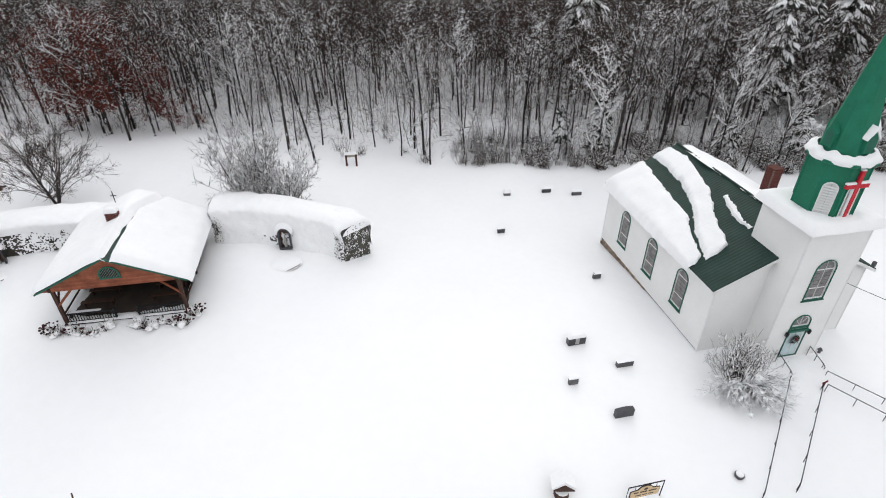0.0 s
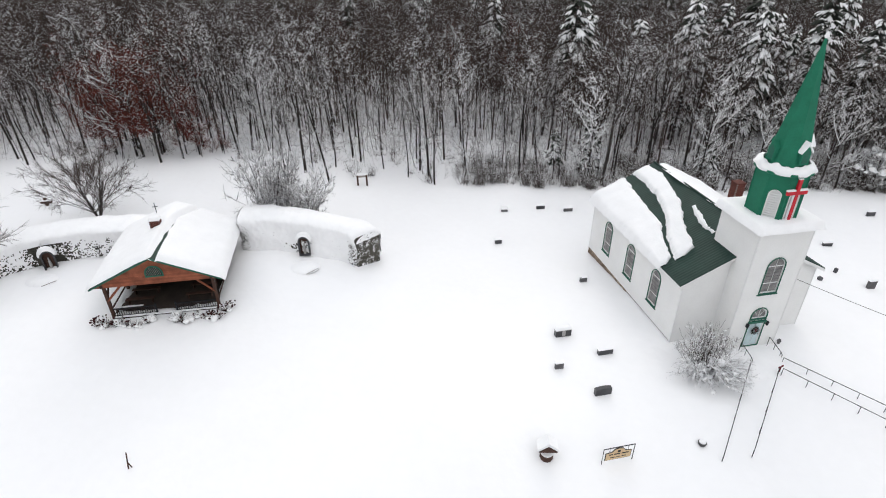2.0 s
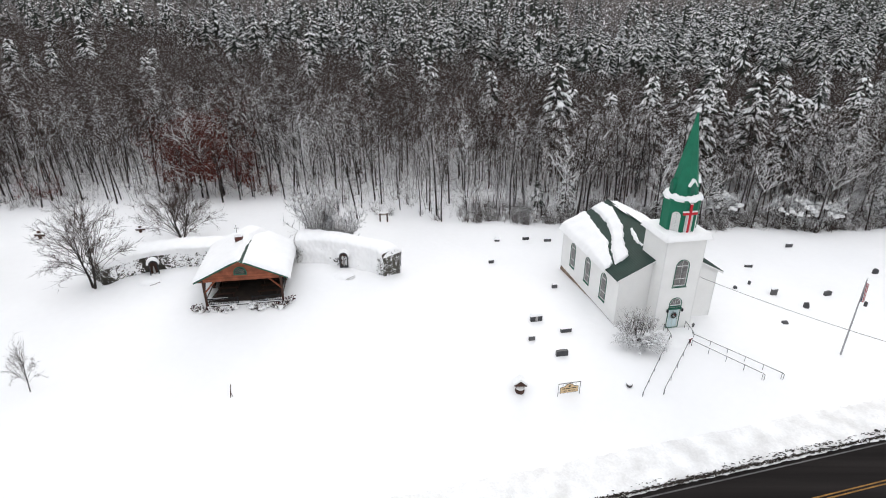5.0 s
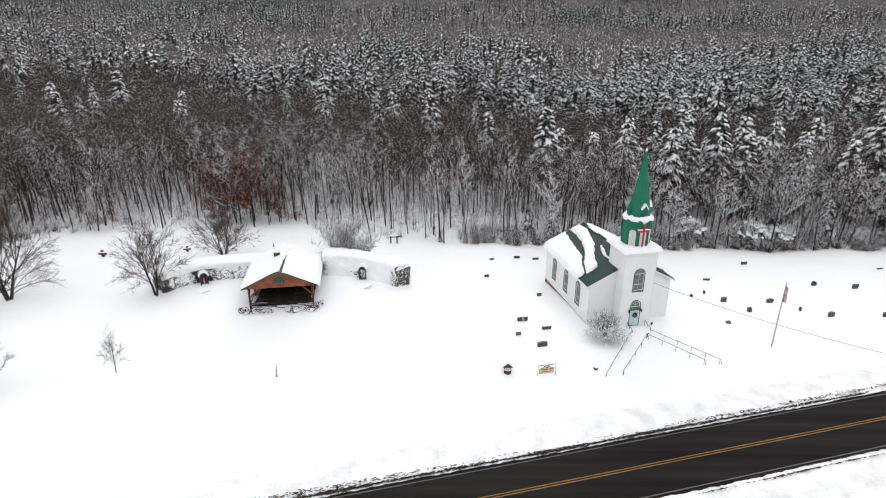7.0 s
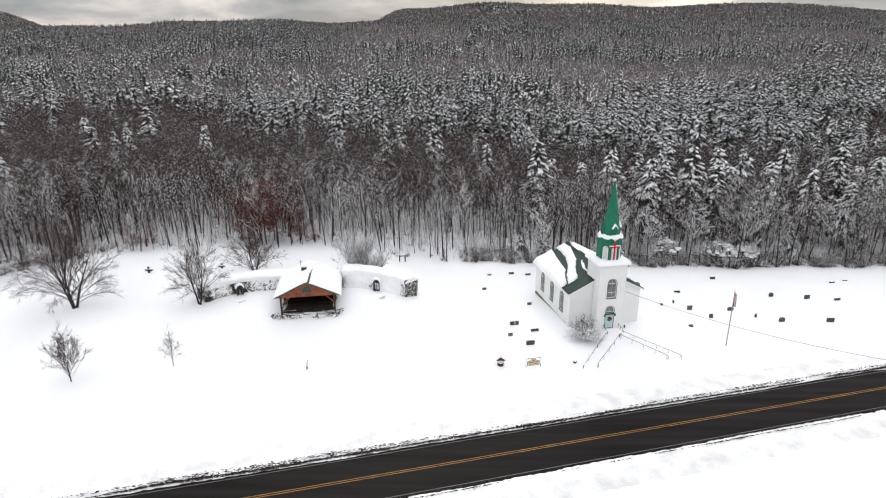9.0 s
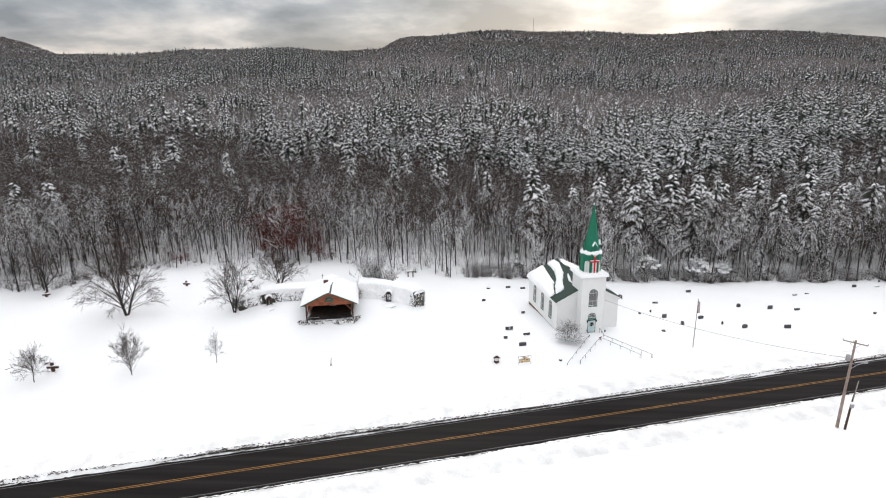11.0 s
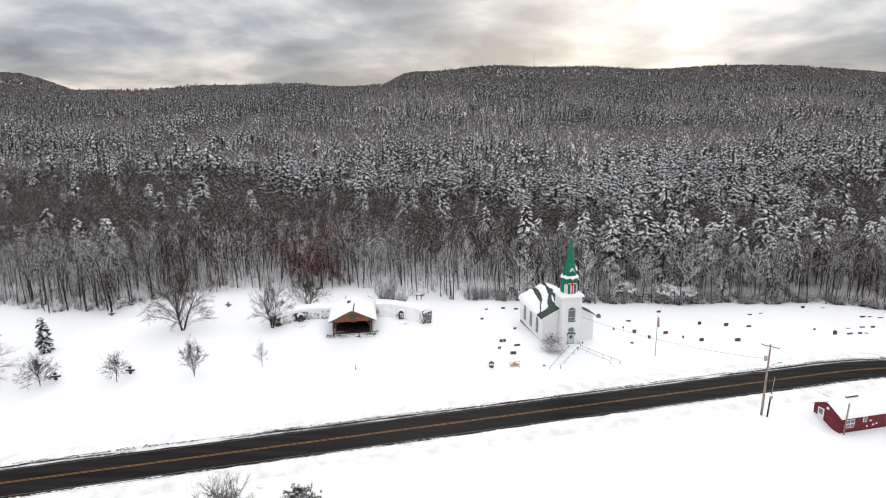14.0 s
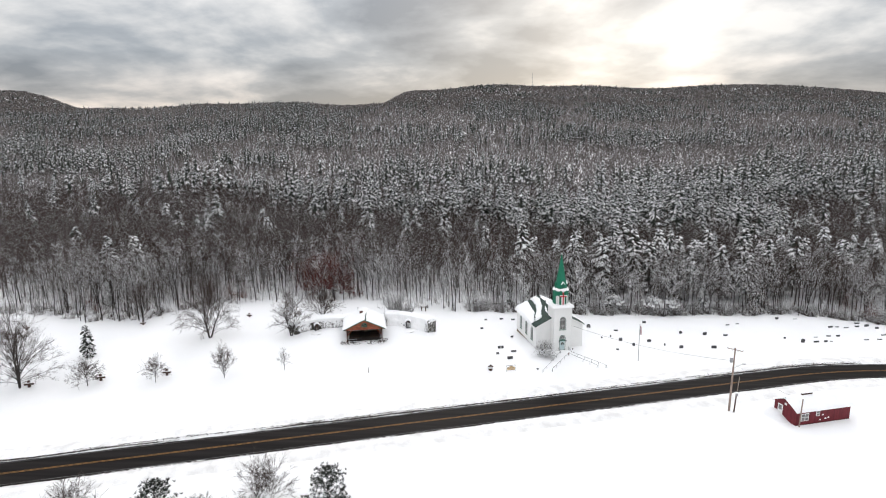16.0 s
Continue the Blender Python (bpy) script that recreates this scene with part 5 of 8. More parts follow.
def slivers(p0, p1, w, side=None):
    """Flat tapering slivers, two triangles each, for twigs and bits of snow."""
    d = unit(p1 - p0)
    s = unit(np.cross(d, np.array([[0, 0, 1.0]]) + 0.001)) if side is None else side
    n = len(p0)
    m = (p0 + p1) / 2
    v = np.stack([p0, m + s * w[:, None], p1, m - s * w[:, None]], 1)
    t = (np.arange(n) * 4)[:, None, None] + np.array([(0, 1, 2), (0, 2, 3)])[None]
    return v.reshape(-1, 3), t.reshape(-1, 3)


def shards(p0, p1, w, side=None):
    """Single tapering triangles, the cheapest twig."""
    d = unit(p1 - p0)
    s = unit(np.cross(d, np.array([[0, 0, 1.0]]) + 0.001)) if side is None else side
    n = len(p0)
    v = np.stack([p0 + s * w[:, None], p1, p0 - s * w[:, None]], 1)
    return v.reshape(-1, 3), np.arange(3 * n).reshape(-1, 3)


def stack(*pieces):
    """Joins (corners, triangles) pairs into one."""
    vs, ts, n = [], [], 0
    for v, t in pieces:
        vs.append(v)
        ts.append(t + n)
        n += len(v)
    return np.concatenate(vs), np.concatenate(ts)


def limb(rng, start, way, length, parts, wander, lift):
    pts = [start]
    d = way / np.linalg.norm(way)
    for _ in range(parts):
        d = d + rng.normal(0, wander, 3) + np.array([0, 0, lift])
        d = d / np.linalg.norm(d)
        pts.append(pts[-1] + d * length / parts)
    return np.array(pts)


def bare_tree_data(seed, height=15.0, girth=0.16, first=0.38, limbs=15, reach=0.26, rise=0.85, subs=5, twigs=4, stems=1, splay=0.0, snow=0.6, wander=0.10, thin=0.020, fat=1.0):
    """Trunk, branch, twig and snow pieces of a leafless tree."""
    rng = np.random.default_rng(seed)
    wood, fine, white = [], [], []
    for s in range(stems):
        turn = 2 * math.pi * (s + rng.uniform(-0.3, 0.3)) / max(1, stems)
        lean = splay * rng.uniform(0.7, 1.25) if stems > 1 else 0.05
        way = np.array([math.cos(turn) * lean, math.sin(turn) * lean, 1.0])
        h = height * rng.uniform(0.82, 1.0) if stems > 1 else height
        trunk = limb(rng, np.zeros(3) + (np.array([math.cos(turn), math.sin(turn), 0]) * girth * 0.8 if stems > 1 else 0), way, h, 8, 0.045, 0.04)
        rad = girth * (1 - np.linspace(0, 1, 9)) ** 0.8 + 0.014
        wood += [(trunk[i], trunk[i + 1], rad[i], rad[i + 1]) for i in range(8)]
        for b in range(limbs):
            t = first + (0.98 - first) * (b + rng.uniform(0, 0.9)) / limbs
            i = min(7, int(t * 8))
            p = trunk[i] + (trunk[i + 1] - trunk[i]) * (t * 8 - i)
            a = rng.uniform(0, 2 * math.pi)
            ln = height * reach * (1.15 - 0.75 * t) * rng.uniform(0.7, 1.3)
            br = limb(rng, p, np.array([math.cos(a), math.sin(a), rise * rng.uniform(0.5, 1.4)]), ln, 3, wander, 0.10)
            r = max(0.02 * fat, girth * 0.36 * (1.1 - t))
            rr = (r, r * 0.7, r * 0.45, 0.012 * fat)
            wood += [(br[k], br[k + 1], rr[k], rr[k + 1]) for k in range(3)]
            white += [(br[k], br[k + 1], rr[k] * 1.0 + 0.022) for k in range(3) if rng.random() < snow * 1.1]
            for _ in range(subs):
                q = rng.uniform(0.25, 1.0) * 3
                k = min(2, int(q))
                p2 = br[k] + (br[k + 1] - br[k]) * (q - k)
                d = unit(br[k + 1] - br[k]) + rng.normal(0, 0.55, 3) + np.array([0, 0, 0.15])
                l2 = ln * rng.uniform(0.22, 0.5)
                sb = limb(rng, p2, d, l2, 2, 0.16, 0.08)
                wood += [(sb[0], sb[1], 0.022 * fat, 0.016 * fat), (sb[1], sb[2], 0.016 * fat, 0.008 * fat)]
                white += [(sb[j], sb[j + 1], 0.030) for j in range(2) if rng.random() < snow]
                for _ in range(twigs):
                    q2 = rng.uniform(0.3, 1.0) * 2
                    j = min(1, int(q2))
                    p3 = sb[j] + (sb[j + 1] - sb[j]) * (q2 - j)
                    d3 = unit(sb[j + 1] - sb[j]) + rng.normal(0, 0.7, 3) + np.array([0, 0, 0.1])
                    e3 = p3 + d3 / np.linalg.norm(d3) * l2 * rng.uniform(0.4, 0.9)
                    fine.append((p3, e3))
    p0, p1 = np.array([w[0] for w in wood]), np.array([w[1] for w in wood])
    r0, r1 = np.array([w[2] for w in wood]), np.array([w[3] for w in wood])
    f0, f1 = np.array([f[0] for f in fine]), np.array([f[1] for f in fine])
    w0, w1, wr = np.array([w[0] for w in white]), np.array([w[1] for w in white]), np.array([w[2] for w in white])
    lift = np.zeros((len(wr), 3))
    lift[:, 2] = wr * 0.8
    keep = rng.random(len(f0)) < snow * 0.50
    s0, s1 = f0[keep] + [0, 0, 0.02], f1[keep] + [0, 0, 0.02]
    return bars(p0, p1, r0, r1), shards(f0, f1, np.full(len(f0), thin)), stack(bars(w0 + lift, w1 + lift, wr, wr * 0.8), shards(s0, s1, np.full(len(s0), 0.042)))


def tree_meshes(seed, **kw):
    wood, fine, white = bare_tree_data(seed, **kw)
    return [("trunk", fast_mesh("trunk", *wood, [BARK])), ("crown", fast_mesh("crown", *fine, [TWIG])), ("snow_cover", fast_mesh("snow_cover", *white, [TREE_SNOW]))]


def plant(name, meshes_, m, label, category, group=""):
    ob = empty(name, m, label, category, group)
    for n, me in meshes_:
        c = new(n, me)
        c.parent = ob
        if n != "trunk":
            tagged(c, kind="stuff")
    return ob


def spot(x, y, rz=0.0, s=1.0):
    return pose(x, y, at_ground(x, y, 0.05), 0, 0, rz) @ Matrix.Scale(s, 4)


def dome_tree_meshes(seed, height, radius, bole=0.25, stems=1, limbs=34, subs=9, twigs=10, low=-0.15, high=1.5, girth=0.12, fine=0.010, snow=0.04, twig_mat=None):
    """A leafless tree of the open: limbs that arch out from a short trunk to a rounded crown of fine twigs."""
    r = np.random.default_rng(seed)
    wood, thin, tip, heart = [], [], [], height * 0.36
    lean = [(0.0, 0.0)] if stems == 1 else [(math.cos(k * 6.28 / stems + seed) * 0.32, math.sin(k * 6.28 / stems + seed) * 0.32) for k in range(stems)]
    boles = []
    for u, v in lean:
        line = limb(r, np.array([u, v, 0]) * girth * 2 - [0, 0, 0.2], np.array([u, v, 1.0]), height * 0.62, 5, 0.05, 0.03)
        g = girth * np.array([1.15, 0.85, 0.68, 0.5, 0.34, 0.16]) * (1 if stems == 1 else 0.75)
        wood += [(line[k], line[k + 1], g[k], g[k + 1]) for k in range(5)]
        boles.append(line)
    for b in range(limbs):
        line = boles[b % stems]
        e = low + (high - low) * ((b + r.random()) / limbs) ** 0.9
        a = b * 2.4 + r.normal(0, 0.25)
        t = bole + (0.95 - bole) * (0.25 + 0.75 * r.random()) * (e - low) / (high - low)
        k = min(4, int(t * 5))
        p0 = line[k] + (line[k + 1] - line[k]) * (t * 5 - k)
        size = r.uniform(0.78, 1.06)
        aim_ = 0.86 * np.array([math.cos(e) * math.cos(a) * radius, math.cos(e) * math.sin(a) * radius, heart + math.sin(e) * (height - heart)]) * size
        bow = (p0 + aim_) / 2 + np.array([0, 0, height * 0.09 * (1.2 - abs(e))]) + r.normal(0, 0.035, 3) * height
        q = np.linspace(0, 1, 6)[:, None]
        br = (1 - q) ** 2 * p0 + 2 * q * (1 - q) * bow + q * q * aim_
        w = girth * 0.17 * (1 - np.linspace(0, 1, 6)) ** 0.7 + 0.005
        wood += [(br[k], br[k + 1], w[k], w[k + 1]) for k in range(5)]
        ln = np.linalg.norm(aim_ - p0)
        for _ in range(subs):
            f = r.uniform(0.25, 1.0) ** 0.8
            k = min(4, int(f * 5))
            p1 = br[k] + (br[k + 1] - br[k]) * (f * 5 - k)
            d = unit(br[k + 1] - br[k]) + r.normal(0, 0.42, 3) + np.array([0, 0, 0.06])
            sb = limb(r, p1, d, ln * r.uniform(0.16, 0.38) + 0.12, 2, 0.20, 0.03)
            thin += [(sb[0], sb[1]), (sb[1], sb[2])]
            for _ in range(twigs):
                g = r.uniform(0.15, 1.0) * 2
                m = min(1, int(g))
                p2 = sb[m] + (sb[m + 1] - sb[m]) * (g - m)
                d2 = unit(unit(sb[m + 1] - sb[m]) + r.normal(0, 0.5, 3))
                tip.append((p2, p2 + d2 * (ln * r.uniform(0.08, 0.20) + 0.10)))
    w0, w1 = np.array([q[0] for q in wood]), np.array([q[1] for q in wood])
    t0, t1 = np.array([q[0] for q in thin]), np.array([q[1] for q in thin])
    f0, f1 = np.array([q[0] for q in tip]), np.array([q[1] for q in tip])
    crown = stack(slivers(t0, t1, np.full(len(t0), fine * 1.5), unit(np.cross(t1 - t0, r.normal(0, 1, t0.shape)))), shards(f0, f1, np.full(len(f0), fine * 1.25), unit(np.cross(f1 - f0, r.normal(0, 1, f0.shape)))))
    out = [("trunk", fast_mesh("trunk", *bars(w0, w1, np.array([q[2] for q in wood]), np.array([q[3] for q in wood]), 5), [BARK])), ("crown", fast_mesh("crown", *crown, [twig_mat or TWIG]))]
    n = int(len(t0) * snow * 8)
    k = r.integers(0, len(t0), n)
    d = unit(r.normal(0, 1, (n, 3)))
    p = t0[k] + (t1[k] - t0[k]) * r.random((n, 1))
    out.append(("snow_cover", fast_mesh("snow_cover", *shards(p, p + d * 0.16, np.full(n, 0.035)), [TREE_SNOW])))
    return out


def bushy_pine_meshes(seed, height, radius):
    """A young open-grown pine: clumps of upturned needle tufts on whorled limbs, with a little snow in them."""
    r = np.random.default_rng(seed)
    p0, p1, tufts = [np.array([0, 0, -0.2])], [np.array([0, 0, height * 0.92])], []
    for b in range(64):
        t = 0.08 + 0.88 * (b + r.random()) / 64
        a = b * 2.4 + r.normal(0, 0.3)
        ln = radius * (math.sin(math.pi * min(1.0, 0.22 + 0.80 * t)) ** 0.7) * r.uniform(0.65, 1.15) + 0.15
        root = np.array([0, 0, height * t * 0.9])
        end = root + np.array([math.cos(a) * ln, math.sin(a) * ln, ln * r.uniform(0.15, 0.5)])
        p0.append(root)
        p1.append(end)
        for _ in range(9):
            tufts.append(root + (end - root) * r.uniform(0.45, 1.05) + r.normal(0, 0.22, 3) * [1, 1, 0.7])
    p0, p1 = np.array(p0), np.array(p1)
    g = np.full(len(p0), 0.035)
    g[0] = height * 0.014
    c = np.repeat(np.array(tufts), 16, 0)
    d = unit(r.normal(0, 0.7, c.shape) + unit(c * [1, 1, 0.3] - [0, 0, 0]) * 0.4 + [0, 0, 0.45])
    needles = shards(c, c + d * r.uniform(0.22, 0.50, (len(c), 1)), np.full(len(c), 0.040), unit(np.cross(d, r.normal(0, 1, c.shape))))
    k = r.random(len(tufts)) < 0.45
    q = np.repeat(np.array(tufts)[k] + [0, 0, 0.12], 3, 0)
    e = unit(r.normal(0, 1, q.shape) * [1, 1, 0.4])
    snow = shards(q, q + e * 0.26, np.full(len(q), 0.075))
    return [("trunk", fast_mesh("trunk", *bars(p0, p1, g, g * 0.3), [BARK])), ("needles", fast_mesh("needles", *needles, [NEEDLE])), ("snow_cover", fast_mesh("snow_cover", *snow, [TREE_SNOW]))]


# trees standing free in the field
field = "bare trees in the snowy field"
plant("maple_tree", dome_tree_meshes(11, 7.2, 2.7, 0.12, limbs=32, low=0.2, girth=0.07), spot(-69.2, -13.4, 40), "small bare vase-shaped maple in the open snow", "tree", field)
plant("sapling", dome_tree_meshes(12, 5.4, 1.6, 0.30, limbs=20, subs=6, twigs=6, low=0.0, girth=0.05, fine=0.008), spot(-58.2, -9.6, 10), "thin bare sapling in the open snow", "tree", field)
plant("willow_tree", dome_tree_meshes(13, 15.5, 8.0, 0.10, 3, 64, 11, 11, -0.30, 1.5, 0.26, 0.012), spot(-79.8, 4.0, 0), "large spreading bare tree with arching twigs", "tree", field)
plant("maple_tree", dome_tree_meshes(14, 11.5, 4.9, 0.20, 2, 44, 10, 11, -0.25, 1.5, 0.19, 0.011), spot(-61.4, 6.0, 70), "round-crowned bare tree with a dark trunk beside the hedge", "tree", field)
plant("apple_tree", dome_tree_meshes(15, 8.2, 5.8, 0.04, 4, 46, 10, 11, 0.0, 1.5, 0.16, 0.011), spot(-57.0, 18.6, 20), "wide fan-shaped bare tree behind the hedge", "tree", field)
plant("ornamental_tree", dome_tree_meshes(16, 5.8, 2.8, 0.34, limbs=32, low=-0.05, girth=0.065, fine=0.009), spot(-81.9, -15.9, 0), "small round-crowned bare tree in the field", "tree", field)
plant("ornamental_tree", dome_tree_meshes(17, 6.2, 3.4, 0.26, limbs=44, subs=10, twigs=11, low=-0.3, girth=0.08, fine=0.009), spot(-94.2, -18.0, 0), "small dense round-crowned bare tree in the field", "tree", field)
plant("maple_tree", dome_tree_meshes(18, 17.0, 7.6, 0.10, 2, 66, 11, 11, -0.35, 1.5, 0.26, 0.012), spot(-106.5, -19.4, 0), "tall bare broad-crowned tree at the field edge", "tree", field)
plant("maple_tree", dome_tree_meshes(25, 13.0, 5.0, 0.18, 1, 46, 9, 9, -0.25, 1.5, 0.22, 0.012, 0.16), spot(-101.0, 13.6, 0), "bare tree with snowy limbs before the woods", "tree", field)
# trees across the road
near = "trees on the near side of the road"
plant("maple_tree", dome_tree_meshes(20, 9.2, 4.9, 0.12, 2, 46, 10, 10, -0.1, 1.5, 0.13, 0.010), pose(-48.8, -48.6, -5.2), "bare tree below the near side of the road", "tree", near)
plant("pine_tree", bushy_pine_meshes(21, 8.9, 3.1), pose(-39.6, -49.9, -5.2), "dark bushy pine with a little snow", "tree", near)
plant("maple_tree", dome_tree_meshes(22, 6.6, 4.2, 0.12, 2, 40, 9, 9, -0.1, 1.5, 0.11, 0.010), pose(-74.5, -51.0, -5.2), "bare tree below the near side of the road", "tree", near)
plant("pine_tree", bushy_pine_meshes(23, 7.2, 2.7), pose(-62.5, -51.5, -5.0), "dark bushy pine with a little snow", "tree", near)
plant("maple_tree", dome_tree_meshes(24, 5.4, 3.2, 0.12, 2, 36, 9, 9, -0.1, 1.5, 0.10, 0.010), pose(-55.8, -53.0, -4.6), "bare tree below the near side of the road", "tree", near)


# ---- the woods ----
EDGE_X = [-260, -151, -136, -128, -116, -110, -103, -97, -92, -87, -74, -66, -57, -51, -45, -39, -35, -30, -26, -22, -14, 0, 15, 31, 54, 71, 78, 86, 95, 130, 260]
EDGE_Y = [20, 21, 18.5, 19, 13.5, 16, 15.5, 23, 28, 30, 33, 35, 33.5, 36, 35, 32, 31, 35, 34, 32.5, 31.5, 32, 32, 31.5, 31.5, 32, 30, 23, 24, 25, 25]


def edge(x):
    return np.interp(x, EDGE_X, EDGE_Y) + 0.6 * np.sin(np.asarray(x) * 0.31) + 0.5 * np.sin(np.asarray(x) * 0.83 + 1)


def flecks(r, p, size, wide):
    """Small bits of snow lodged at points, lying every way."""
    n = len(p)
    d = unit(r.normal(0, 1, (n, 3)) * [1, 1, 0.6])
    q = p + [0, 0, 0.04]
    return shards(q, q + d * (size * r.uniform(0.5, 1.5, n))[:, None], wide * r.uniform(0.5, 1.4, n), unit(np.cross(d, r.normal(0, 1, (n, 3)))))


def forest_tree_meshes(seed, height, girth, first, limbs, reach, rise, snow, fork=False, coated=0.0, leaves=0, leaf_low=0.0, leaf_size=0.2, subs=6, twigs=7):
    """A tall straight leafless tree: trunk and limbs, a haze of twigs, and snow in small clots along them."""
    r = np.random.default_rng(seed)
    trunk = limb(r, np.array([0, 0, -0.3]), np.array([r.normal(0, 0.02), r.normal(0, 0.02), 1.0]), height, 10, 0.028, 0.03)
    rad = girth * (1 - np.linspace(0, 1, 11)) ** 0.75 + 0.012
    stems = [(trunk, rad, first)]
    if fork:
        a = r.uniform(0, 2 * math.pi)
        side = limb(r, trunk[4], np.array([math.cos(a) * 0.35, math.sin(a) * 0.35, 1.0]), height * 0.55, 10, 0.03, 0.05)
        stems.append((side, rad[4] * 0.8 * (1 - np.linspace(0, 1, 11)) ** 0.75 + 0.012, 0.15))
    heavy, thin, fine, white = [], [], [], []
    for line, rr, low in stems:
        heavy += [(line[i], line[i + 1], rr[i], rr[i + 1]) for i in range(10)]
        own = limbs if line is trunk else limbs // 2
        for b in range(own):
            t = low + (0.985 - low) * (b + r.uniform(0, 0.9)) / own
            i = min(9, int(t * 10))
            p = line[i] + (line[i + 1] - line[i]) * (t * 10 - i)
            a = r.uniform(0, 2 * math.pi)
            ln = height * reach * (1.12 - 0.78 * t) * r.uniform(0.6, 1.3)
            br = limb(r, p, np.array([math.cos(a), math.sin(a), rise * r.uniform(0.5, 1.5)]), ln, 3, 0.10, 0.09)
            q0 = max(0.018, girth * 0.30 * (1.1 - t))
            w = (q0, q0 * 0.7, q0 * 0.45, 0.008)
            heavy += [(br[k], br[k + 1], w[k], w[k + 1]) for k in range(3)]
            for k in range(3):
                if r.random() < coated:
                    white.append((br[k], br[k + 1], w[k] + 0.035))
            for _ in range(subs):
                q = r.uniform(0.2, 1.0) * 3
                k = min(2, int(q))
                p2 = br[k] + (br[k + 1] - br[k]) * (q - k)
                d = unit(br[k + 1] - br[k]) + r.normal(0, 0.5, 3) + np.array([0, 0, 0.18])
                l2 = ln * r.uniform(0.22, 0.5) + 0.2
                sb = limb(r, p2, d, l2, 2, 0.14, 0.08)
                thin += [(sb[0], sb[1]), (sb[1], sb[2])]
                for _ in range(twigs):
                    q2 = r.uniform(0.15, 1.0) * 2
                    j = min(1, int(q2))
                    p3 = sb[j] + (sb[j + 1] - sb[j]) * (q2 - j)
                    d3 = unit(sb[j + 1] - sb[j]) + r.normal(0, 0.6, 3) + np.array([0, 0, 0.12])
                    fine.append((p3, p3 + unit(d3) * (l2 * r.uniform(0.35, 0.8) + 0.12)))
    h0, h1 = np.array([h[0] for h in heavy]), np.array([h[1] for h in heavy])
    wood = bars(h0, h1, np.array([h[2] for h in heavy]), np.array([h[3] for h in heavy]))
    t0, t1 = np.array([q[0] for q in thin]), np.array([q[1] for q in thin])
    f0, f1 = np.array([q[0] for q in fine]), np.array([q[1] for q in fine])
    twig = stack(slivers(t0, t1, np.full(len(t0), 0.017)), shards(f0, f1, np.full(len(f0), 0.013), unit(np.cross(f1 - f0, r.normal(0, 1, f0.shape)))))
    bits = []
    for a, b, share, size, wide in ((h0[10:], h1[10:], 1.6, 0.34, 0.065), (t0, t1, 0.8, 0.26, 0.055), (f0, f1, 0.38, 0.20, 0.045)):
        n = int(len(a) * share * snow)
        k = r.integers(0, len(a), n)
        bits.append(flecks(r, a[k] + (b[k] - a[k]) * r.random((n, 1)), size, wide))
    # snow blown on to one side of the trunk
    n = 26
    k = r.random(n) * 8.9
    i = k.astype(int)
    a = r.normal(0.8, 0.7, n)
    p = trunk[i] + (trunk[i + 1] - trunk[i]) * (k - i)[:, None] + np.stack([np.cos(a), np.sin(a), a * 0], -1) * (rad[i] * 1.02)[:, None]
    bits.append(slivers(p, p + [0, 0, 0.3] * r.uniform(0.4, 1.6, (n, 1)), rad[i] * 0.5, np.stack([-np.sin(a), np.cos(a), a * 0], -1)))
    if white:
        w0, w1, wr = np.array([q[0] for q in white]), np.array([q[1] for q in white]), np.array([q[2] for q in white])
        lift = np.zeros((len(wr), 3))
        lift[:, 2] = wr * 0.6
        bits.append(bars(w0 + lift, w1 + lift, wr, wr * 0.8))
        n = int(len(t0) * coated)
        bits.append(slivers(t0[:n] + [0, 0, 0.03], t1[:n] + [0, 0, 0.03], np.full(n, 0.05)))
    out = [("trunk", fast_mesh("trunk", *wood, [BARK])), ("crown", fast_mesh("crown", *twig, [TWIG])), ("snow_cover", fast_mesh("snow_cover", *stack(*bits), [TREE_SNOW]))]
    if leaves:
        tips = np.concatenate([f0, f1])
        tips = tips[tips[:, 2] > leaf_low]
        odds = np.exp(-tips[:, 2] / (height * 0.30))
        p = tips[r.choice(len(tips), leaves, p=odds / odds.sum())] + r.normal(0, 0.22, (leaves, 3))
        d = unit(r.normal(0, 1, (leaves, 3)))
        out.append(("leaves", fast_mesh("leaves", *slivers(p, p + d * leaf_size * r.uniform(0.7, 1.4, (leaves, 1)), np.full(leaves, leaf_size * 0.36), unit(r.normal(0, 1, (leaves, 3)))), [DRY_LEAF])))
    return out


rng = np.random.default_rng(77)
kinds = [forest_tree_meshes(100 + k, h, gq, f, l, r, ri, sn, fk, ct) for k, (h, gq, f, l, r, ri, sn, fk, ct) in enumerate([
    (17.0, 0.165, 0.24, 20, 0.22, 1.1, 0.75, False, 0.05), (15.5, 0.13, 0.30, 16, 0.20, 1.3, 0.6, True, 0.0), (18.0, 0.20, 0.36, 16, 0.24, 0.9, 0.65, True, 0.1), (14.0, 0.10, 0.15, 18, 0.21, 1.2, 0.8, False, 0.0),
    (16.5, 0.145, 0.40, 16, 0.21, 1.0, 0.5, False, 0.05), (15.0, 0.12, 0.12, 20, 0.22, 1.1, 1.0, False, 0.15), (13.0, 0.14, 0.16, 16, 0.32, 0.6, 1.2, True, 0.8)])]
spots = [(-30.0, 37.7), (-26.6, 35.2), (-23.1, 32.9), (-39.4, 33.5), (-36.0, 31.1), (-54.3, 39.4), (-51.0, 37.6), (-73.8, 33.0), (-14.2, 38.9), (-116.3, 14.4), (-103.6, 16.2)]
tries = 0
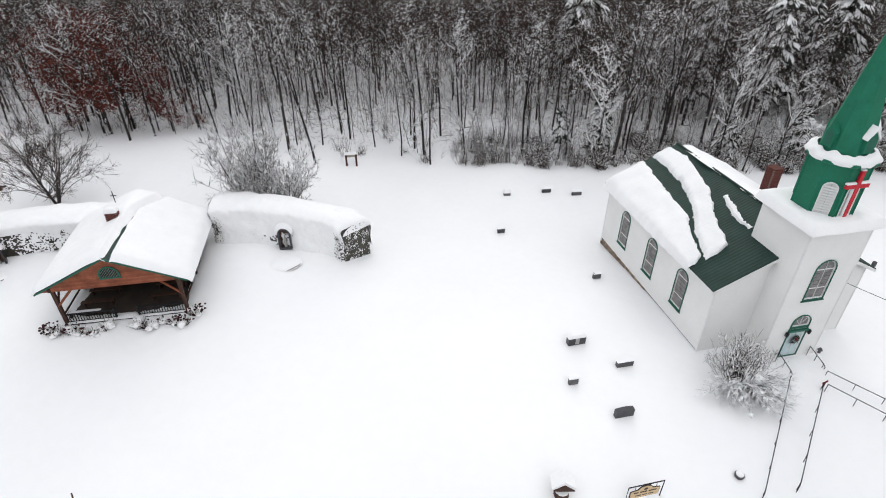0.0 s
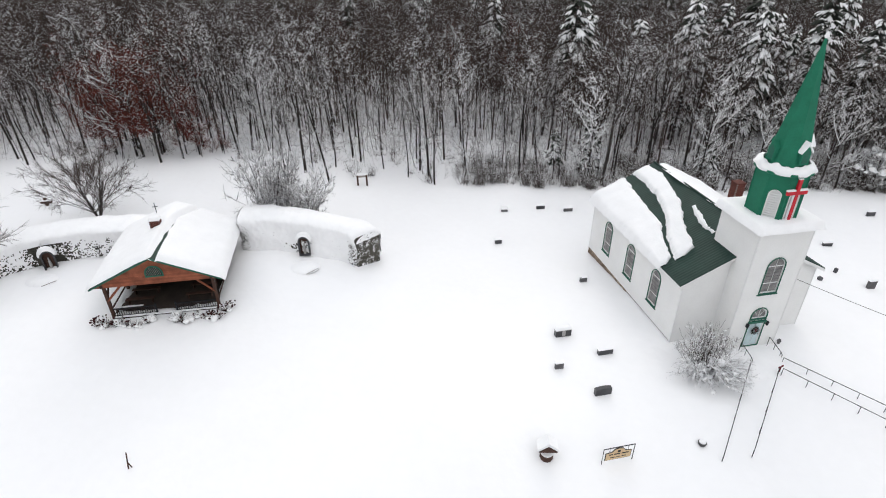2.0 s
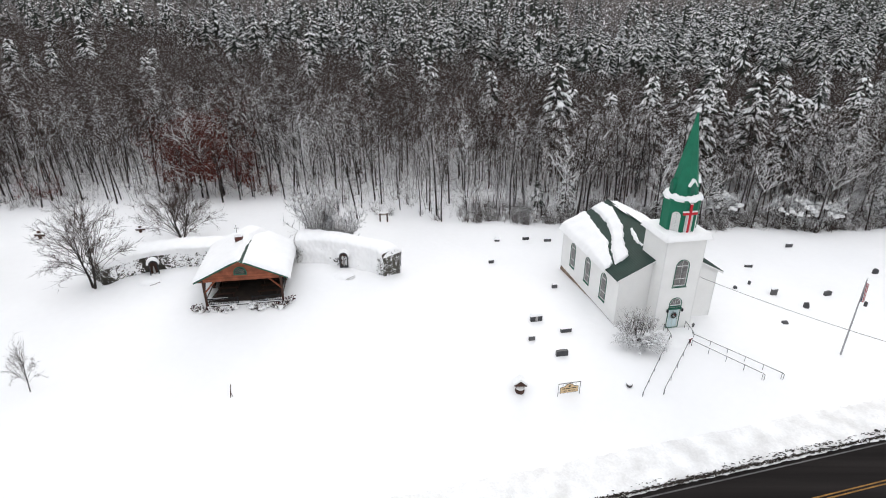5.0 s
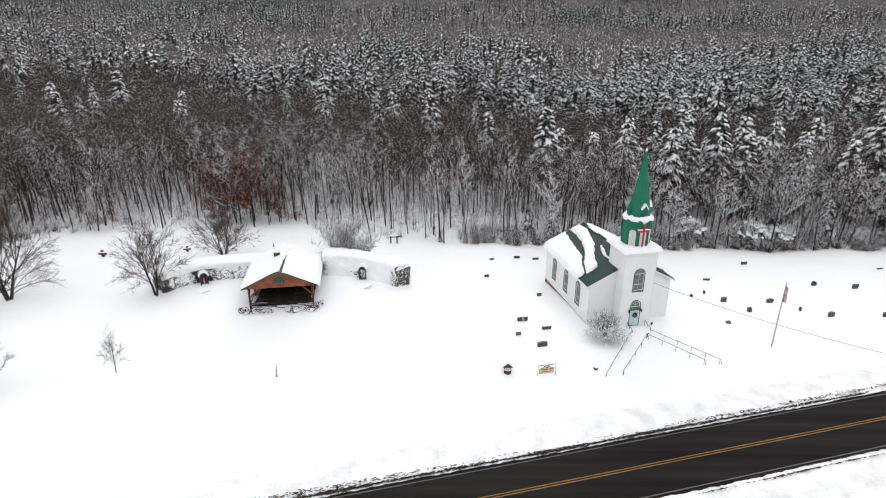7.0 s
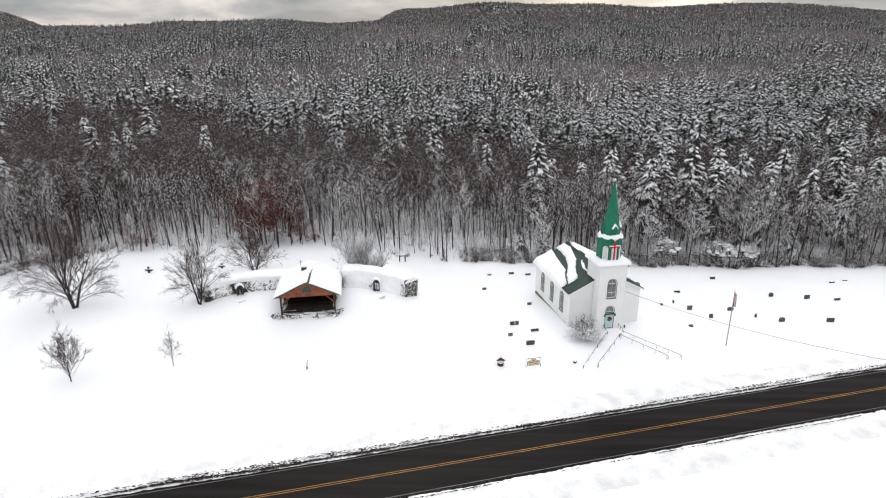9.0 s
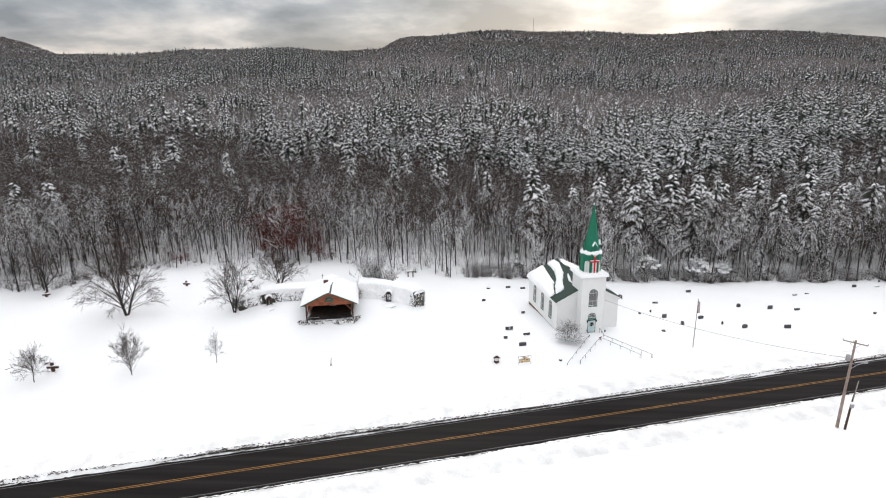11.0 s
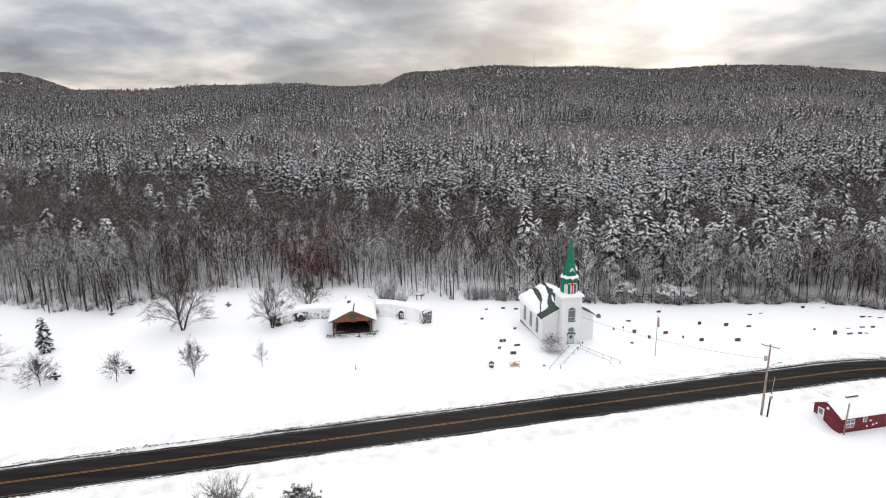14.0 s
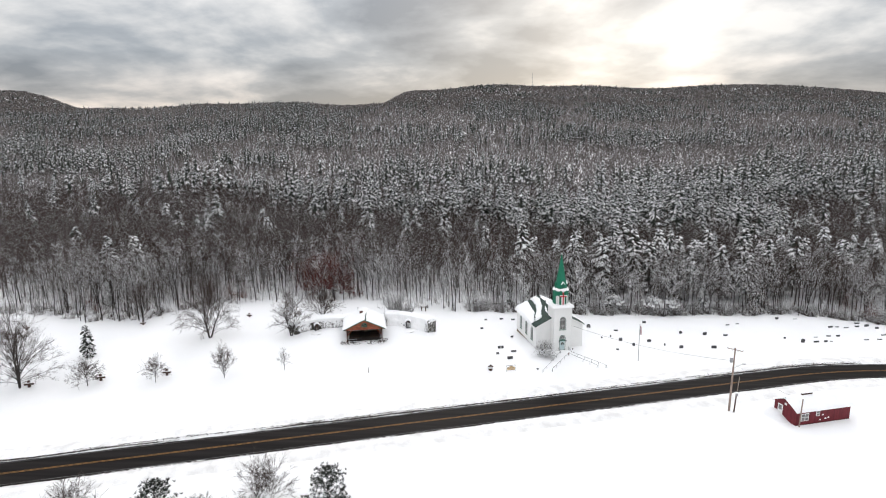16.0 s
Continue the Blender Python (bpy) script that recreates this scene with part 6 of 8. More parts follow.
while len(spots) < 300 and tries < 9000:
    tries += 1
    x = rng.uniform(-134, 106)
    y = edge(x) + 0.3 + (26 + 10 * (x < -96)) * rng.random() ** 1.4
    if -46 < x < -17 and y < 52 and rng.random() < 0.45:
        continue
    if all((x - a) ** 2 + (y - b) ** 2 > 3.2 * (0.5 + 1.6 * noise.noise((x * 0.12, y * 0.12, 4.0)) ** 2 * 8) for a, b in spots):
        spots.append((x, y))
for _ in range(46):
    x = rng.uniform(-150, -96)
    spots.append((x, edge(x) + 1 + 22 * rng.random()))
for i, (x, y) in enumerate(spots):
    k = int(rng.integers(0, 6)) if rng.random() > (0.16 if x > -50 else 0.06) or i < 11 else 6
    m = pose(x, y, at_ground(x, y, 0.1), rng.normal(0, 2.4), rng.normal(0, 2.4), rng.uniform(0, 360)) @ Matrix.Scale(rng.uniform(0.82, 1.10), 4)
    plant("forest_tree", kinds[k], m, "tall thin bare tree with specks of snow on its twigs" if k < 6 else "spreading bare tree heavily coated with snow", "tree", "bare trees of the wood edge")
# oaks that keep their dark red leaves
oak = forest_tree_meshes(130, 13.5, 0.17, 0.14, 22, 0.34, 0.6, 0.6, True, 0.05, 2600, 1.8, 0.24, 5, 5)
oak2 = forest_tree_meshes(131, 6.5, 0.07, 0.16, 14, 0.32, 0.7, 0.8, False, 0.0, 700, 1.0, 0.2, 4, 4)
thin_oak = forest_tree_meshes(132, 15.5, 0.15, 0.30, 18, 0.24, 1.0, 0.8, False, 0.05, 700, 4.0, 0.23, 5, 5)
for x, y, s, me in ((-57.4, 33.6, 1.0, oak), (-60.5, 35.6, 1.0, oak), (-64.5, 36.6, 0.9, oak), (-53.6, 36.4, 0.7, oak), (-66.5, 38.0, 0.8, oak), (-86.0, 31.5, 1.0, oak2), (-82.5, 32.5, 0.9, oak2), (-58.6, 37.2, 1.0, oak), (-62.8, 38.8, 0.95, oak), (-55.4, 36.6, 0.55, oak), (-53.0, 35.6, 0.75, oak2), (-63.5, 34.6, 0.7, oak2), (-50.6, 37.0, 0.6, oak2),
                    (-66.0, 42.0, 1.0, thin_oak), (-59.0, 44.0, 1.0, thin_oak), (-70.0, 39.0, 0.95, thin_oak), (-54.5, 43.0, 1.0, thin_oak), (-64.0, 49.0, 1.0, thin_oak), (-20.0, 58.0, 1.0, thin_oak), (-12.0, 63.0, 1.05, thin_oak), (-40.0, 60.0, 1.0, thin_oak),
                    (-122, 24.5, 0.9, oak2), (-118, 20.5, 0.7, oak2), (86.0, 27.0, 0.9, oak2), (95.0, 27.0, 1.0, oak2), (84, 33, 1.0, oak2)):
    plant("oak_tree", me, spot(x, y, rng.uniform(0, 360), s), "oak still holding its dark red dry leaves", "tree", "oaks of the wood edge")


def pine_meshes(seed, height, base, spread, sag, snow, per=5):
    """A tall pine: uneven whorls of boughs, each with hanging sprays of needles under tongues of snow."""
    r = np.random.default_rng(seed)
    lean = r.normal(0, 0.02, 2)
    trunk = bars(np.array([[0, 0, -0.3], [0, 0, height * 0.5]]), np.array([[0, 0, height * 0.5], [0, 0, height * 0.98]]), np.array([height * 0.011, height * 0.007]), np.array([height * 0.007, 0.02]), 5)
    nv, nt, sv, st, n, s = [], [], [], [], 0, 0
    f = np.array([q for k in range(2) for i in (3 * k,) for q in ((i, i + 1, i + 4), (i, i + 4, i + 3), (i + 1, i + 2, i + 5), (i + 1, i + 5, i + 4))])
    z, lop = height * base, r.uniform(0, 6.28)
    up = np.array([0, 0, 1.0])
    while z < height * 0.98:
        t = z / height
        shape = (1.03 - t) ** 0.72 * (0.55 + 0.45 * float(smoothstep(base - 0.05, base + 0.30, t)))
        turn = r.uniform(0, 6.28)
        for b in range(per):
            if r.random() < 0.2:
                continue
            a = turn + 2 * math.pi * b / per + r.normal(0, 0.25)
            ln = height * spread * shape * r.uniform(0.55, 1.25) * (1 + 0.25 * math.cos(a - lop)) + 0.3
            out = np.array([math.cos(a), math.sin(a), 0.0])
            z0 = z + r.normal(0, 0.2)
            drop = sag * r.uniform(0.6, 1.3)
            full = r.random() < snow
            at = lambda q: out * ln * q * (1 - 0.12 * q) + up * (z0 + ln * (0.24 * q - drop * q * q)) + np.array([lean[0], lean[1], 0]) * z0  # noqa: E731
            m = min(12, 5 + int(ln * 2.0))
            for j in range(m):
                tip = j == m - 1
                q = 0.80 if tip else r.uniform(0.22, 0.95)
                w = a + (0 if tip else r.choice((-1, 1)) * r.uniform(0.2, 0.9))
                way, side = np.array([math.cos(w), math.sin(w), 0.0]), np.array([-math.sin(w), math.cos(w), 0.0])
                bl = min(2.2, ln * r.uniform(0.24, 0.42) + 0.30)
                wide = (0.11 + 0.035 * ln) * r.uniform(0.7, 1.3)
                c0, fall = at(q), r.uniform(0.35, 1.0) * (0.5 + sag)
                laden = full and r.random() < 0.88
                fat = r.uniform(0.85, 1.2)
                for k, (u, pr) in enumerate(((0.0, 0.45), (0.55, 1.0), (1.0, 0.22))):
                    c = c0 + way * bl * u * (1 - 0.18 * u) - up * bl * (0.15 * u + fall * 0.75 * u * u)
                    e = wide * pr * r.uniform(0.8, 1.2)
                    nv += [c + side * e * 1.35 - up * (e * 0.9 + 0.14), c - up * 0.02, c - side * e * 1.35 - up * (e * 0.9 + 0.14)]
                    if laden:
                        g = e * fat
                        sv += [c + side * g - up * (g * 0.45 - 0.03), c + up * (0.08 + 0.35 * g), c - side * g - up * (g * 0.45 - 0.03)]
                nt.append(f + n)
                n += 9
                if laden:
                    st.append(f + s)
                    s += 9
        z += height * 0.058 * (1.2 - 0.65 * t) * r.uniform(0.75, 1.25)
    return [("trunk", fast_mesh("trunk", *trunk, [BARK])), ("needles", fast_mesh("needles", np.array(nv), np.concatenate(nt), [NEEDLE])), ("snow_cover", fast_mesh("snow_cover", np.array(sv), np.concatenate(st), [TREE_SNOW]))]


plant("spruce_tree", pine_meshes(19, 15.0, 0.05, 0.22, 0.35, 0.60, 6), spot(-101.3, -7.0, 0, 0.48), "small snow-laden spruce alone in the field", "tree", field)
# snow-laden conifers near the edge
cone = [pine_meshes(150 + k, h, b, sp, d, sn) for k, (h, b, sp, d, sn) in enumerate([(20.0, 0.22, 0.24, 0.55, 0.95), (18.5, 0.16, 0.27, 0.60, 0.95), (22.0, 0.28, 0.22, 0.45, 0.9), (17.0, 0.12, 0.26, 0.70, 0.97), (20.5, 0.30, 0.25, 0.50, 0.7)])]
for i, (x, y) in enumerate([(21, 48), (27, 55), (34, 44), (40, 52), (46, 46), (51, 55), (57, 49), (66, 54), (73, 57), (80, 51), (88, 60), (96, 56), (16, 58), (10, 64), (29, 65), (44, 66), (61, 66), (-2, 58), (4, 71), (-126, 41), (-119, 43), (-151, 120), (-127, 119), (-106, 116), (78, 72), (100, 70), (-12, 80), (36, 78), (112, 62), (24, 66), (37, 60), (54, 60), (70, 48), (84, 66), (92, 48), (13, 52), (48, 61), (31, 50), (63, 45), (-134, 99), (-96, 92), (-88, 128), (-60, 110), (106, 54), (-150, 62), (107, 66), (-40, 118), (-28, 98)]):
    plant("pine_tree", cone[i % 5], spot(x, y, rng.uniform(0, 360), rng.uniform(0.85, 1.05)), "tall pine with hanging snow-laden boughs", "tree", "conifers of the wood edge")
for i, (x, y, s) in enumerate([(-8, 34.5, 0.33), (-3, 36, 0.42), (12, 35, 0.40), (20, 35.5, 0.35), (47, 36.5, 0.45), (-118, 27, 0.45), (62, 37.5, 0.4)]):
    plant("spruce_tree", cone[(4, 1, 3)[i % 3]], spot(x, y, rng.uniform(0, 360), s), "young dark spruce under snow at the wood edge", "tree", "young spruces of the wood edge")


def stem_thicket():
    """Pole-thin straight young stems between the trunks."""
    r = np.random.default_rng(86)
    n = 800
    x = r.uniform(-150, 106, n)
    y = edge(x) + 0.2 + 24 * r.random(n)
    h = r.uniform(4.5, 12.5, n)
    p0 = np.stack([x, y, land(x, y) - 0.2], -1)
    p1 = p0 + np.stack([r.normal(0, 0.10, n) * h, r.normal(0, 0.10, n) * h, h * 0.55], -1)
    p2 = p1 + np.stack([r.normal(0, 0.12, n) * h, r.normal(0, 0.12, n) * h, h * 0.45], -1)
    g = r.uniform(0.016, 0.046, n)
    wood = stack(bars(p0, p1, g, g * 0.7), bars(p1, p2, g * 0.7, g * 0.2))
    k = np.repeat(np.arange(n), 20)
    t = r.uniform(0, 1, (len(k), 1))
    a = np.where(r.random((len(k), 1)) < 0.35, p0[k] + (p1[k] - p0[k]) * (0.35 + 0.65 * t), p1[k] + (p2[k] - p1[k]) * t)
    b = a + r.normal(0, 1, (len(k), 3)) * [0.55, 0.55, 0.2] + [0, 0, 0.45]
    twig = shards(a, b, np.full(len(k), 0.014))
    j = r.random(len(k)) < 0.55
    snow = flecks(r, a[j] + (b[j] - a[j]) * r.random((j.sum(), 1)), 0.22, 0.05)
    v, t = stack(wood, twig, snow)
    slots = np.r_[np.zeros(len(wood[1])), np.ones(len(twig[1])), np.full(len(snow[1]), 2)]
    tagged(new("young_stems", fast_mesh("young_stems", v, t, [BARK, TWIG, TREE_SNOW], slots)), "pole-thin young stems between the trunks of the woods", "undergrowth", kind="stuff")


stem_thicket()


def understory():
    """Low twigs and hanging side branches between the trunks, with snow lodged in them."""
    r = np.random.default_rng(87)
    n = 52000
    x = r.uniform(-152, 108, n)
    clump = np.array([noise.noise((a * 0.22, 6.0, 0.0)) for a in x])
    y = edge(x) + 0.6 + 28 * r.random(n)
    y = np.where((x > -46) & (x < -18), y + 5 * r.random(n), y)
    p = np.stack([x, y, land(x, y) + 0.1 + r.random(n) ** 1.4 * (5.5 + 5 * clump)], -1)
    d = unit(np.stack([r.normal(0, 0.8, n), r.normal(0, 0.8, n), r.uniform(-0.1, 1.0, n)], -1))
    q = p + d * r.uniform(0.5, 1.9, (n, 1))
    twig = shards(p, q, np.full(n, 0.019), unit(np.cross(d, r.normal(0, 1, (n, 3)))))
    k = r.random(n) < 0.30
    snow = flecks(r, p[k] + (q[k] - p[k]) * r.random((k.sum(), 1)), 0.26, 0.055)
    v, t = stack(twig, snow)
    tagged(new("understory", fast_mesh("understory", v, t, [TWIG, TREE_SNOW], np.r_[np.zeros(len(twig[1])), np.ones(len(snow[1]))])), "fine snowy twigs between the trunks of the woods", "undergrowth", kind="stuff")


understory()


# brushwood along the edge: one tangle of twigs and snow
def brushwood():
    r = np.random.default_rng(88)
    wood, white = [], []
    n = 2300
    x = np.where(r.random(n) < 0.62, r.uniform(-20, 108, n), r.uniform(-150, 108, n))
    x = x + 0.8 * np.sin(x * 0.9) + 0.6 * np.sin(x * 2.3)
    y = edge(x) + 0.6 + 8.0 * r.random(n) ** 1.5
    ok = ~((x > -88) & (x < -21) & (r.random(n) < 0.82))
    x, y = x[ok], y[ok]
    z = land(x, y)
    for a, b, c in zip(x, y, z):
        k = r.integers(14, 30)
        h = r.uniform(0.8, 3.4)
        base = np.array([a, b, c]) + r.normal(0, 0.25, (k, 3)) * [1, 1, 0]
        tip = base + np.stack([r.normal(0, 0.34, k) * h, r.normal(0, 0.34, k) * h, r.uniform(0.4, 1.0, k) * h], -1)
        wood.append(shards(base, tip, np.full(k, 0.017)))
        m = int(k * 0.9)
        white.append(flecks(r, base[:m] + (tip[:m] - base[:m]) * r.uniform(0.3, 1.0, (m, 1)), 0.20, 0.055))
    a, b = stack(*wood), stack(*white)
    v, t = stack(a, b)
    tagged(new("brushwood", fast_mesh("brushwood", v, t, [TWIG, TREE_SNOW], np.r_[np.zeros(len(a[1])), np.ones(len(b[1]))])), "snow-dusted brushwood along the edge of the woods", "undergrowth", kind="stuff")


brushwood()


# the woods behind: real stems, twigs, boughs and snow, coarser with distance
def proto_bare(seed, h, n_wood, n_snow, wide, thin, s_long, s_thin, stem=True, low=0.25, long_=(0.06, 0.15)):
    """Twigs and snow bits of a coarse leafless tree about its foot."""
    r = np.random.default_rng(seed)
    t = low + (1 - low) * r.random(n_wood) ** 0.75
    a = r.uniform(0, 2 * math.pi, n_wood)
    rad = wide * np.sqrt(r.random(n_wood)) * np.sqrt(np.clip(1.12 - t, 0.05, 1)) * np.clip((t - low) * 5 + 0.35, 0.3, 1)
    p = np.stack([np.cos(a) * rad, np.sin(a) * rad, h * t * 0.93], -1)
    d = unit(np.stack([np.cos(a) * 0.45 + r.normal(0, 0.35, n_wood), np.sin(a) * 0.45 + r.normal(0, 0.35, n_wood), r.uniform(0.15, 1.3, n_wood)], -1))
    e = p + d * (h * r.uniform(*long_, n_wood))[:, None]
    w = shards(p, e, np.full(n_wood, thin), unit(np.cross(d, r.normal(0, 1, (n_wood, 3)))))
    k = r.integers(0, n_wood, n_snow)
    s = flecks(r, p[k] + (e[k] - p[k]) * r.uniform(0, 1, (n_snow, 1)), s_long, s_thin)
    if stem:
        w = stack(w, bars(np.array([[0, 0, -0.3]]), np.array([[r.normal(0, 0.3), r.normal(0, 0.3), h * 0.8]]), np.array([0.15]), np.array([0.03])))
    return w, s


def proto_cone(seed, h, n, wide, snow, low=0.14, fingers=3):
    """A coarse conifer: drooping sprays of needles, uneven round the trunk, with fingers of snow on them."""
    r = np.random.default_rng(seed)
    t = low + (0.97 - low) * ((np.arange(n) + r.random(n)) / n) ** 0.85
    a = np.arange(n) * 2.4 + r.normal(0, 0.5, n)
    ln = wide * (1.03 - t) ** 0.78 * r.uniform(0.55, 1.3, n) * (1 + 0.25 * np.cos(a - r.uniform(0, 6.28))) + 0.25
    fall = r.uniform(0.30, 0.80, n)
    root = np.stack([a * 0, a * 0, h * t], -1)

    def spray(turn, inner, outer, half, lift):
        b = a + turn
        out, side = np.stack([np.cos(b), np.sin(b), b * 0], -1), np.stack([-np.sin(b), np.cos(b), r.normal(0, 0.25, n)], -1)
        p0 = root + out * (ln * inner)[:, None] + [0, 0, 1.0] * (lift - ln * fall * inner**1.5)[:, None]
        p1 = root + out * (ln * outer)[:, None] + [0, 0, 1.0] * (lift - ln * fall * outer**1.5)[:, None]
        return p0, p1, ln * half, side

    none = np.zeros(n)
    p0, p1, w, side = spray(none, none + 0.08, none + 1.0, r.uniform(0.20, 0.30, n), none - 0.15)
    ring = 2 * math.pi * np.arange(6) / 6
    core = (np.concatenate([np.stack([np.cos(ring), np.sin(ring), 0 * ring], -1) * wide * 0.30 + [0, 0, h * (low + 0.02)], [[0, 0, h * 0.85]]]), np.array([(k, (k + 1) % 6, 6) for k in range(6)]))
    dark, white = stack(slivers(p0, p1, w, side), core), []
    laden = r.random(n) < snow
    for k in range(fingers):
        turn = (k - (fingers - 1) / 2) * 0.42 + r.normal(0, 0.10, n)
        p0, p1, w, side = spray(turn, r.uniform(0.10, 0.40, n), r.uniform(0.70, 1.02, n), r.uniform(0.55, 1.0, n) * (0.31 if fingers > 1 else 0.40) / fingers**0.8, 0.12 + 0.05 * ln)
        keep = laden & (r.random(n) < 0.92)
        white.append(slivers(p0[keep], p1[keep], w[keep], side[keep]))
    return dark, stack(*white)


def woods(name, spots_, protos, label, mats):
    """Lays prototypes (wood, snow, whether a conifer) at spots of x, y, turn, size and prototype index; one mesh."""
    vs, ts, ms, n = [], [], [], 0
    for k, (wood, white, green) in enumerate(protos):
        pick = spots_[spots_[:, 4].astype(int) == k]
        if not len(pick):
            continue
        z = land(pick[:, 0], pick[:, 1])
        c, s = np.cos(pick[:, 2]), np.sin(pick[:, 2])
        for (v, t), slot in ((wood, 2 if green else 0), (white, 1)):
            if not len(v):
                continue
            size = pick[:, 3][:, None]
            wide = pick[:, 5][:, None]
            x = (v[None, :, 0] * c[:, None] - v[None, :, 1] * s[:, None]) * wide + pick[:, 0:1]
            y = (v[None, :, 0] * s[:, None] + v[None, :, 1] * c[:, None]) * wide + pick[:, 1:2]
            h = v[None, :, 2] * size + z[:, None]
            vs.append(np.stack([x, y, h], -1).reshape(-1, 3))
            ts.append((t[None] + (np.arange(len(pick)) * len(v))[:, None, None]).reshape(-1, 3) + n)
            ms.append(np.full(len(t) * len(pick), slot))
            n += len(v) * len(pick)
    return tagged(new(name, fast_mesh(name, np.concatenate(vs), np.concatenate(ts), mats, np.concatenate(ms))), label, "woods", kind="stuff")


def conifer_share(x, y):
    """How much of the forest is conifers at each place: stands of them, drawn out across the slope, between stands of hardwood."""
    v = 420 * np.log1p(np.clip(y, 0, None) / 420)
    q = np.array([1.3 * noise.noise((a * 0.0048, b * 0.013, 3.0)) + 0.7 * noise.noise((a * 0.014, b * 0.034, 8.0)) + 0.3 * noise.noise((a * 0.05, b * 0.06, 1.0)) for a, b in zip(x, v)])
    belt = 0.16 * smoothstep(130, 190, y) * smoothstep(420, 280, y) * smoothstep(60, -10, x)
    hard = 0.55 * smoothstep(150, 105, y) * smoothstep(10, -30, x) + 0.45 * smoothstep(-70, -140, x) * smoothstep(330, 240, y) + 0.10 * smoothstep(20, 60, x) * smoothstep(260, 180, y)
    return np.clip(0.14 + 0.10 * smoothstep(200, 400, y) + 2.5 * (q + belt - hard), 0.025, 0.64)


def scatter(seed, y0, y1, spacing, grow, jitter=0.75):
    """Spots in the widening field of woods, ever further apart with distance."""
    r = np.random.default_rng(seed)
    out = []
    y = y0
    while y < y1:
        d = y + 116
        gap = spacing + grow * d
        half = 0.92 * d + 12
        xs = np.arange(-21 - half, -21 + half, gap)
        xs = xs + r.uniform(-jitter, jitter, len(xs)) * gap * 0.6
        ys = y + r.uniform(-0.5, 0.5, len(xs)) * gap * 1.2
        out.append(np.stack([xs, ys, np.full(len(xs), gap)], -1))
        y += gap * 0.9
    return np.concatenate(out), r


def thicket(name, spots_, label, mats, long_, wide, count, low, high, seed):
    """Leaning stems and twigs of the undergrowth, count to a spot of x, y and spread."""
    r = np.random.default_rng(seed)
    n = len(spots_) * count
    c = np.repeat(spots_, count, 0)
    x, y = c[:, 0] + r.normal(0, 0.5, n) * c[:, 2], c[:, 1] + r.normal(0, 0.5, n) * c[:, 2]
    k = c[:, 2] / c[:, 2].min()
    z = land(x, y) + r.uniform(low, high, n)
    d = unit(np.stack([r.normal(0, 0.5, n), r.normal(0, 0.5, n), r.uniform(0.4, 1.2, n)], -1))
    p = np.stack([x, y, z], -1)
    e = p + d * (long_ * r.uniform(0.6, 1.3, n))[:, None] * np.sqrt(k)[:, None]
    v, t = shards(p, e, wide * r.uniform(0.6, 1.3, n) * k, unit(np.cross(d, r.normal(0, 1, (n, 3)))))
    return tagged(new(name, fast_mesh(name, v, t, mats)), label, "undergrowth", kind="stuff")


def stand(name, seed, y0, y1, spacing, grow, bare, cones, label, mats, tall=(0.85, 1.12), swell=0.0, first=False):
    """One belt of the forest, from y0 to y1, out of leafless and conifer prototypes. Returns its spots."""
    p, r = scatter(seed, y0, y1, spacing, grow)
    if first:
        p = p[p[:, 1] > edge(p[:, 0]) + 6 + 9 * r.random(len(p)) + 8 * smoothstep(-52, -44, p[:, 0]) * smoothstep(-12, -20, p[:, 0])]
    share = conifer_share(p[:, 0], p[:, 1])
    if first:
        share = 0.55 * share * smoothstep(52, 95, p[:, 1] + 0.25 * np.clip(p[:, 0], 0, 60))
    green = r.random(len(p)) < share
    kind_ = np.where(green, len(bare) + r.integers(0, len(cones), len(p)), r.integers(0, len(bare), len(p)))
    size = np.where(green, r.uniform(0.70, 1.20, len(p)), r.uniform(*tall, len(p)))
    wide = np.maximum(size, swell * p[:, 2] * np.where(green, 0.85, 1.15))
    woods(name, np.column_stack([p[:, 0], p[:, 1], r.uniform(0, 6.28, len(p)), size, kind_, wide]), [(*b, False) for b in bare] + [(*c, True) for c in cones], label, mats)
    return p


p = stand("mid_woods", 91, 36, 112, 3.5, 0.003, [proto_bare(200 + k, 15.5, 220, 170, 3.3, 0.047, 0.21, 0.056) for k in range(5)], [proto_cone(210 + k, 20.0, 120, 4.4, 0.9, fingers=4) for k in range(5)],
          "dense bare woods and snowy conifers behind the wood edge", [TWIG, TREE_SNOW, NEEDLE], first=True)
inner = p[p[:, 1] > edge(p[:, 0]) + 22 + 6 * smoothstep(-52, -44, p[:, 0]) * smoothstep(-12, -20, p[:, 0])]
thicket("thicket", inner, "dense dark undergrowth between the trunks", [TWIG], 2.6, 0.07, 45, 0.2, 8.5, 95)
p = stand("middle_forest", 94, 112, 200, 3.8, 0.0045, [proto_bare(204 + k, 14.0, 115, 80, 3.5, 0.090, 0.28, 0.085) for k in range(5)], [proto_cone(215 + k, 21.5, 64, 4.6, 0.92) for k in range(5)],
          "hardwoods and snow-laden conifers deeper in the forest", [TWIG, TREE_SNOW, NEEDLE])
thicket("thicket", p, "dense dark undergrowth deep among the trunks", [TWIG], 3.0, 0.12, 14, 0.5, 9.0, 97)
# the far belts use FAR_TWIG, whose colour holds some painted haze
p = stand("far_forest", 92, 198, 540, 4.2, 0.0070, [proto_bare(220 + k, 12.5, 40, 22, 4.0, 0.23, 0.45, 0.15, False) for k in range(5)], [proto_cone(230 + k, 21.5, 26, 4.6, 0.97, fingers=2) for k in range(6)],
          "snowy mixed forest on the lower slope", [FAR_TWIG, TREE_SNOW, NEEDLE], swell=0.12)
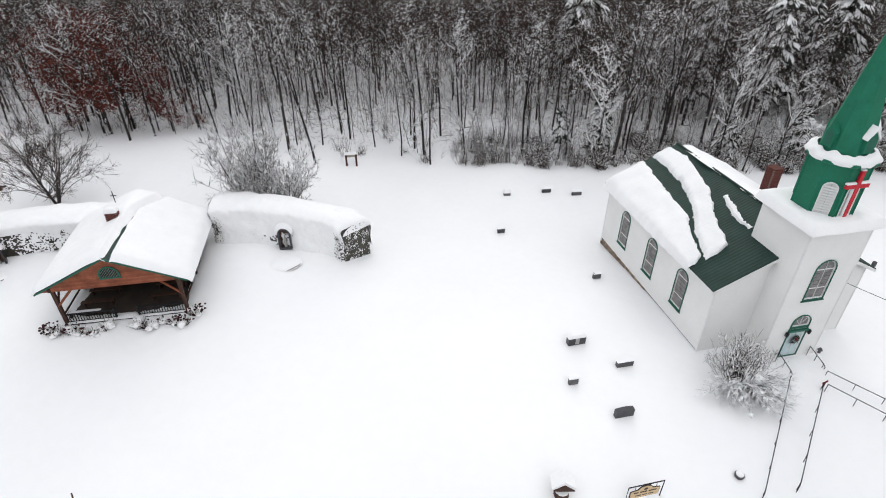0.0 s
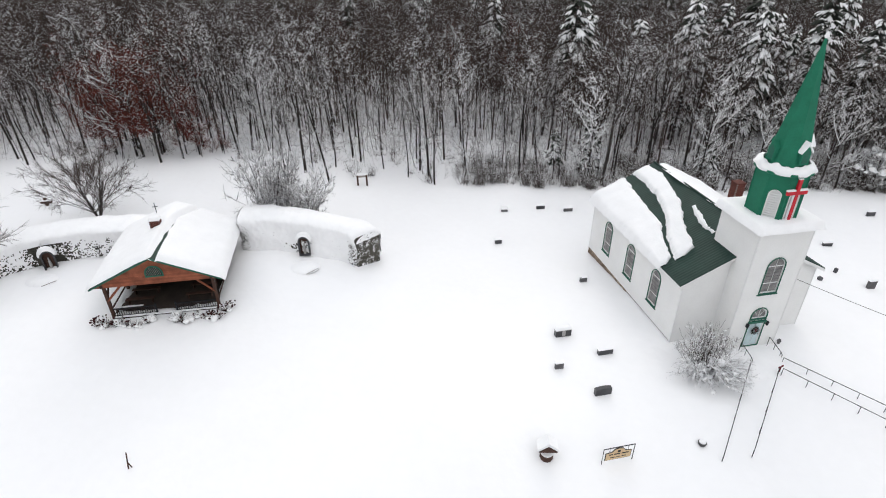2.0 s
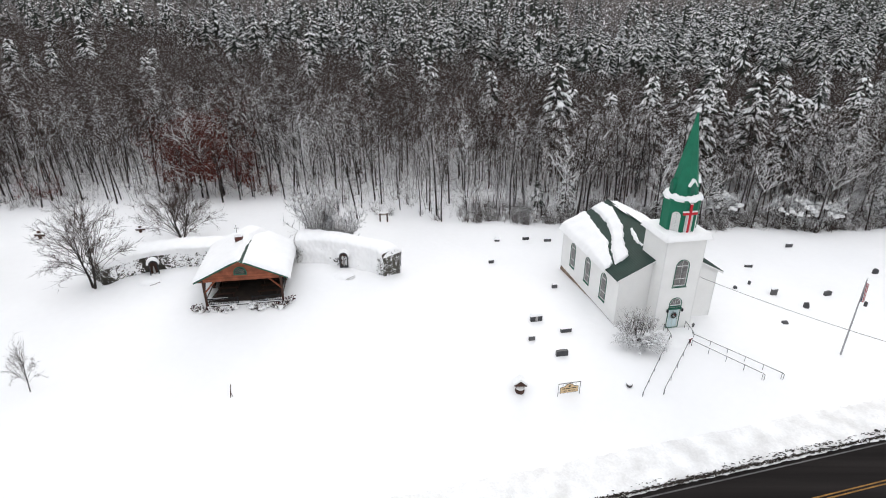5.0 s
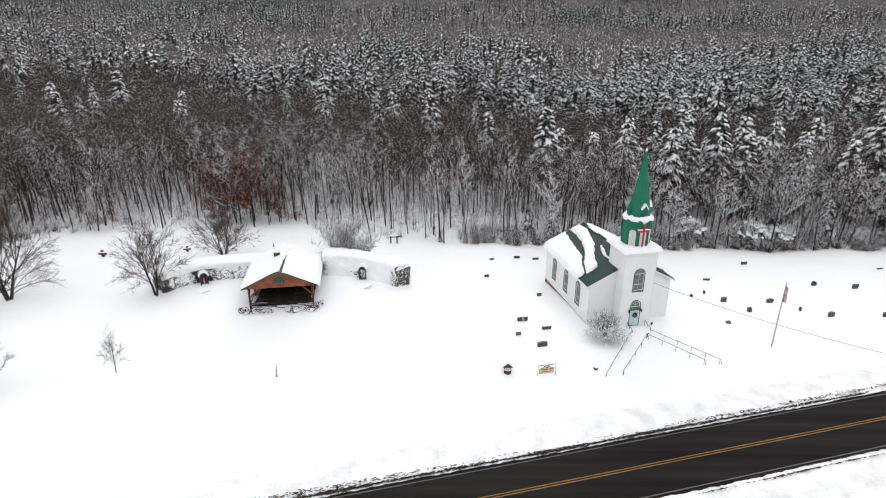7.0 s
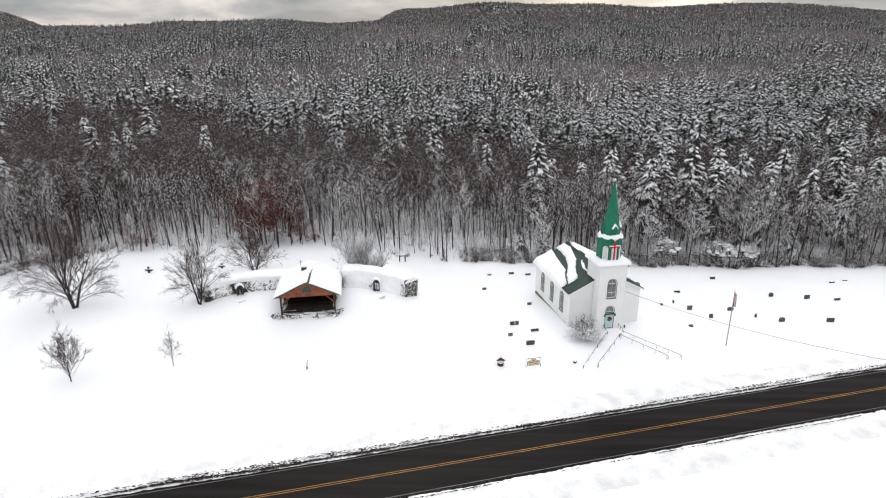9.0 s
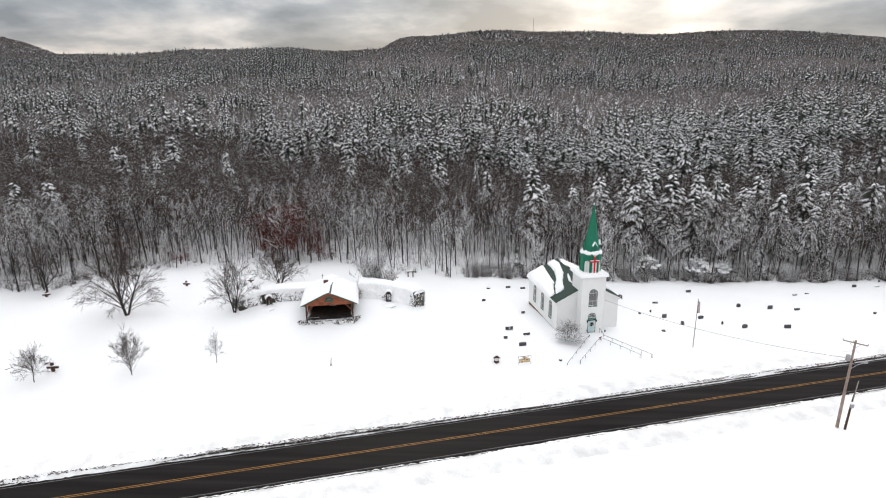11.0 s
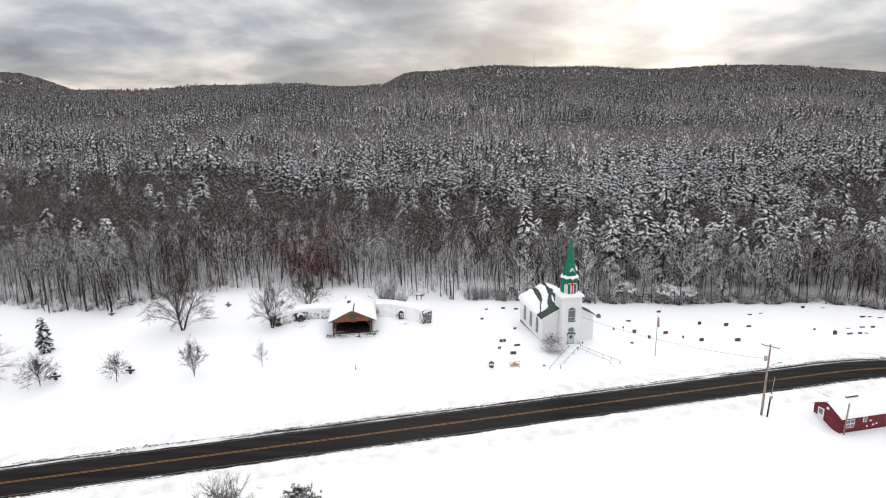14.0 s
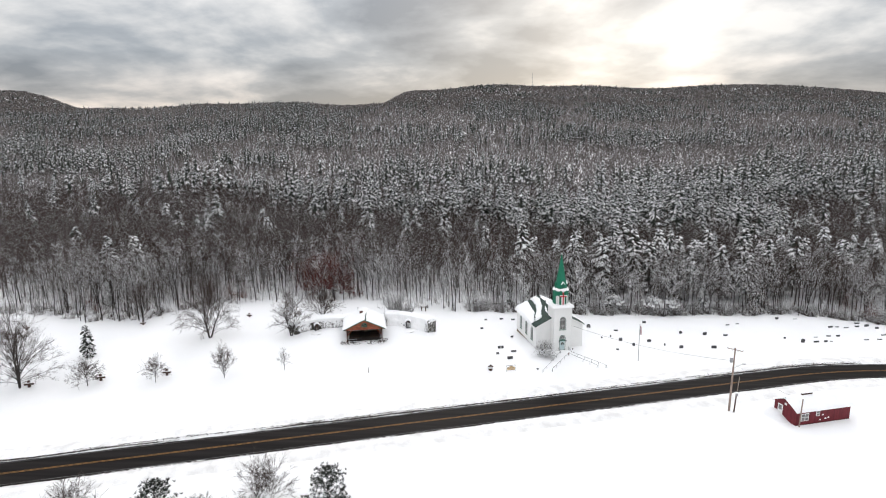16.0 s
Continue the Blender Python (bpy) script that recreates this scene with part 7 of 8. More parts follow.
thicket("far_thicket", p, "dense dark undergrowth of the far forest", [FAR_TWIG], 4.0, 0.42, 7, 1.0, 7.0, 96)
# from here to the skyline the snow colour is greyed for distance
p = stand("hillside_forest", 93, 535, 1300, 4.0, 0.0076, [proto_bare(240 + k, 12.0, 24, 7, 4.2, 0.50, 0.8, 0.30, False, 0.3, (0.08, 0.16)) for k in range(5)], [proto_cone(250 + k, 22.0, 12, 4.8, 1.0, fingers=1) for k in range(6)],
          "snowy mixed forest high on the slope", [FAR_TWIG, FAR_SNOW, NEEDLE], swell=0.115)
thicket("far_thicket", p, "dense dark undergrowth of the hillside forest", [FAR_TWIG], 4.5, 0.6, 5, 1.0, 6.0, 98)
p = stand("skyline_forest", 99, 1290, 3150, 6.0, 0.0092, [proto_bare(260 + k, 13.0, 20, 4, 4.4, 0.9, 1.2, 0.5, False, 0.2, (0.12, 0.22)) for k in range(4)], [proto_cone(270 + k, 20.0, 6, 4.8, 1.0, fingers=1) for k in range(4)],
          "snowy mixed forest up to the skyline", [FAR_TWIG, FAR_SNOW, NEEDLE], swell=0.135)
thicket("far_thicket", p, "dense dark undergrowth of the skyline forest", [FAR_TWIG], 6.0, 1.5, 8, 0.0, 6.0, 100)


# a radio mast on the far ridge
mast = empty("radio_mast", pose(318, 2600, at_ground(318, 2600)), "tall thin radio mast on the far wooded ridge", "mast")
part("shaft", Geo().tube([(0, 0, 0), (0, 0, 45), (0, 0, 72)], [0.9, 0.7, 0.3], 6), STEEL, mast)
for z in (30, 50, 62):
    part("platform", Geo().lathe([(1.4, z), (1.5, z + 0.6), (1.4, z + 1.2)], 8), STEEL, mast)


# ---- hedges, shrines and shrubs by the pavilion ----
def hedge(path, width, height, label, seed, hold0=-0.42, niche=(0, 0)):
    """A clipped hedge along a line of (x, y), mantled in snow, with foliage showing where the snow has gone."""
    pts = np.array(path, float)
    run = np.r_[0, np.cumsum(np.linalg.norm(np.diff(pts, axis=0), axis=1))]
    total = run[-1]
    ob = empty("hedge", pose(pts[0][0], pts[0][1], at_ground(*pts[0])), label, "hedge", "clipped hedges")
    o = np.array([pts[0][0], pts[0][1], at_ground(*pts[0])])
    r = np.random.default_rng(seed)

    def mid(d):
        p = np.array([np.interp(d, run, pts[:, 0]), np.interp(d, run, pts[:, 1])])
        q = np.array([np.interp(d + 0.3, run, pts[:, 0]), np.interp(d + 0.3, run, pts[:, 1])]) - np.array([np.interp(d - 0.3, run, pts[:, 0]), np.interp(d - 0.3, run, pts[:, 1])])
        q = q / np.linalg.norm(q)
        return p, np.array([q[1], -q[0]])

    def shell(d, a, grow):
        """a from 0 (front foot) over the top to 1 (back foot)."""
        p, nrm = mid(min(max(d, 0.0), total))
        cap = min(1.0, (d + 0.01) / 0.7, (total - d + 0.01) / 0.7)
        cap = math.sqrt(max(0.02, 1 - (1 - max(cap, 0)) ** 2))
        w, h = width / 2 * (0.78 + 0.22 * cap) + grow, height * (0.88 + 0.12 * cap) + grow
        if a < 0.33:
            x, z = w * (1.10 - 0.10 * a / 0.33), h * 0.84 * a / 0.33
        elif a > 0.67:
            x, z = -w * (1 + 0.1 * (a - 0.67) / 0.33), h * 0.84 * (1 - a) / 0.33
        else:
            t = (a - 0.33) / 0.34
            x, z = w * math.cos(math.pi * t) , h * (0.84 + 0.16 * math.sin(math.pi * t))
        ends = 0.12 * (1 - cap)
        q = p + nrm * x
        n1 = noise.noise((q[0] * 0.8, q[1] * 0.8, z * 0.9 + seed)) * 0.16 + noise.noise((q[0] * 3, q[1] * 3, z * 3 + seed)) * 0.05
        q = q + nrm * n1 * (1 if x > 0 else -1)
        return np.array([q[0], q[1], at_ground(q[0], q[1]) + z + n1 * 0.5 - 0.05]) - o

    nu, nv = max(30, int(total * 6)), 30
    body = Geo().grid(lambda u, v: tuple(shell(u * total, v, -0.06)), nu, nv)
    for end in (0.0, total):
        ring = [tuple(shell(end, k / 12, -0.06)) for k in range(13)]
        body.add(ring, [tuple(range(13))])
    part("foliage", body, HEDGE_LEAF, ob, "brown-green clipped foliage", smooth=True)
    # leaves that stand out of the body
    k = int(total * 520)
    lp, lq = [], []
    for _ in range(k):
        d, a = r.uniform(0, total), r.uniform(0.02, 0.45)
        p = shell(d, a, -0.04)
        lp.append(p)
        lq.append(p + r.normal(0, 0.06, 3) + [0, 0, 0.02])
    for e in (0.0, total):
        for _ in range(700):
            c = shell(abs(e - r.uniform(0, 0.8)), r.uniform(0.02, 0.34), 0.02)
            lp.append(c)
            lq.append(c + r.normal(0, 0.10, 3))
    v, t = slivers(np.array(lp), np.array(lq), np.full(len(lp), 0.030), unit(r.normal(0, 1, (len(lp), 3))))
    c = new("leaves", fast_mesh("leaves", v, t, [HEDGE_LEAF]))
    c.parent = ob
    tagged(c, kind="stuff")
    # the mantle: grid cells stay where snow still clings
    g = Geo()
    un, vn = int(total * 14), 64
    vv = [[shell(i / un * total, j / vn * 0.92, 0.05 + 0.20 * smoothstep(0.22, 0.38, j / vn * 0.92) - 0.08 * smoothstep(0.70, 0.9, j / vn)) for i in range(un + 1)] for j in range(vn + 1)]
    for row in vv:
        g.v.extend(tuple(p) for p in row)
    for j in range(vn):
        for i in range(un):
            p = vv[j][i] + o
            a = j / vn * 0.92
            hold = 0.45 * noise.noise((p[0] * 0.55, p[1] * 0.55, p[2] * 0.8 + seed)) + 0.45 * noise.noise((p[0] * 2.4, p[1] * 2.4, p[2] * 2.4 + seed)) + 0.8 * noise.noise((p[0] * 8, p[1] * 8, p[2] * 8))
            if a > 0.27 or hold > hold0 + 0.62 * smoothstep(2.0, 0.6, math.hypot(p[0] - niche[0], p[1] - niche[1])) + 0.75 * smoothstep(0.27, 0.02, a) * 0.35 + (0.62 * smoothstep(1.3, 0.3, min(i / un * total, total - i / un * total)) if a < 0.27 else 0):
                w = un + 1
                g.f.append((j * w + i, j * w + i + 1, (j + 1) * w + i + 1, (j + 1) * w + i))
                g.m.append(0)
    for end in (0.0, total):
        p, nrm = mid(end)
        out_ = np.array([-nrm[1], nrm[0]]) * (1 if end else -1)
        k0 = len(g.v)
        cells = 60
        for j in range(cells + 1):
            for i in range(cells + 1):
                x, z = (2 * i / cells - 1) * width / 2 * 0.98, -0.05 + height * 0.98 * j / cells
                b = 0.07 + 0.05 * noise.noise((x * 2, z * 2, seed))
                x *= 1 if z < height * 0.7 else math.sqrt(max(0.05, 1 - ((z - height * 0.7) / (height * 0.31)) ** 2))
                g.v.append(tuple(np.array([p[0] + nrm[0] * x + out_[0] * b, p[1] + nrm[1] * x + out_[1] * b, at_ground(p[0], p[1]) + z]) - o))
        for j in range(cells):
            for i in range(cells):
                if 0.5 * noise.noise((i * 0.14, j * 0.14, seed + end)) + 0.7 * noise.noise((i * 0.62, j * 0.62, seed)) > 0.24 - 0.6 * (j > cells * 0.8):
                    a = k0 + j * (cells + 1) + i
                    q = (a, a + 1, a + cells + 2, a + cells + 1)
                    g.f.append(q if end else q[::-1])
                    g.m.append(0)
    part("snow_mantle", g, SNOW_CAP, ob, "thick blanket of clinging snow", smooth=True)
    return ob


hedge([(-40.2, 13.2), (-37.0, 13.4), (-34.0, 13.4), (-31.0, 13.3), (-29.6, 12.9), (-28.7, 12.0)], 2.9, 3.35, "tall clipped hedge mantled in snow beside the pavilion", 5, -1.15, (-34.42, 11.9))
hedge([(-61.6, 7.3), (-59.9, 9.5), (-57.4, 11.2), (-54.3, 12.3), (-51.0, 12.8), (-48.8, 12.9)], 2.6, 2.6, "clipped hedge sagging under snow beside the pavilion", 17, -0.30, (-56.35, 9.7))


def shrine(x, y, rz, label, sink=0.05):
    """A dark arched niche with a pale figure-like stone inside and a cap of snow."""
    ob = empty("shrine", world_pose(x, y, sink, rz) @ Matrix.Diagonal((0.98, 1.0, 1.12, 1.0)), label, "shrine", "hedge shrines")
    part("arch", arch_ring(0.52, -0.2, 1.55, 0.13, 0.45, pose(0, -0.2, 0)), DARK_GRANITE, ob, "dark arched surround")
    part("backing", Geo().prism(arch_outline(0.44, -0.2, 1.48), 0.06, pose(0, 0.18, 0)), DARK_WOOD, ob)
    part("statue", Geo().lathe([(0.13, -0.1), (0.12, 0.4), (0.09, 0.65), (0.04, 0.71), (0.065, 0.79), (0.04, 0.87), (0.01, 0.89)], 10, centre=(0, 0.06)), PALE_STONE, ob, "pale carved stone statue")
    g = Geo()
    n = 14
    for j in range(7):
        y_ = -0.28 + 0.62 * j / 6
        for k in range(n + 1):
            a = math.pi * (0.06 + 0.88 * k / n)
            e = math.sin(math.pi * j / 6) ** 0.5
            rr = 0.56 + 0.30 * e * (0.5 + 0.5 * math.sin(a))
            g.v.append((rr * math.cos(a), y_, 1.03 + rr * math.sin(a) * 1.02))
    g.f = [(j * (n + 1) + k, j * (n + 1) + k + 1, (j + 1) * (n + 1) + k + 1, (j + 1) * (n + 1) + k) for j in range(6) for k in range(n)]
    g.m = [0] * len(g.f)
    part("snow_cap", g, SNOW_CAP, ob, "rounded cap of snow", smooth=True)
    return ob


shrine(-34.42, 11.6, 6, "dark arched shrine set in the snowy hedge", -0.3)
shrine(-56.2, 9.35, 30, "dark arched shrine set in the sagging hedge")


def bed(x, y, rx, ry, h, label, seed):
    ob = empty("flower_bed", world_pose(x, y, 0.08, 8), label, "flower bed", "shrine flower beds")
    g = Geo()
    for j in range(9):
        t = j / 8
        for k in range(28):
            a = 2 * math.pi * k / 28
            q = 1 - t
            w = 1 + 0.06 * noise.noise((math.cos(a) * 1.5, math.sin(a) * 1.5, seed))
            g.v.append((rx * q * w * math.cos(a), ry * q * w * math.sin(a), h * (1 - q**4) - 0.05))
    g.f = [(j * 28 + k, j * 28 + (k + 1) % 28, (j + 1) * 28 + (k + 1) % 28, (j + 1) * 28 + k) for j in range(8) for k in range(28)]
    g.m = [0] * len(g.f)
    part("snow_mound", g, SNOW_CAP, ob, smooth=True)
    edge_ = [(rx * 1.02 * math.cos(a), ry * 1.02 * math.sin(a), 0.03 + 0.10 * math.sin(3 * (a + 1.2))) for a in (-1.3 + 0.9 * k / 10 for k in range(11))]
    part("edging", Geo().tube(edge_, 0.024, 5), DARK_WOOD, ob, "dark bent edging")
    return ob


bed(-34.3, 9.8, 1.5, 1.1, 0.34, "round snow-covered flower bed before the shrine", 3)
bed(-56.0, 7.6, 1.4, 1.0, 0.34, "round snow-covered flower bed before the shrine", 9)


def lump(g, c, r, seed, n=7):
    """A soft uneven clot of snow."""
    base = len(g.v)
    for j in range(n):
        t = math.pi * j / (n - 1)
        for k in range(9):
            a = 2 * math.pi * k / 9
            d = np.array([math.sin(t) * math.cos(a), math.sin(t) * math.sin(a), math.cos(t) * 0.62])
            w = 1 + 0.35 * noise.noise((d[0] * 1.4 + seed, d[1] * 1.4, d[2] * 1.4))
            g.v.append((c[0] + d[0] * r * w, c[1] + d[1] * r * w, c[2] + d[2] * r * w))
    for j in range(n - 1):
        for k in range(9):
            g.f.append((base + j * 9 + k, base + (j + 1) * 9 + k, base + (j + 1) * 9 + (k + 1) % 9, base + j * 9 + (k + 1) % 9))
            g.m.append(0)


def laden_tree(x, y, seed, size):
    """A low tree bent under heavy clots of snow at the wood edge."""
    meshes_ = tree_meshes(seed, height=size, girth=0.09, first=0.2, limbs=16, reach=0.5, rise=0.5, subs=6, twigs=5, snow=1.0, stems=2, splay=0.5)
    ob = plant("bent_tree", meshes_, spot(x, y, seed * 40), "low tree bent under heavy clots of snow", "tree", "snow-bent trees of the wood edge")
    r = np.random.default_rng(seed)
    g = Geo()
    for i in range(60):
        a, d = r.uniform(0, 2 * math.pi), size * 0.5 * math.sqrt(r.random())
        lump(g, (d * math.cos(a), d * math.sin(a), size * (0.9 - 0.9 * (d / size) ** 1.5) * r.uniform(0.75, 1.0)), r.uniform(0.14, 0.50), seed + i, 5)
    tagged(part("snow_clot", g, SNOW_CAP, ob, smooth=True), kind="stuff")


def hydrangea(x, y, size, seed, heads, label, snow=5):
    """A low shrub of dry stems, rust-brown flower heads and clots of snow."""
    r = np.random.default_rng(seed)
    ob = empty("shrub", world_pose(x, y, 0.05), label, "shrub", "pavilion shrubs")
    k = 46
    a = r.uniform(0, 2 * math.pi, k)
    out_ = r.uniform(0.2, 1.0, k) * size
    tip = np.stack([np.cos(a) * out_, np.sin(a) * out_, size * r.uniform(0.45, 1.05, k)], -1)
    base = np.stack([np.cos(a) * 0.12 * size, np.sin(a) * 0.12 * size, np.full(k, -0.1)], -1)
    c = new("stem", fast_mesh("stem", *bars(base, tip, np.full(k, 0.014), np.full(k, 0.007)), [TWIG]))
    c.parent = ob
    tagged(c, kind="stuff")
    g = Geo()
    for i in range(heads):
        lump(g, tip[i % k] + r.normal(0, 0.03, 3), r.uniform(0.05, 0.10), i * 1.7, 5)
    if heads:
        tagged(part("flower_head", g, RUST, ob, "dry rust-brown flower heads"), kind="stuff")
    g = Geo()
    for i in range(snow):
        b = r.uniform(0, 2 * math.pi)
        d = r.uniform(0, 0.75) * size
        lump(g, (d * math.cos(b), d * math.sin(b), size * r.uniform(0.15, 0.6)), size * r.uniform(0.24, 0.46), seed + i)
    tagged(part("snow_clot", g, SNOW_CAP, ob, smooth=True), kind="stuff")
    return ob


for i, (u, h_, n_) in enumerate([(-5.0, 26, 3), (-4.3, 14, 4), (-3.4, 8, 5), (-2.6, 5, 5), (-1.9, 4, 6), (-1.2, 2, 6), (0.9, 2, 6), (1.6, 3, 6), (2.4, 5, 5), (3.2, 10, 5), (3.9, 20, 4), (4.6, 26, 3)]):
    q = PV @ Vector((u, 0.0 - 0.5 * (0.5 + 0.5 * math.sin(i * 2.1)) - (0.3 if abs(u) < 4 else -0.1), 0))
    hydrangea(q.x, q.y, 0.62 + 0.14 * math.sin(i * 1.3), 300 + i, h_, "snowy shrub with rust-brown dry flower heads" if h_ > 9 else "low shrub buried under clots of snow", n_)

# the big shrub by the church corner: upright twigs behind, snow-bent twigs in front
def church_shrub():
    r = np.random.default_rng(41)
    ob = empty("lilac_bush", world_pose(-3.35, -2.05, 0.05) @ Matrix.Diagonal((1.2, 1.15, 1.0, 1.0)), "dense bare lilac bush loaded with snow at the church corner", "shrub")
    n = 210
    a = r.uniform(0, 2 * math.pi, n)
    front = np.sin(a) < -0.15
    h = np.where(front, r.uniform(0.5, 1.8, n), r.uniform(1.3, 2.9, n))
    out_ = np.where(front, r.uniform(0.5, 2.1, n), r.uniform(0.2, 1.9, n))
    base = np.stack([np.cos(a) * r.uniform(0.05, 0.8, n), np.sin(a) * r.uniform(0.05, 0.6, n), np.full(n, -0.1)], -1)
    mid_ = base + np.stack([np.cos(a) * out_ * 0.4, np.sin(a) * out_ * 0.4, h * np.where(front, 0.75, 0.55)], -1)
    tip = np.stack([np.cos(a) * out_ * np.where(front, 1.25, 1.0), np.sin(a) * out_ * np.where(front, 1.25, 1.0), h * np.where(front, 0.75, 1.0)], -1)
    stems = stack(bars(base, mid_, np.full(n, 0.010), np.full(n, 0.008)), bars(mid_, tip, np.full(n, 0.008), np.full(n, 0.004)))
    k = 2600
    i = r.integers(0, n, k)
    t = r.uniform(0.1, 1.0, (k, 1))
    p = mid_[i] + (tip[i] - mid_[i]) * t
    q = p + unit(tip[i] - mid_[i]) * 0.25 + r.normal(0, 0.20, (k, 3))
    c = new("stem", fast_mesh("stem", *stems, [BARK]))
    c.parent = ob
    tagged(c, kind="stuff")
    c = new("twig", fast_mesh("twig", *slivers(p, q, np.full(k, 0.008)), [TWIG]))
    c.parent = ob
    tagged(c, kind="stuff")
    bits = np.where(front[i], r.random(k) < 0.9, r.random(k) < 0.22)
    s0, s1 = p[bits] + [0, 0, 0.03], q[bits] + [0, 0, 0.03]
    c = new("clinging_snow", fast_mesh("clinging_snow", *slivers(s0, s1, r.uniform(0.014, 0.045, len(s0))), [TREE_SNOW]))
    c.parent = ob
    tagged(c, kind="stuff")
    g = Geo()
    for j in range(46):
        m = r.integers(0, n)
        if front[m]:
            lump(g, mid_[m] + (tip[m] - mid_[m]) * r.random() + [0, 0, 0.05], r.uniform(0.07, 0.20), j, 5)
    tagged(part("snow_clot", g, SNOW_CAP, ob, smooth=True), kind="stuff")


church_shrub()
for x, y, seed, size in ((31.5, 33.6, 61, 6.0), (36.3, 33.0, 62, 5.0), (22.0, 36.5, 63, 5.5)):
    laden_tree(x, y, seed, size)

# bushes behind the hedge
plant("bush", tree_meshes(401, height=8.8, girth=0.06, first=0.05, limbs=18, reach=0.36, rise=0.9, subs=6, twigs=6, stems=6, splay=0.36, snow=0.9), spot(-38.6, 17.2), "tall tangled bush coated with snow behind the hedge", "shrub")
plant("bush", tree_meshes(402, height=6.4, girth=0.05, first=0.05, limbs=16, reach=0.40, rise=0.7, subs=6, twigs=6, stems=6, splay=0.6, snow=0.95), spot(-35.9, 18.2), "snow-loaded arching bush behind the hedge", "shrub")

# two posts with a little board in front of the woods
ob = empty("notice_post", world_pose(-32.0, 31.5, 0.1, 10), "weathered post stand with a snow cap before the woods", "post stand")
for s in (-0.55, 0.55):
    part("post", Geo().box(s - 0.11, s + 0.11, -0.11, 0.11, -0.3, 1.5, b=0.01), DARK_WOOD, ob)
part("crossbar", Geo().box(-0.45, 0.45, -0.06, 0.06, 1.15, 1.35, b=0.01), PALE_WOOD, ob)
part("snow_cap", slab(-0.72, 0.72, -0.18, 0.18, 1.48, 0.25, 2.0, round_=0.15, n=8), SNOW_CAP, ob, smooth=True)


# dark wooden crosses with wreath-like bushes beside the field trees
def memorial(x, y, s, rz, label):
    ob = empty("memorial_cross", world_pose(x, y, 0.1, rz), label, "cross", "memorial crosses in the field")
    part("upright", Geo().box(-0.24 * s, 0.24 * s, -0.14, 0.14, -0.3, 1.45 * s, b=0.06), DARK_WOOD, ob)
    part("arm", Geo().box(-0.85 * s, -0.24 * s, -0.13, 0.13, 0.55 * s, 0.98 * s, b=0.08), DARK_WOOD, ob)
    part("arm", Geo().box(0.24 * s, 0.85 * s, -0.13, 0.13, 0.55 * s, 0.98 * s, b=0.08), DARK_WOOD, ob)
    part("snow_cap", slab(-0.88 * s, 0.88 * s, -0.18, 0.18, 0.96 * s, 0.15, x, round_=0.08, n=8), SNOW_CAP, ob, smooth=True)
    return ob


for x, y, s, rz in ((-92.8, -16.0, 1.0, 15), (-81.0, -13.2, 1.0, 5), (-100.5, 12.6, 0.8, 25), (-76.2, 18.9, 0.85, 0), (-104.8, -19.2, 1.0, 20), (-127.0, 8.6, 0.9, 10)):
    memorial(x, y, s, rz, "dark brown wooden cross standing in the field snow")
memorial(-64.0, 21.3, 0.7, 10, "dark brown wooden cross behind the sagging hedge")


# ---- across the road: poles, wires and the red shed ----
pole = empty("utility_pole", pose(26.38, -22.8, at_ground(26.38, -22.8, 0.2)), "tall weathered wooden utility pole with a crossarm", "utility pole")
part("shaft", Geo().tube([(0, 0, -0.3), (0.05, 0, 6), (0.1, 0, 12.1)], [0.19, 0.16, 0.11], 10), POLE_WOOD, pole)
arm_d = Vector((-0.95, 0.85, 0.0)).normalized()
a, b = Vector((0.1, 0, 11.75)) + arm_d * 1.25, Vector((0.1, 0, 11.75)) - arm_d * 1.25
part("crossarm", Geo().tube([a, b], 0.075, 4), POLE_WOOD, pole)
for t in (0.0, 0.42, 1.0):
    q = a.lerp(b, t)
    part("insulator", Geo().lathe([(0.03, q.z + 0.05), (0.06, q.z + 0.10), (0.05, q.z + 0.2), (0.02, q.z + 0.24)], 8, centre=(q.x, q.y)), STEEL, pole)
part("brace", Geo().tube([a.lerp(b, 0.25), (0.1, 0, 11.0)], 0.02, 4), STEEL, pole)
part("brace", Geo().tube([a.lerp(b, 0.75), (0.1, 0, 11.0)], 0.02, 4), STEEL, pole)
part("transformer", Geo().lathe([(0.20, 9.35), (0.25, 9.42), (0.25, 10.05), (0.20, 10.15), (0.05, 10.2)], 12, centre=(-0.34, 0.1)), STEEL, pole, "grey steel transformer can")
part("light_arm", Geo().tube([(0.1, 0.05, 8.2), (1.0, 0.2, 8.7), (1.9, 0.32, 8.95)], 0.035, 6), STEEL, pole)
part("light_head", Geo().box(1.75, 2.35, 0.22, 0.46, 8.86, 9.02, b=0.05), STEEL, pole, "grey street-light head")
guy = empty("stub_pole", pose(27.0, -23.3, at_ground(27.0, -23.3, 0.2)), "short dark service pole with a snowy meter box", "utility pole")
part("shaft", Geo().tube([(0, 0, -0.3), (0.2, 0.05, 3.4), (0.45, 0.1, 6.6)], [0.14, 0.12, 0.05], 8), DARK_WOOD, guy)
part("mast", Geo().tube([(0.22, 0.0, 3.4), (0.48, 0.05, 6.9)], 0.06, 6), PALE_WOOD, guy)
part("meter_box", Geo().box(0.0, 0.42, -0.22, 0.02, 3.3, 3.9, b=0.03), STEEL, guy)
part("snow_cap", slab(-0.1, 0.5, -0.3, 0.12, 3.88, 0.22, 7.0, round_=0.15, n=8), SNOW_CAP, guy, smooth=True)


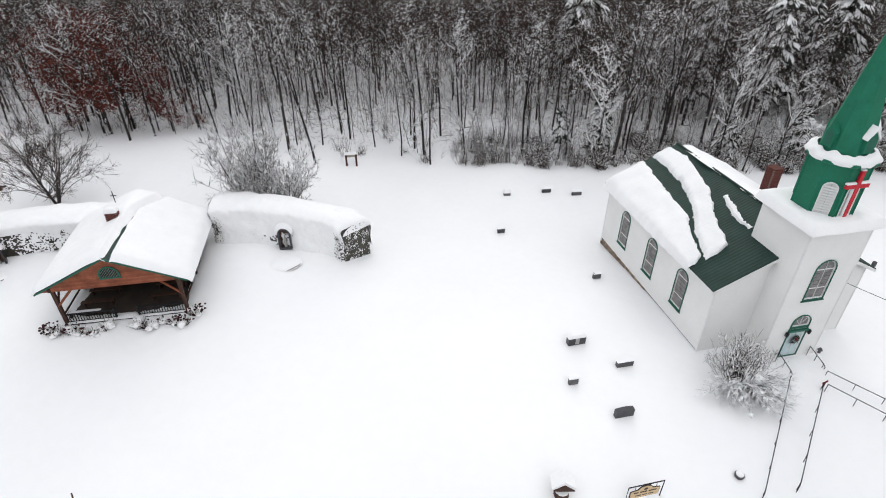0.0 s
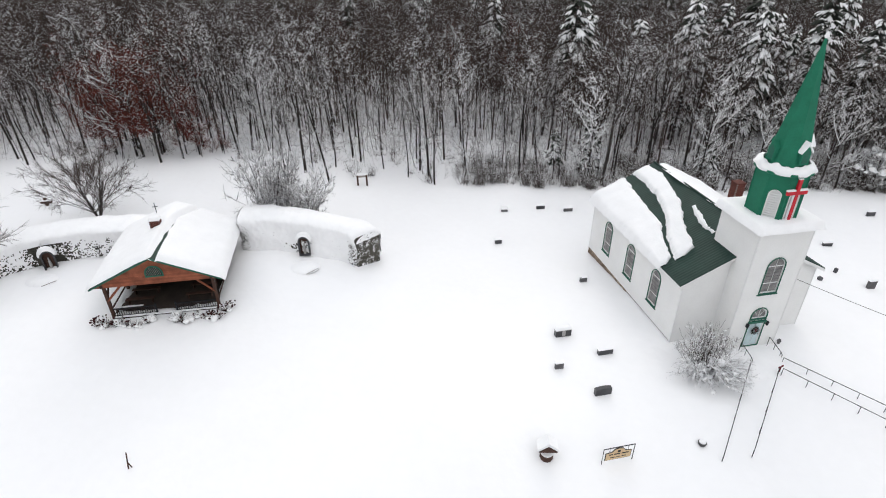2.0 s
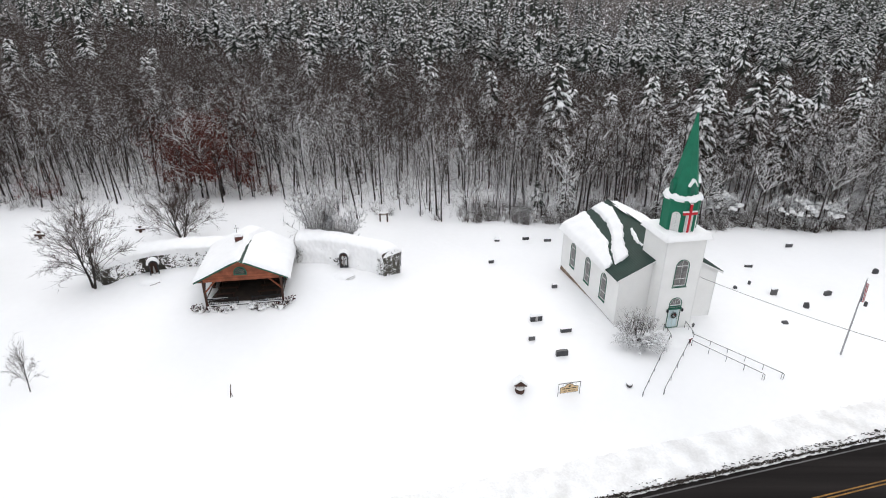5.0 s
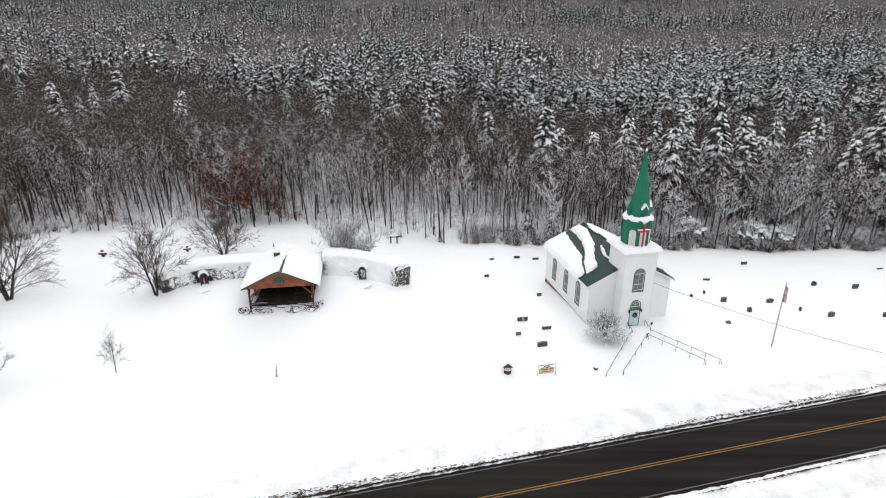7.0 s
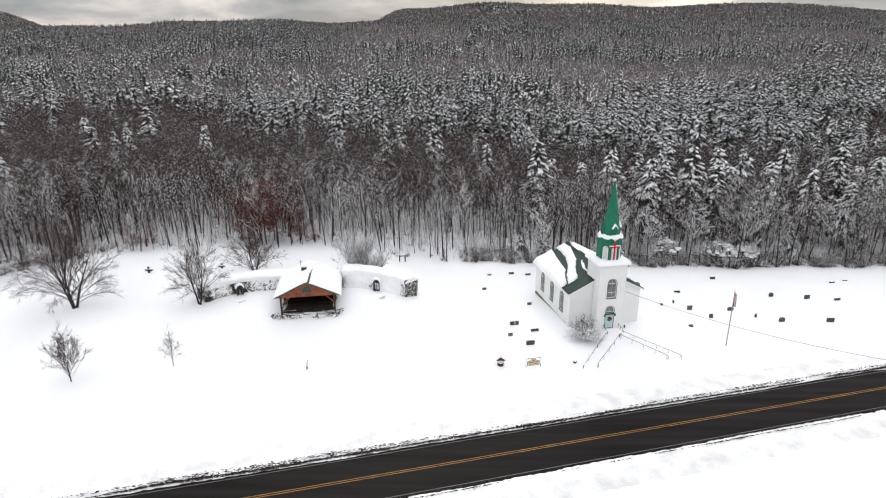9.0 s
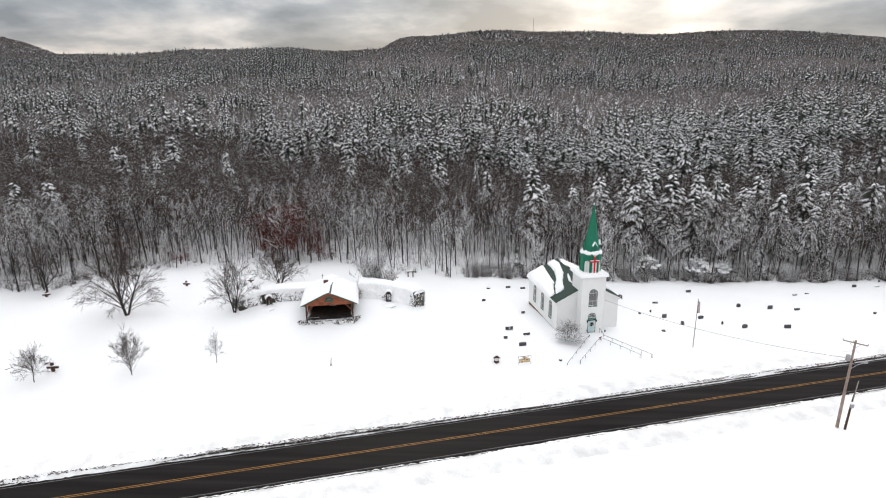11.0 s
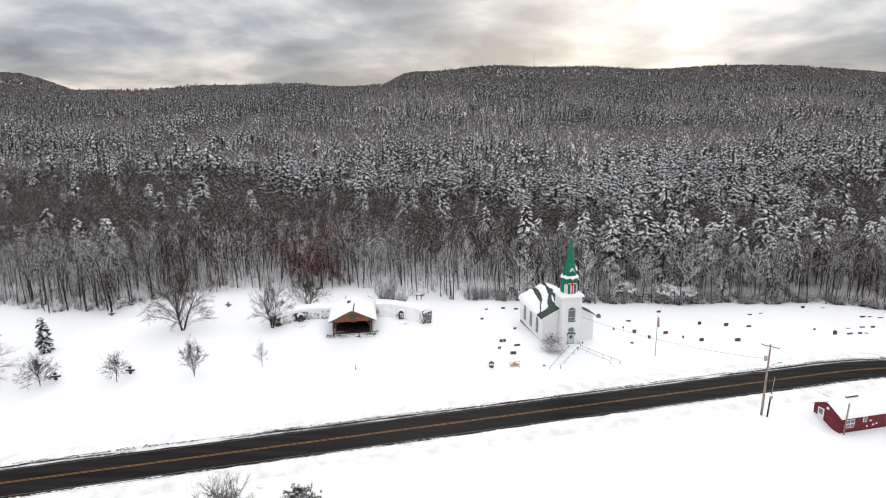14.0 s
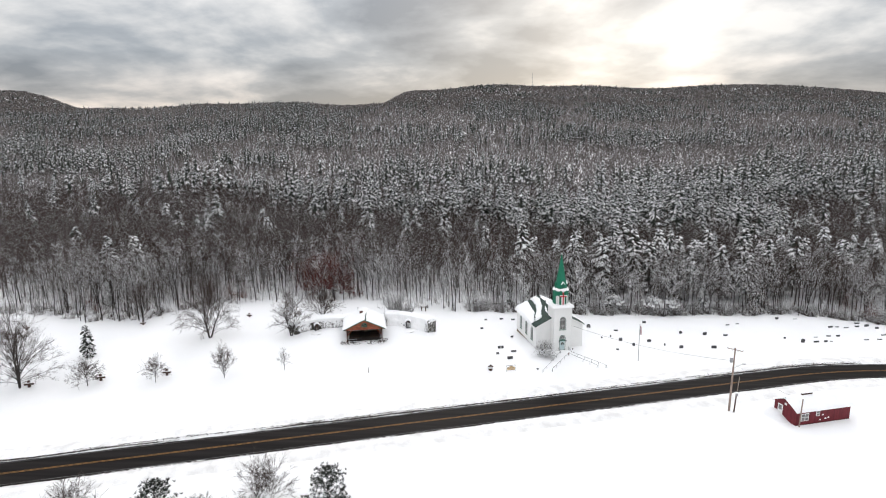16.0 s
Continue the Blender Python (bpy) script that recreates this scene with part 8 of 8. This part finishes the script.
def wire(p, q, sag, label, rad=0.014):
    p, q = Vector(p), Vector(q)
    pts = [p.lerp(q, k / 24) - Vector((0, 0, sag * 4 * (k / 24) * (1 - k / 24))) for k in range(25)]
    tagged(link("overhead_wire", Geo().tube(pts, rad, 4), BLACK_METAL), label, "wire", "overhead wires")


wire(CH @ Vector((2.02, 1.1, 5.3)), (26.4, -22.8, 7.0), 1.1, "thin black service wire from the church to the pole", 0.02)
wire((26.4, -22.8, 6.6), (36.5, -25.2, 1.2), 0.5, "thin black service wire from the pole to the shed")

# shed: long axis along local x, gable to the west
SH = pose(34.95, -28.1, -2.55, 0, 0, 14.5)
shed = empty("shed", SH, "dark red wooden shed under deep roof snow", "shed")
L, D_, H_, RZ = 11.2, 4.6, 2.7, 4.0


def boards(x0, x1, place, top, skip=(), w=0.2):
    x = x0
    while x < x1 - 0.01:
        e = min(x1, x + w) - 0.008
        part("wall_board", Geo().prism([(x, -0.2), (e, -0.2), (e, top((x + e) / 2)), (x, top((x + e) / 2))], 0.03, place), BARN_RED, shed)
        x += w


part("wall_core", Geo().box(0.03, L - 0.03, 0.03, D_ - 0.03, -0.3, H_ - 0.05), DARK_WOOD, shed)
boards(0, L, Matrix.Identity(4), lambda x: H_)
gable = Matrix(((0, 1, 0, 0), (-1, 0, 0, D_), (0, 0, 1, 0), (0, 0, 0, 1)))
boards(0, D_, gable, lambda x: H_ + (RZ - H_) * (1 - abs(x - D_ / 2) / (D_ / 2)))
boards(0, D_, Matrix(((0, -1, 0, L), (1, 0, 0, 0), (0, 0, 1, 0), (0, 0, 0, 1))), lambda x: H_ + (RZ - H_) * (1 - abs(x - D_ / 2) / (D_ / 2)))
for s, y0, y1 in ((-1, -0.35, D_ / 2), (1, D_ / 2, D_ + 0.35)):
    z0, z1 = (H_ - 0.15, RZ + 0.05) if s < 0 else (RZ + 0.05, H_ - 0.15)
    g = Geo().add([(-0.3, y0, z0), (L + 0.3, y0, z0), (L + 0.3, y1, z1), (-0.3, y1, z1), (-0.3, y0, z0 + 0.12), (L + 0.3, y0, z0 + 0.12), (L + 0.3, y1, z1 + 0.12), (-0.3, y1, z1 + 0.12)], [(3, 2, 1, 0), (4, 5, 6, 7), (0, 1, 5, 4), (1, 2, 6, 5), (2, 3, 7, 6), (3, 0, 4, 7)])
    part("roof_slope", g, GREEN_ROOF, shed)


def shed_snow(u, v):
    x, y = -0.38 + (L + 0.76) * u, -0.45 + (D_ + 0.9) * v
    e = min(1.0, u * 40, (1 - u) * 40, v * 18, (1 - v) * 18)
    h = math.sqrt(max(0.0, 1 - (1 - e) ** 2))
    roof = RZ + 0.17 - (RZ - H_ + 0.2) * math.sqrt(((y - D_ / 2) / (D_ / 2 + 0.35)) ** 2 + 0.01)
    return (x, y, roof - 0.06 + h * (0.36 + 0.07 * noise.noise((x * 0.5, y * 0.5, 2.0))))


part("roof_snow", Geo().grid(shed_snow, 50, 30), SNOW_CAP, shed, "deep smooth roof snow", smooth=True)
part("roof_vent", Geo().box(3.0, 5.2, D_ / 2 - 0.15, D_ / 2 + 0.15, RZ, RZ + 0.62, b=0.03), DARK_WOOD, shed, "dark ridge vent")
part("vent_snow", slab(2.9, 5.3, D_ / 2 - 0.22, D_ / 2 + 0.22, RZ + 0.60, 0.16, 1.0, round_=0.12, n=8), SNOW_CAP, shed, smooth=True)


def shed_window(x, z, w, h, cols):
    f = part("window_frame", Geo().box(x, x + w, -0.06, 0.0, z, z + h, b=0.01), WHITE_TRIM, shed, "white window frame")
    pw, ph = (w - 0.1 * (cols + 1)) / cols, (h - 0.3) / 2
    for i in range(cols):
        for j in range(2):
            part("pane", Geo().box(x + 0.1 + i * (pw + 0.1), x + 0.1 + i * (pw + 0.1) + pw, -0.07, -0.055, z + 0.1 + j * (ph + 0.1), z + 0.1 + j * (ph + 0.1) + ph), GLASS, f)


shed_window(1.0, 0.75, 1.55, 1.35, 2)
shed_window(4.05, 1.35, 0.75, 1.0, 1)
dr = part("shed_door", Geo().box(0.75, 1.80, -0.05, 0.0, 0.6, 2.5, b=0.01, turn=gable), WHITE_TRIM, shed, "pale door in the gable")
part("door_glass", Geo().box(0.95, 1.60, -0.065, -0.045, 1.5, 2.3, turn=gable), GLASS, dr)
for x, z in ((5.3, 1.35), (5.9, 0.6), (6.5, 0.75), (4.8, 0.5)):
    part("stuck_snow", slab(x, x + 0.4, -0.06, 0.02, z, 0.3, x, round_=0.1, n=6), SNOW_CAP, shed, smooth=True)
part("white_plaque", Geo().box(2.1, 2.55, -0.06, 0.0, 2.75, 3.15, b=0.02, turn=gable), WHITE_TRIM, shed)
part("base_board", Geo().box(0, L, -0.07, 0.0, -0.25, 0.12, b=0.01), DARK_WOOD, shed)


def drift(u, v):
    """Snow blown up against the gable, deepest at its back corner."""
    y, out = -0.2 + (D_ + 2.2) * u, 2.6 * v
    h = (0.15 + 1.25 * smoothstep(0.0, D_, y)) * (1 - smoothstep(0.75, 1.0, u)) * (1 - smoothstep(0.15, 1.0, v)) * smoothstep(0.0, 0.10, u)
    return (0.02 - out, y, -0.25 + h + 0.06 * noise.noise((y * 1.3, out * 1.3, 3.0)))


ob = empty("snow_drift", SH, "snow drift blown up against the shed gable", "snow drift")
part("drift", Geo().grid(drift, 30, 14), SNOW_CAP, ob, smooth=True)
ob = empty("shed_post", pose(35.35, -28.5, -2.6), "grey weathered post standing in front of the red shed", "post")
part("shaft", Geo().tube([(0, 0, -0.2), (0.2, 0.1, 5.1)], [0.11, 0.09], 8), POLE_WOOD, ob)
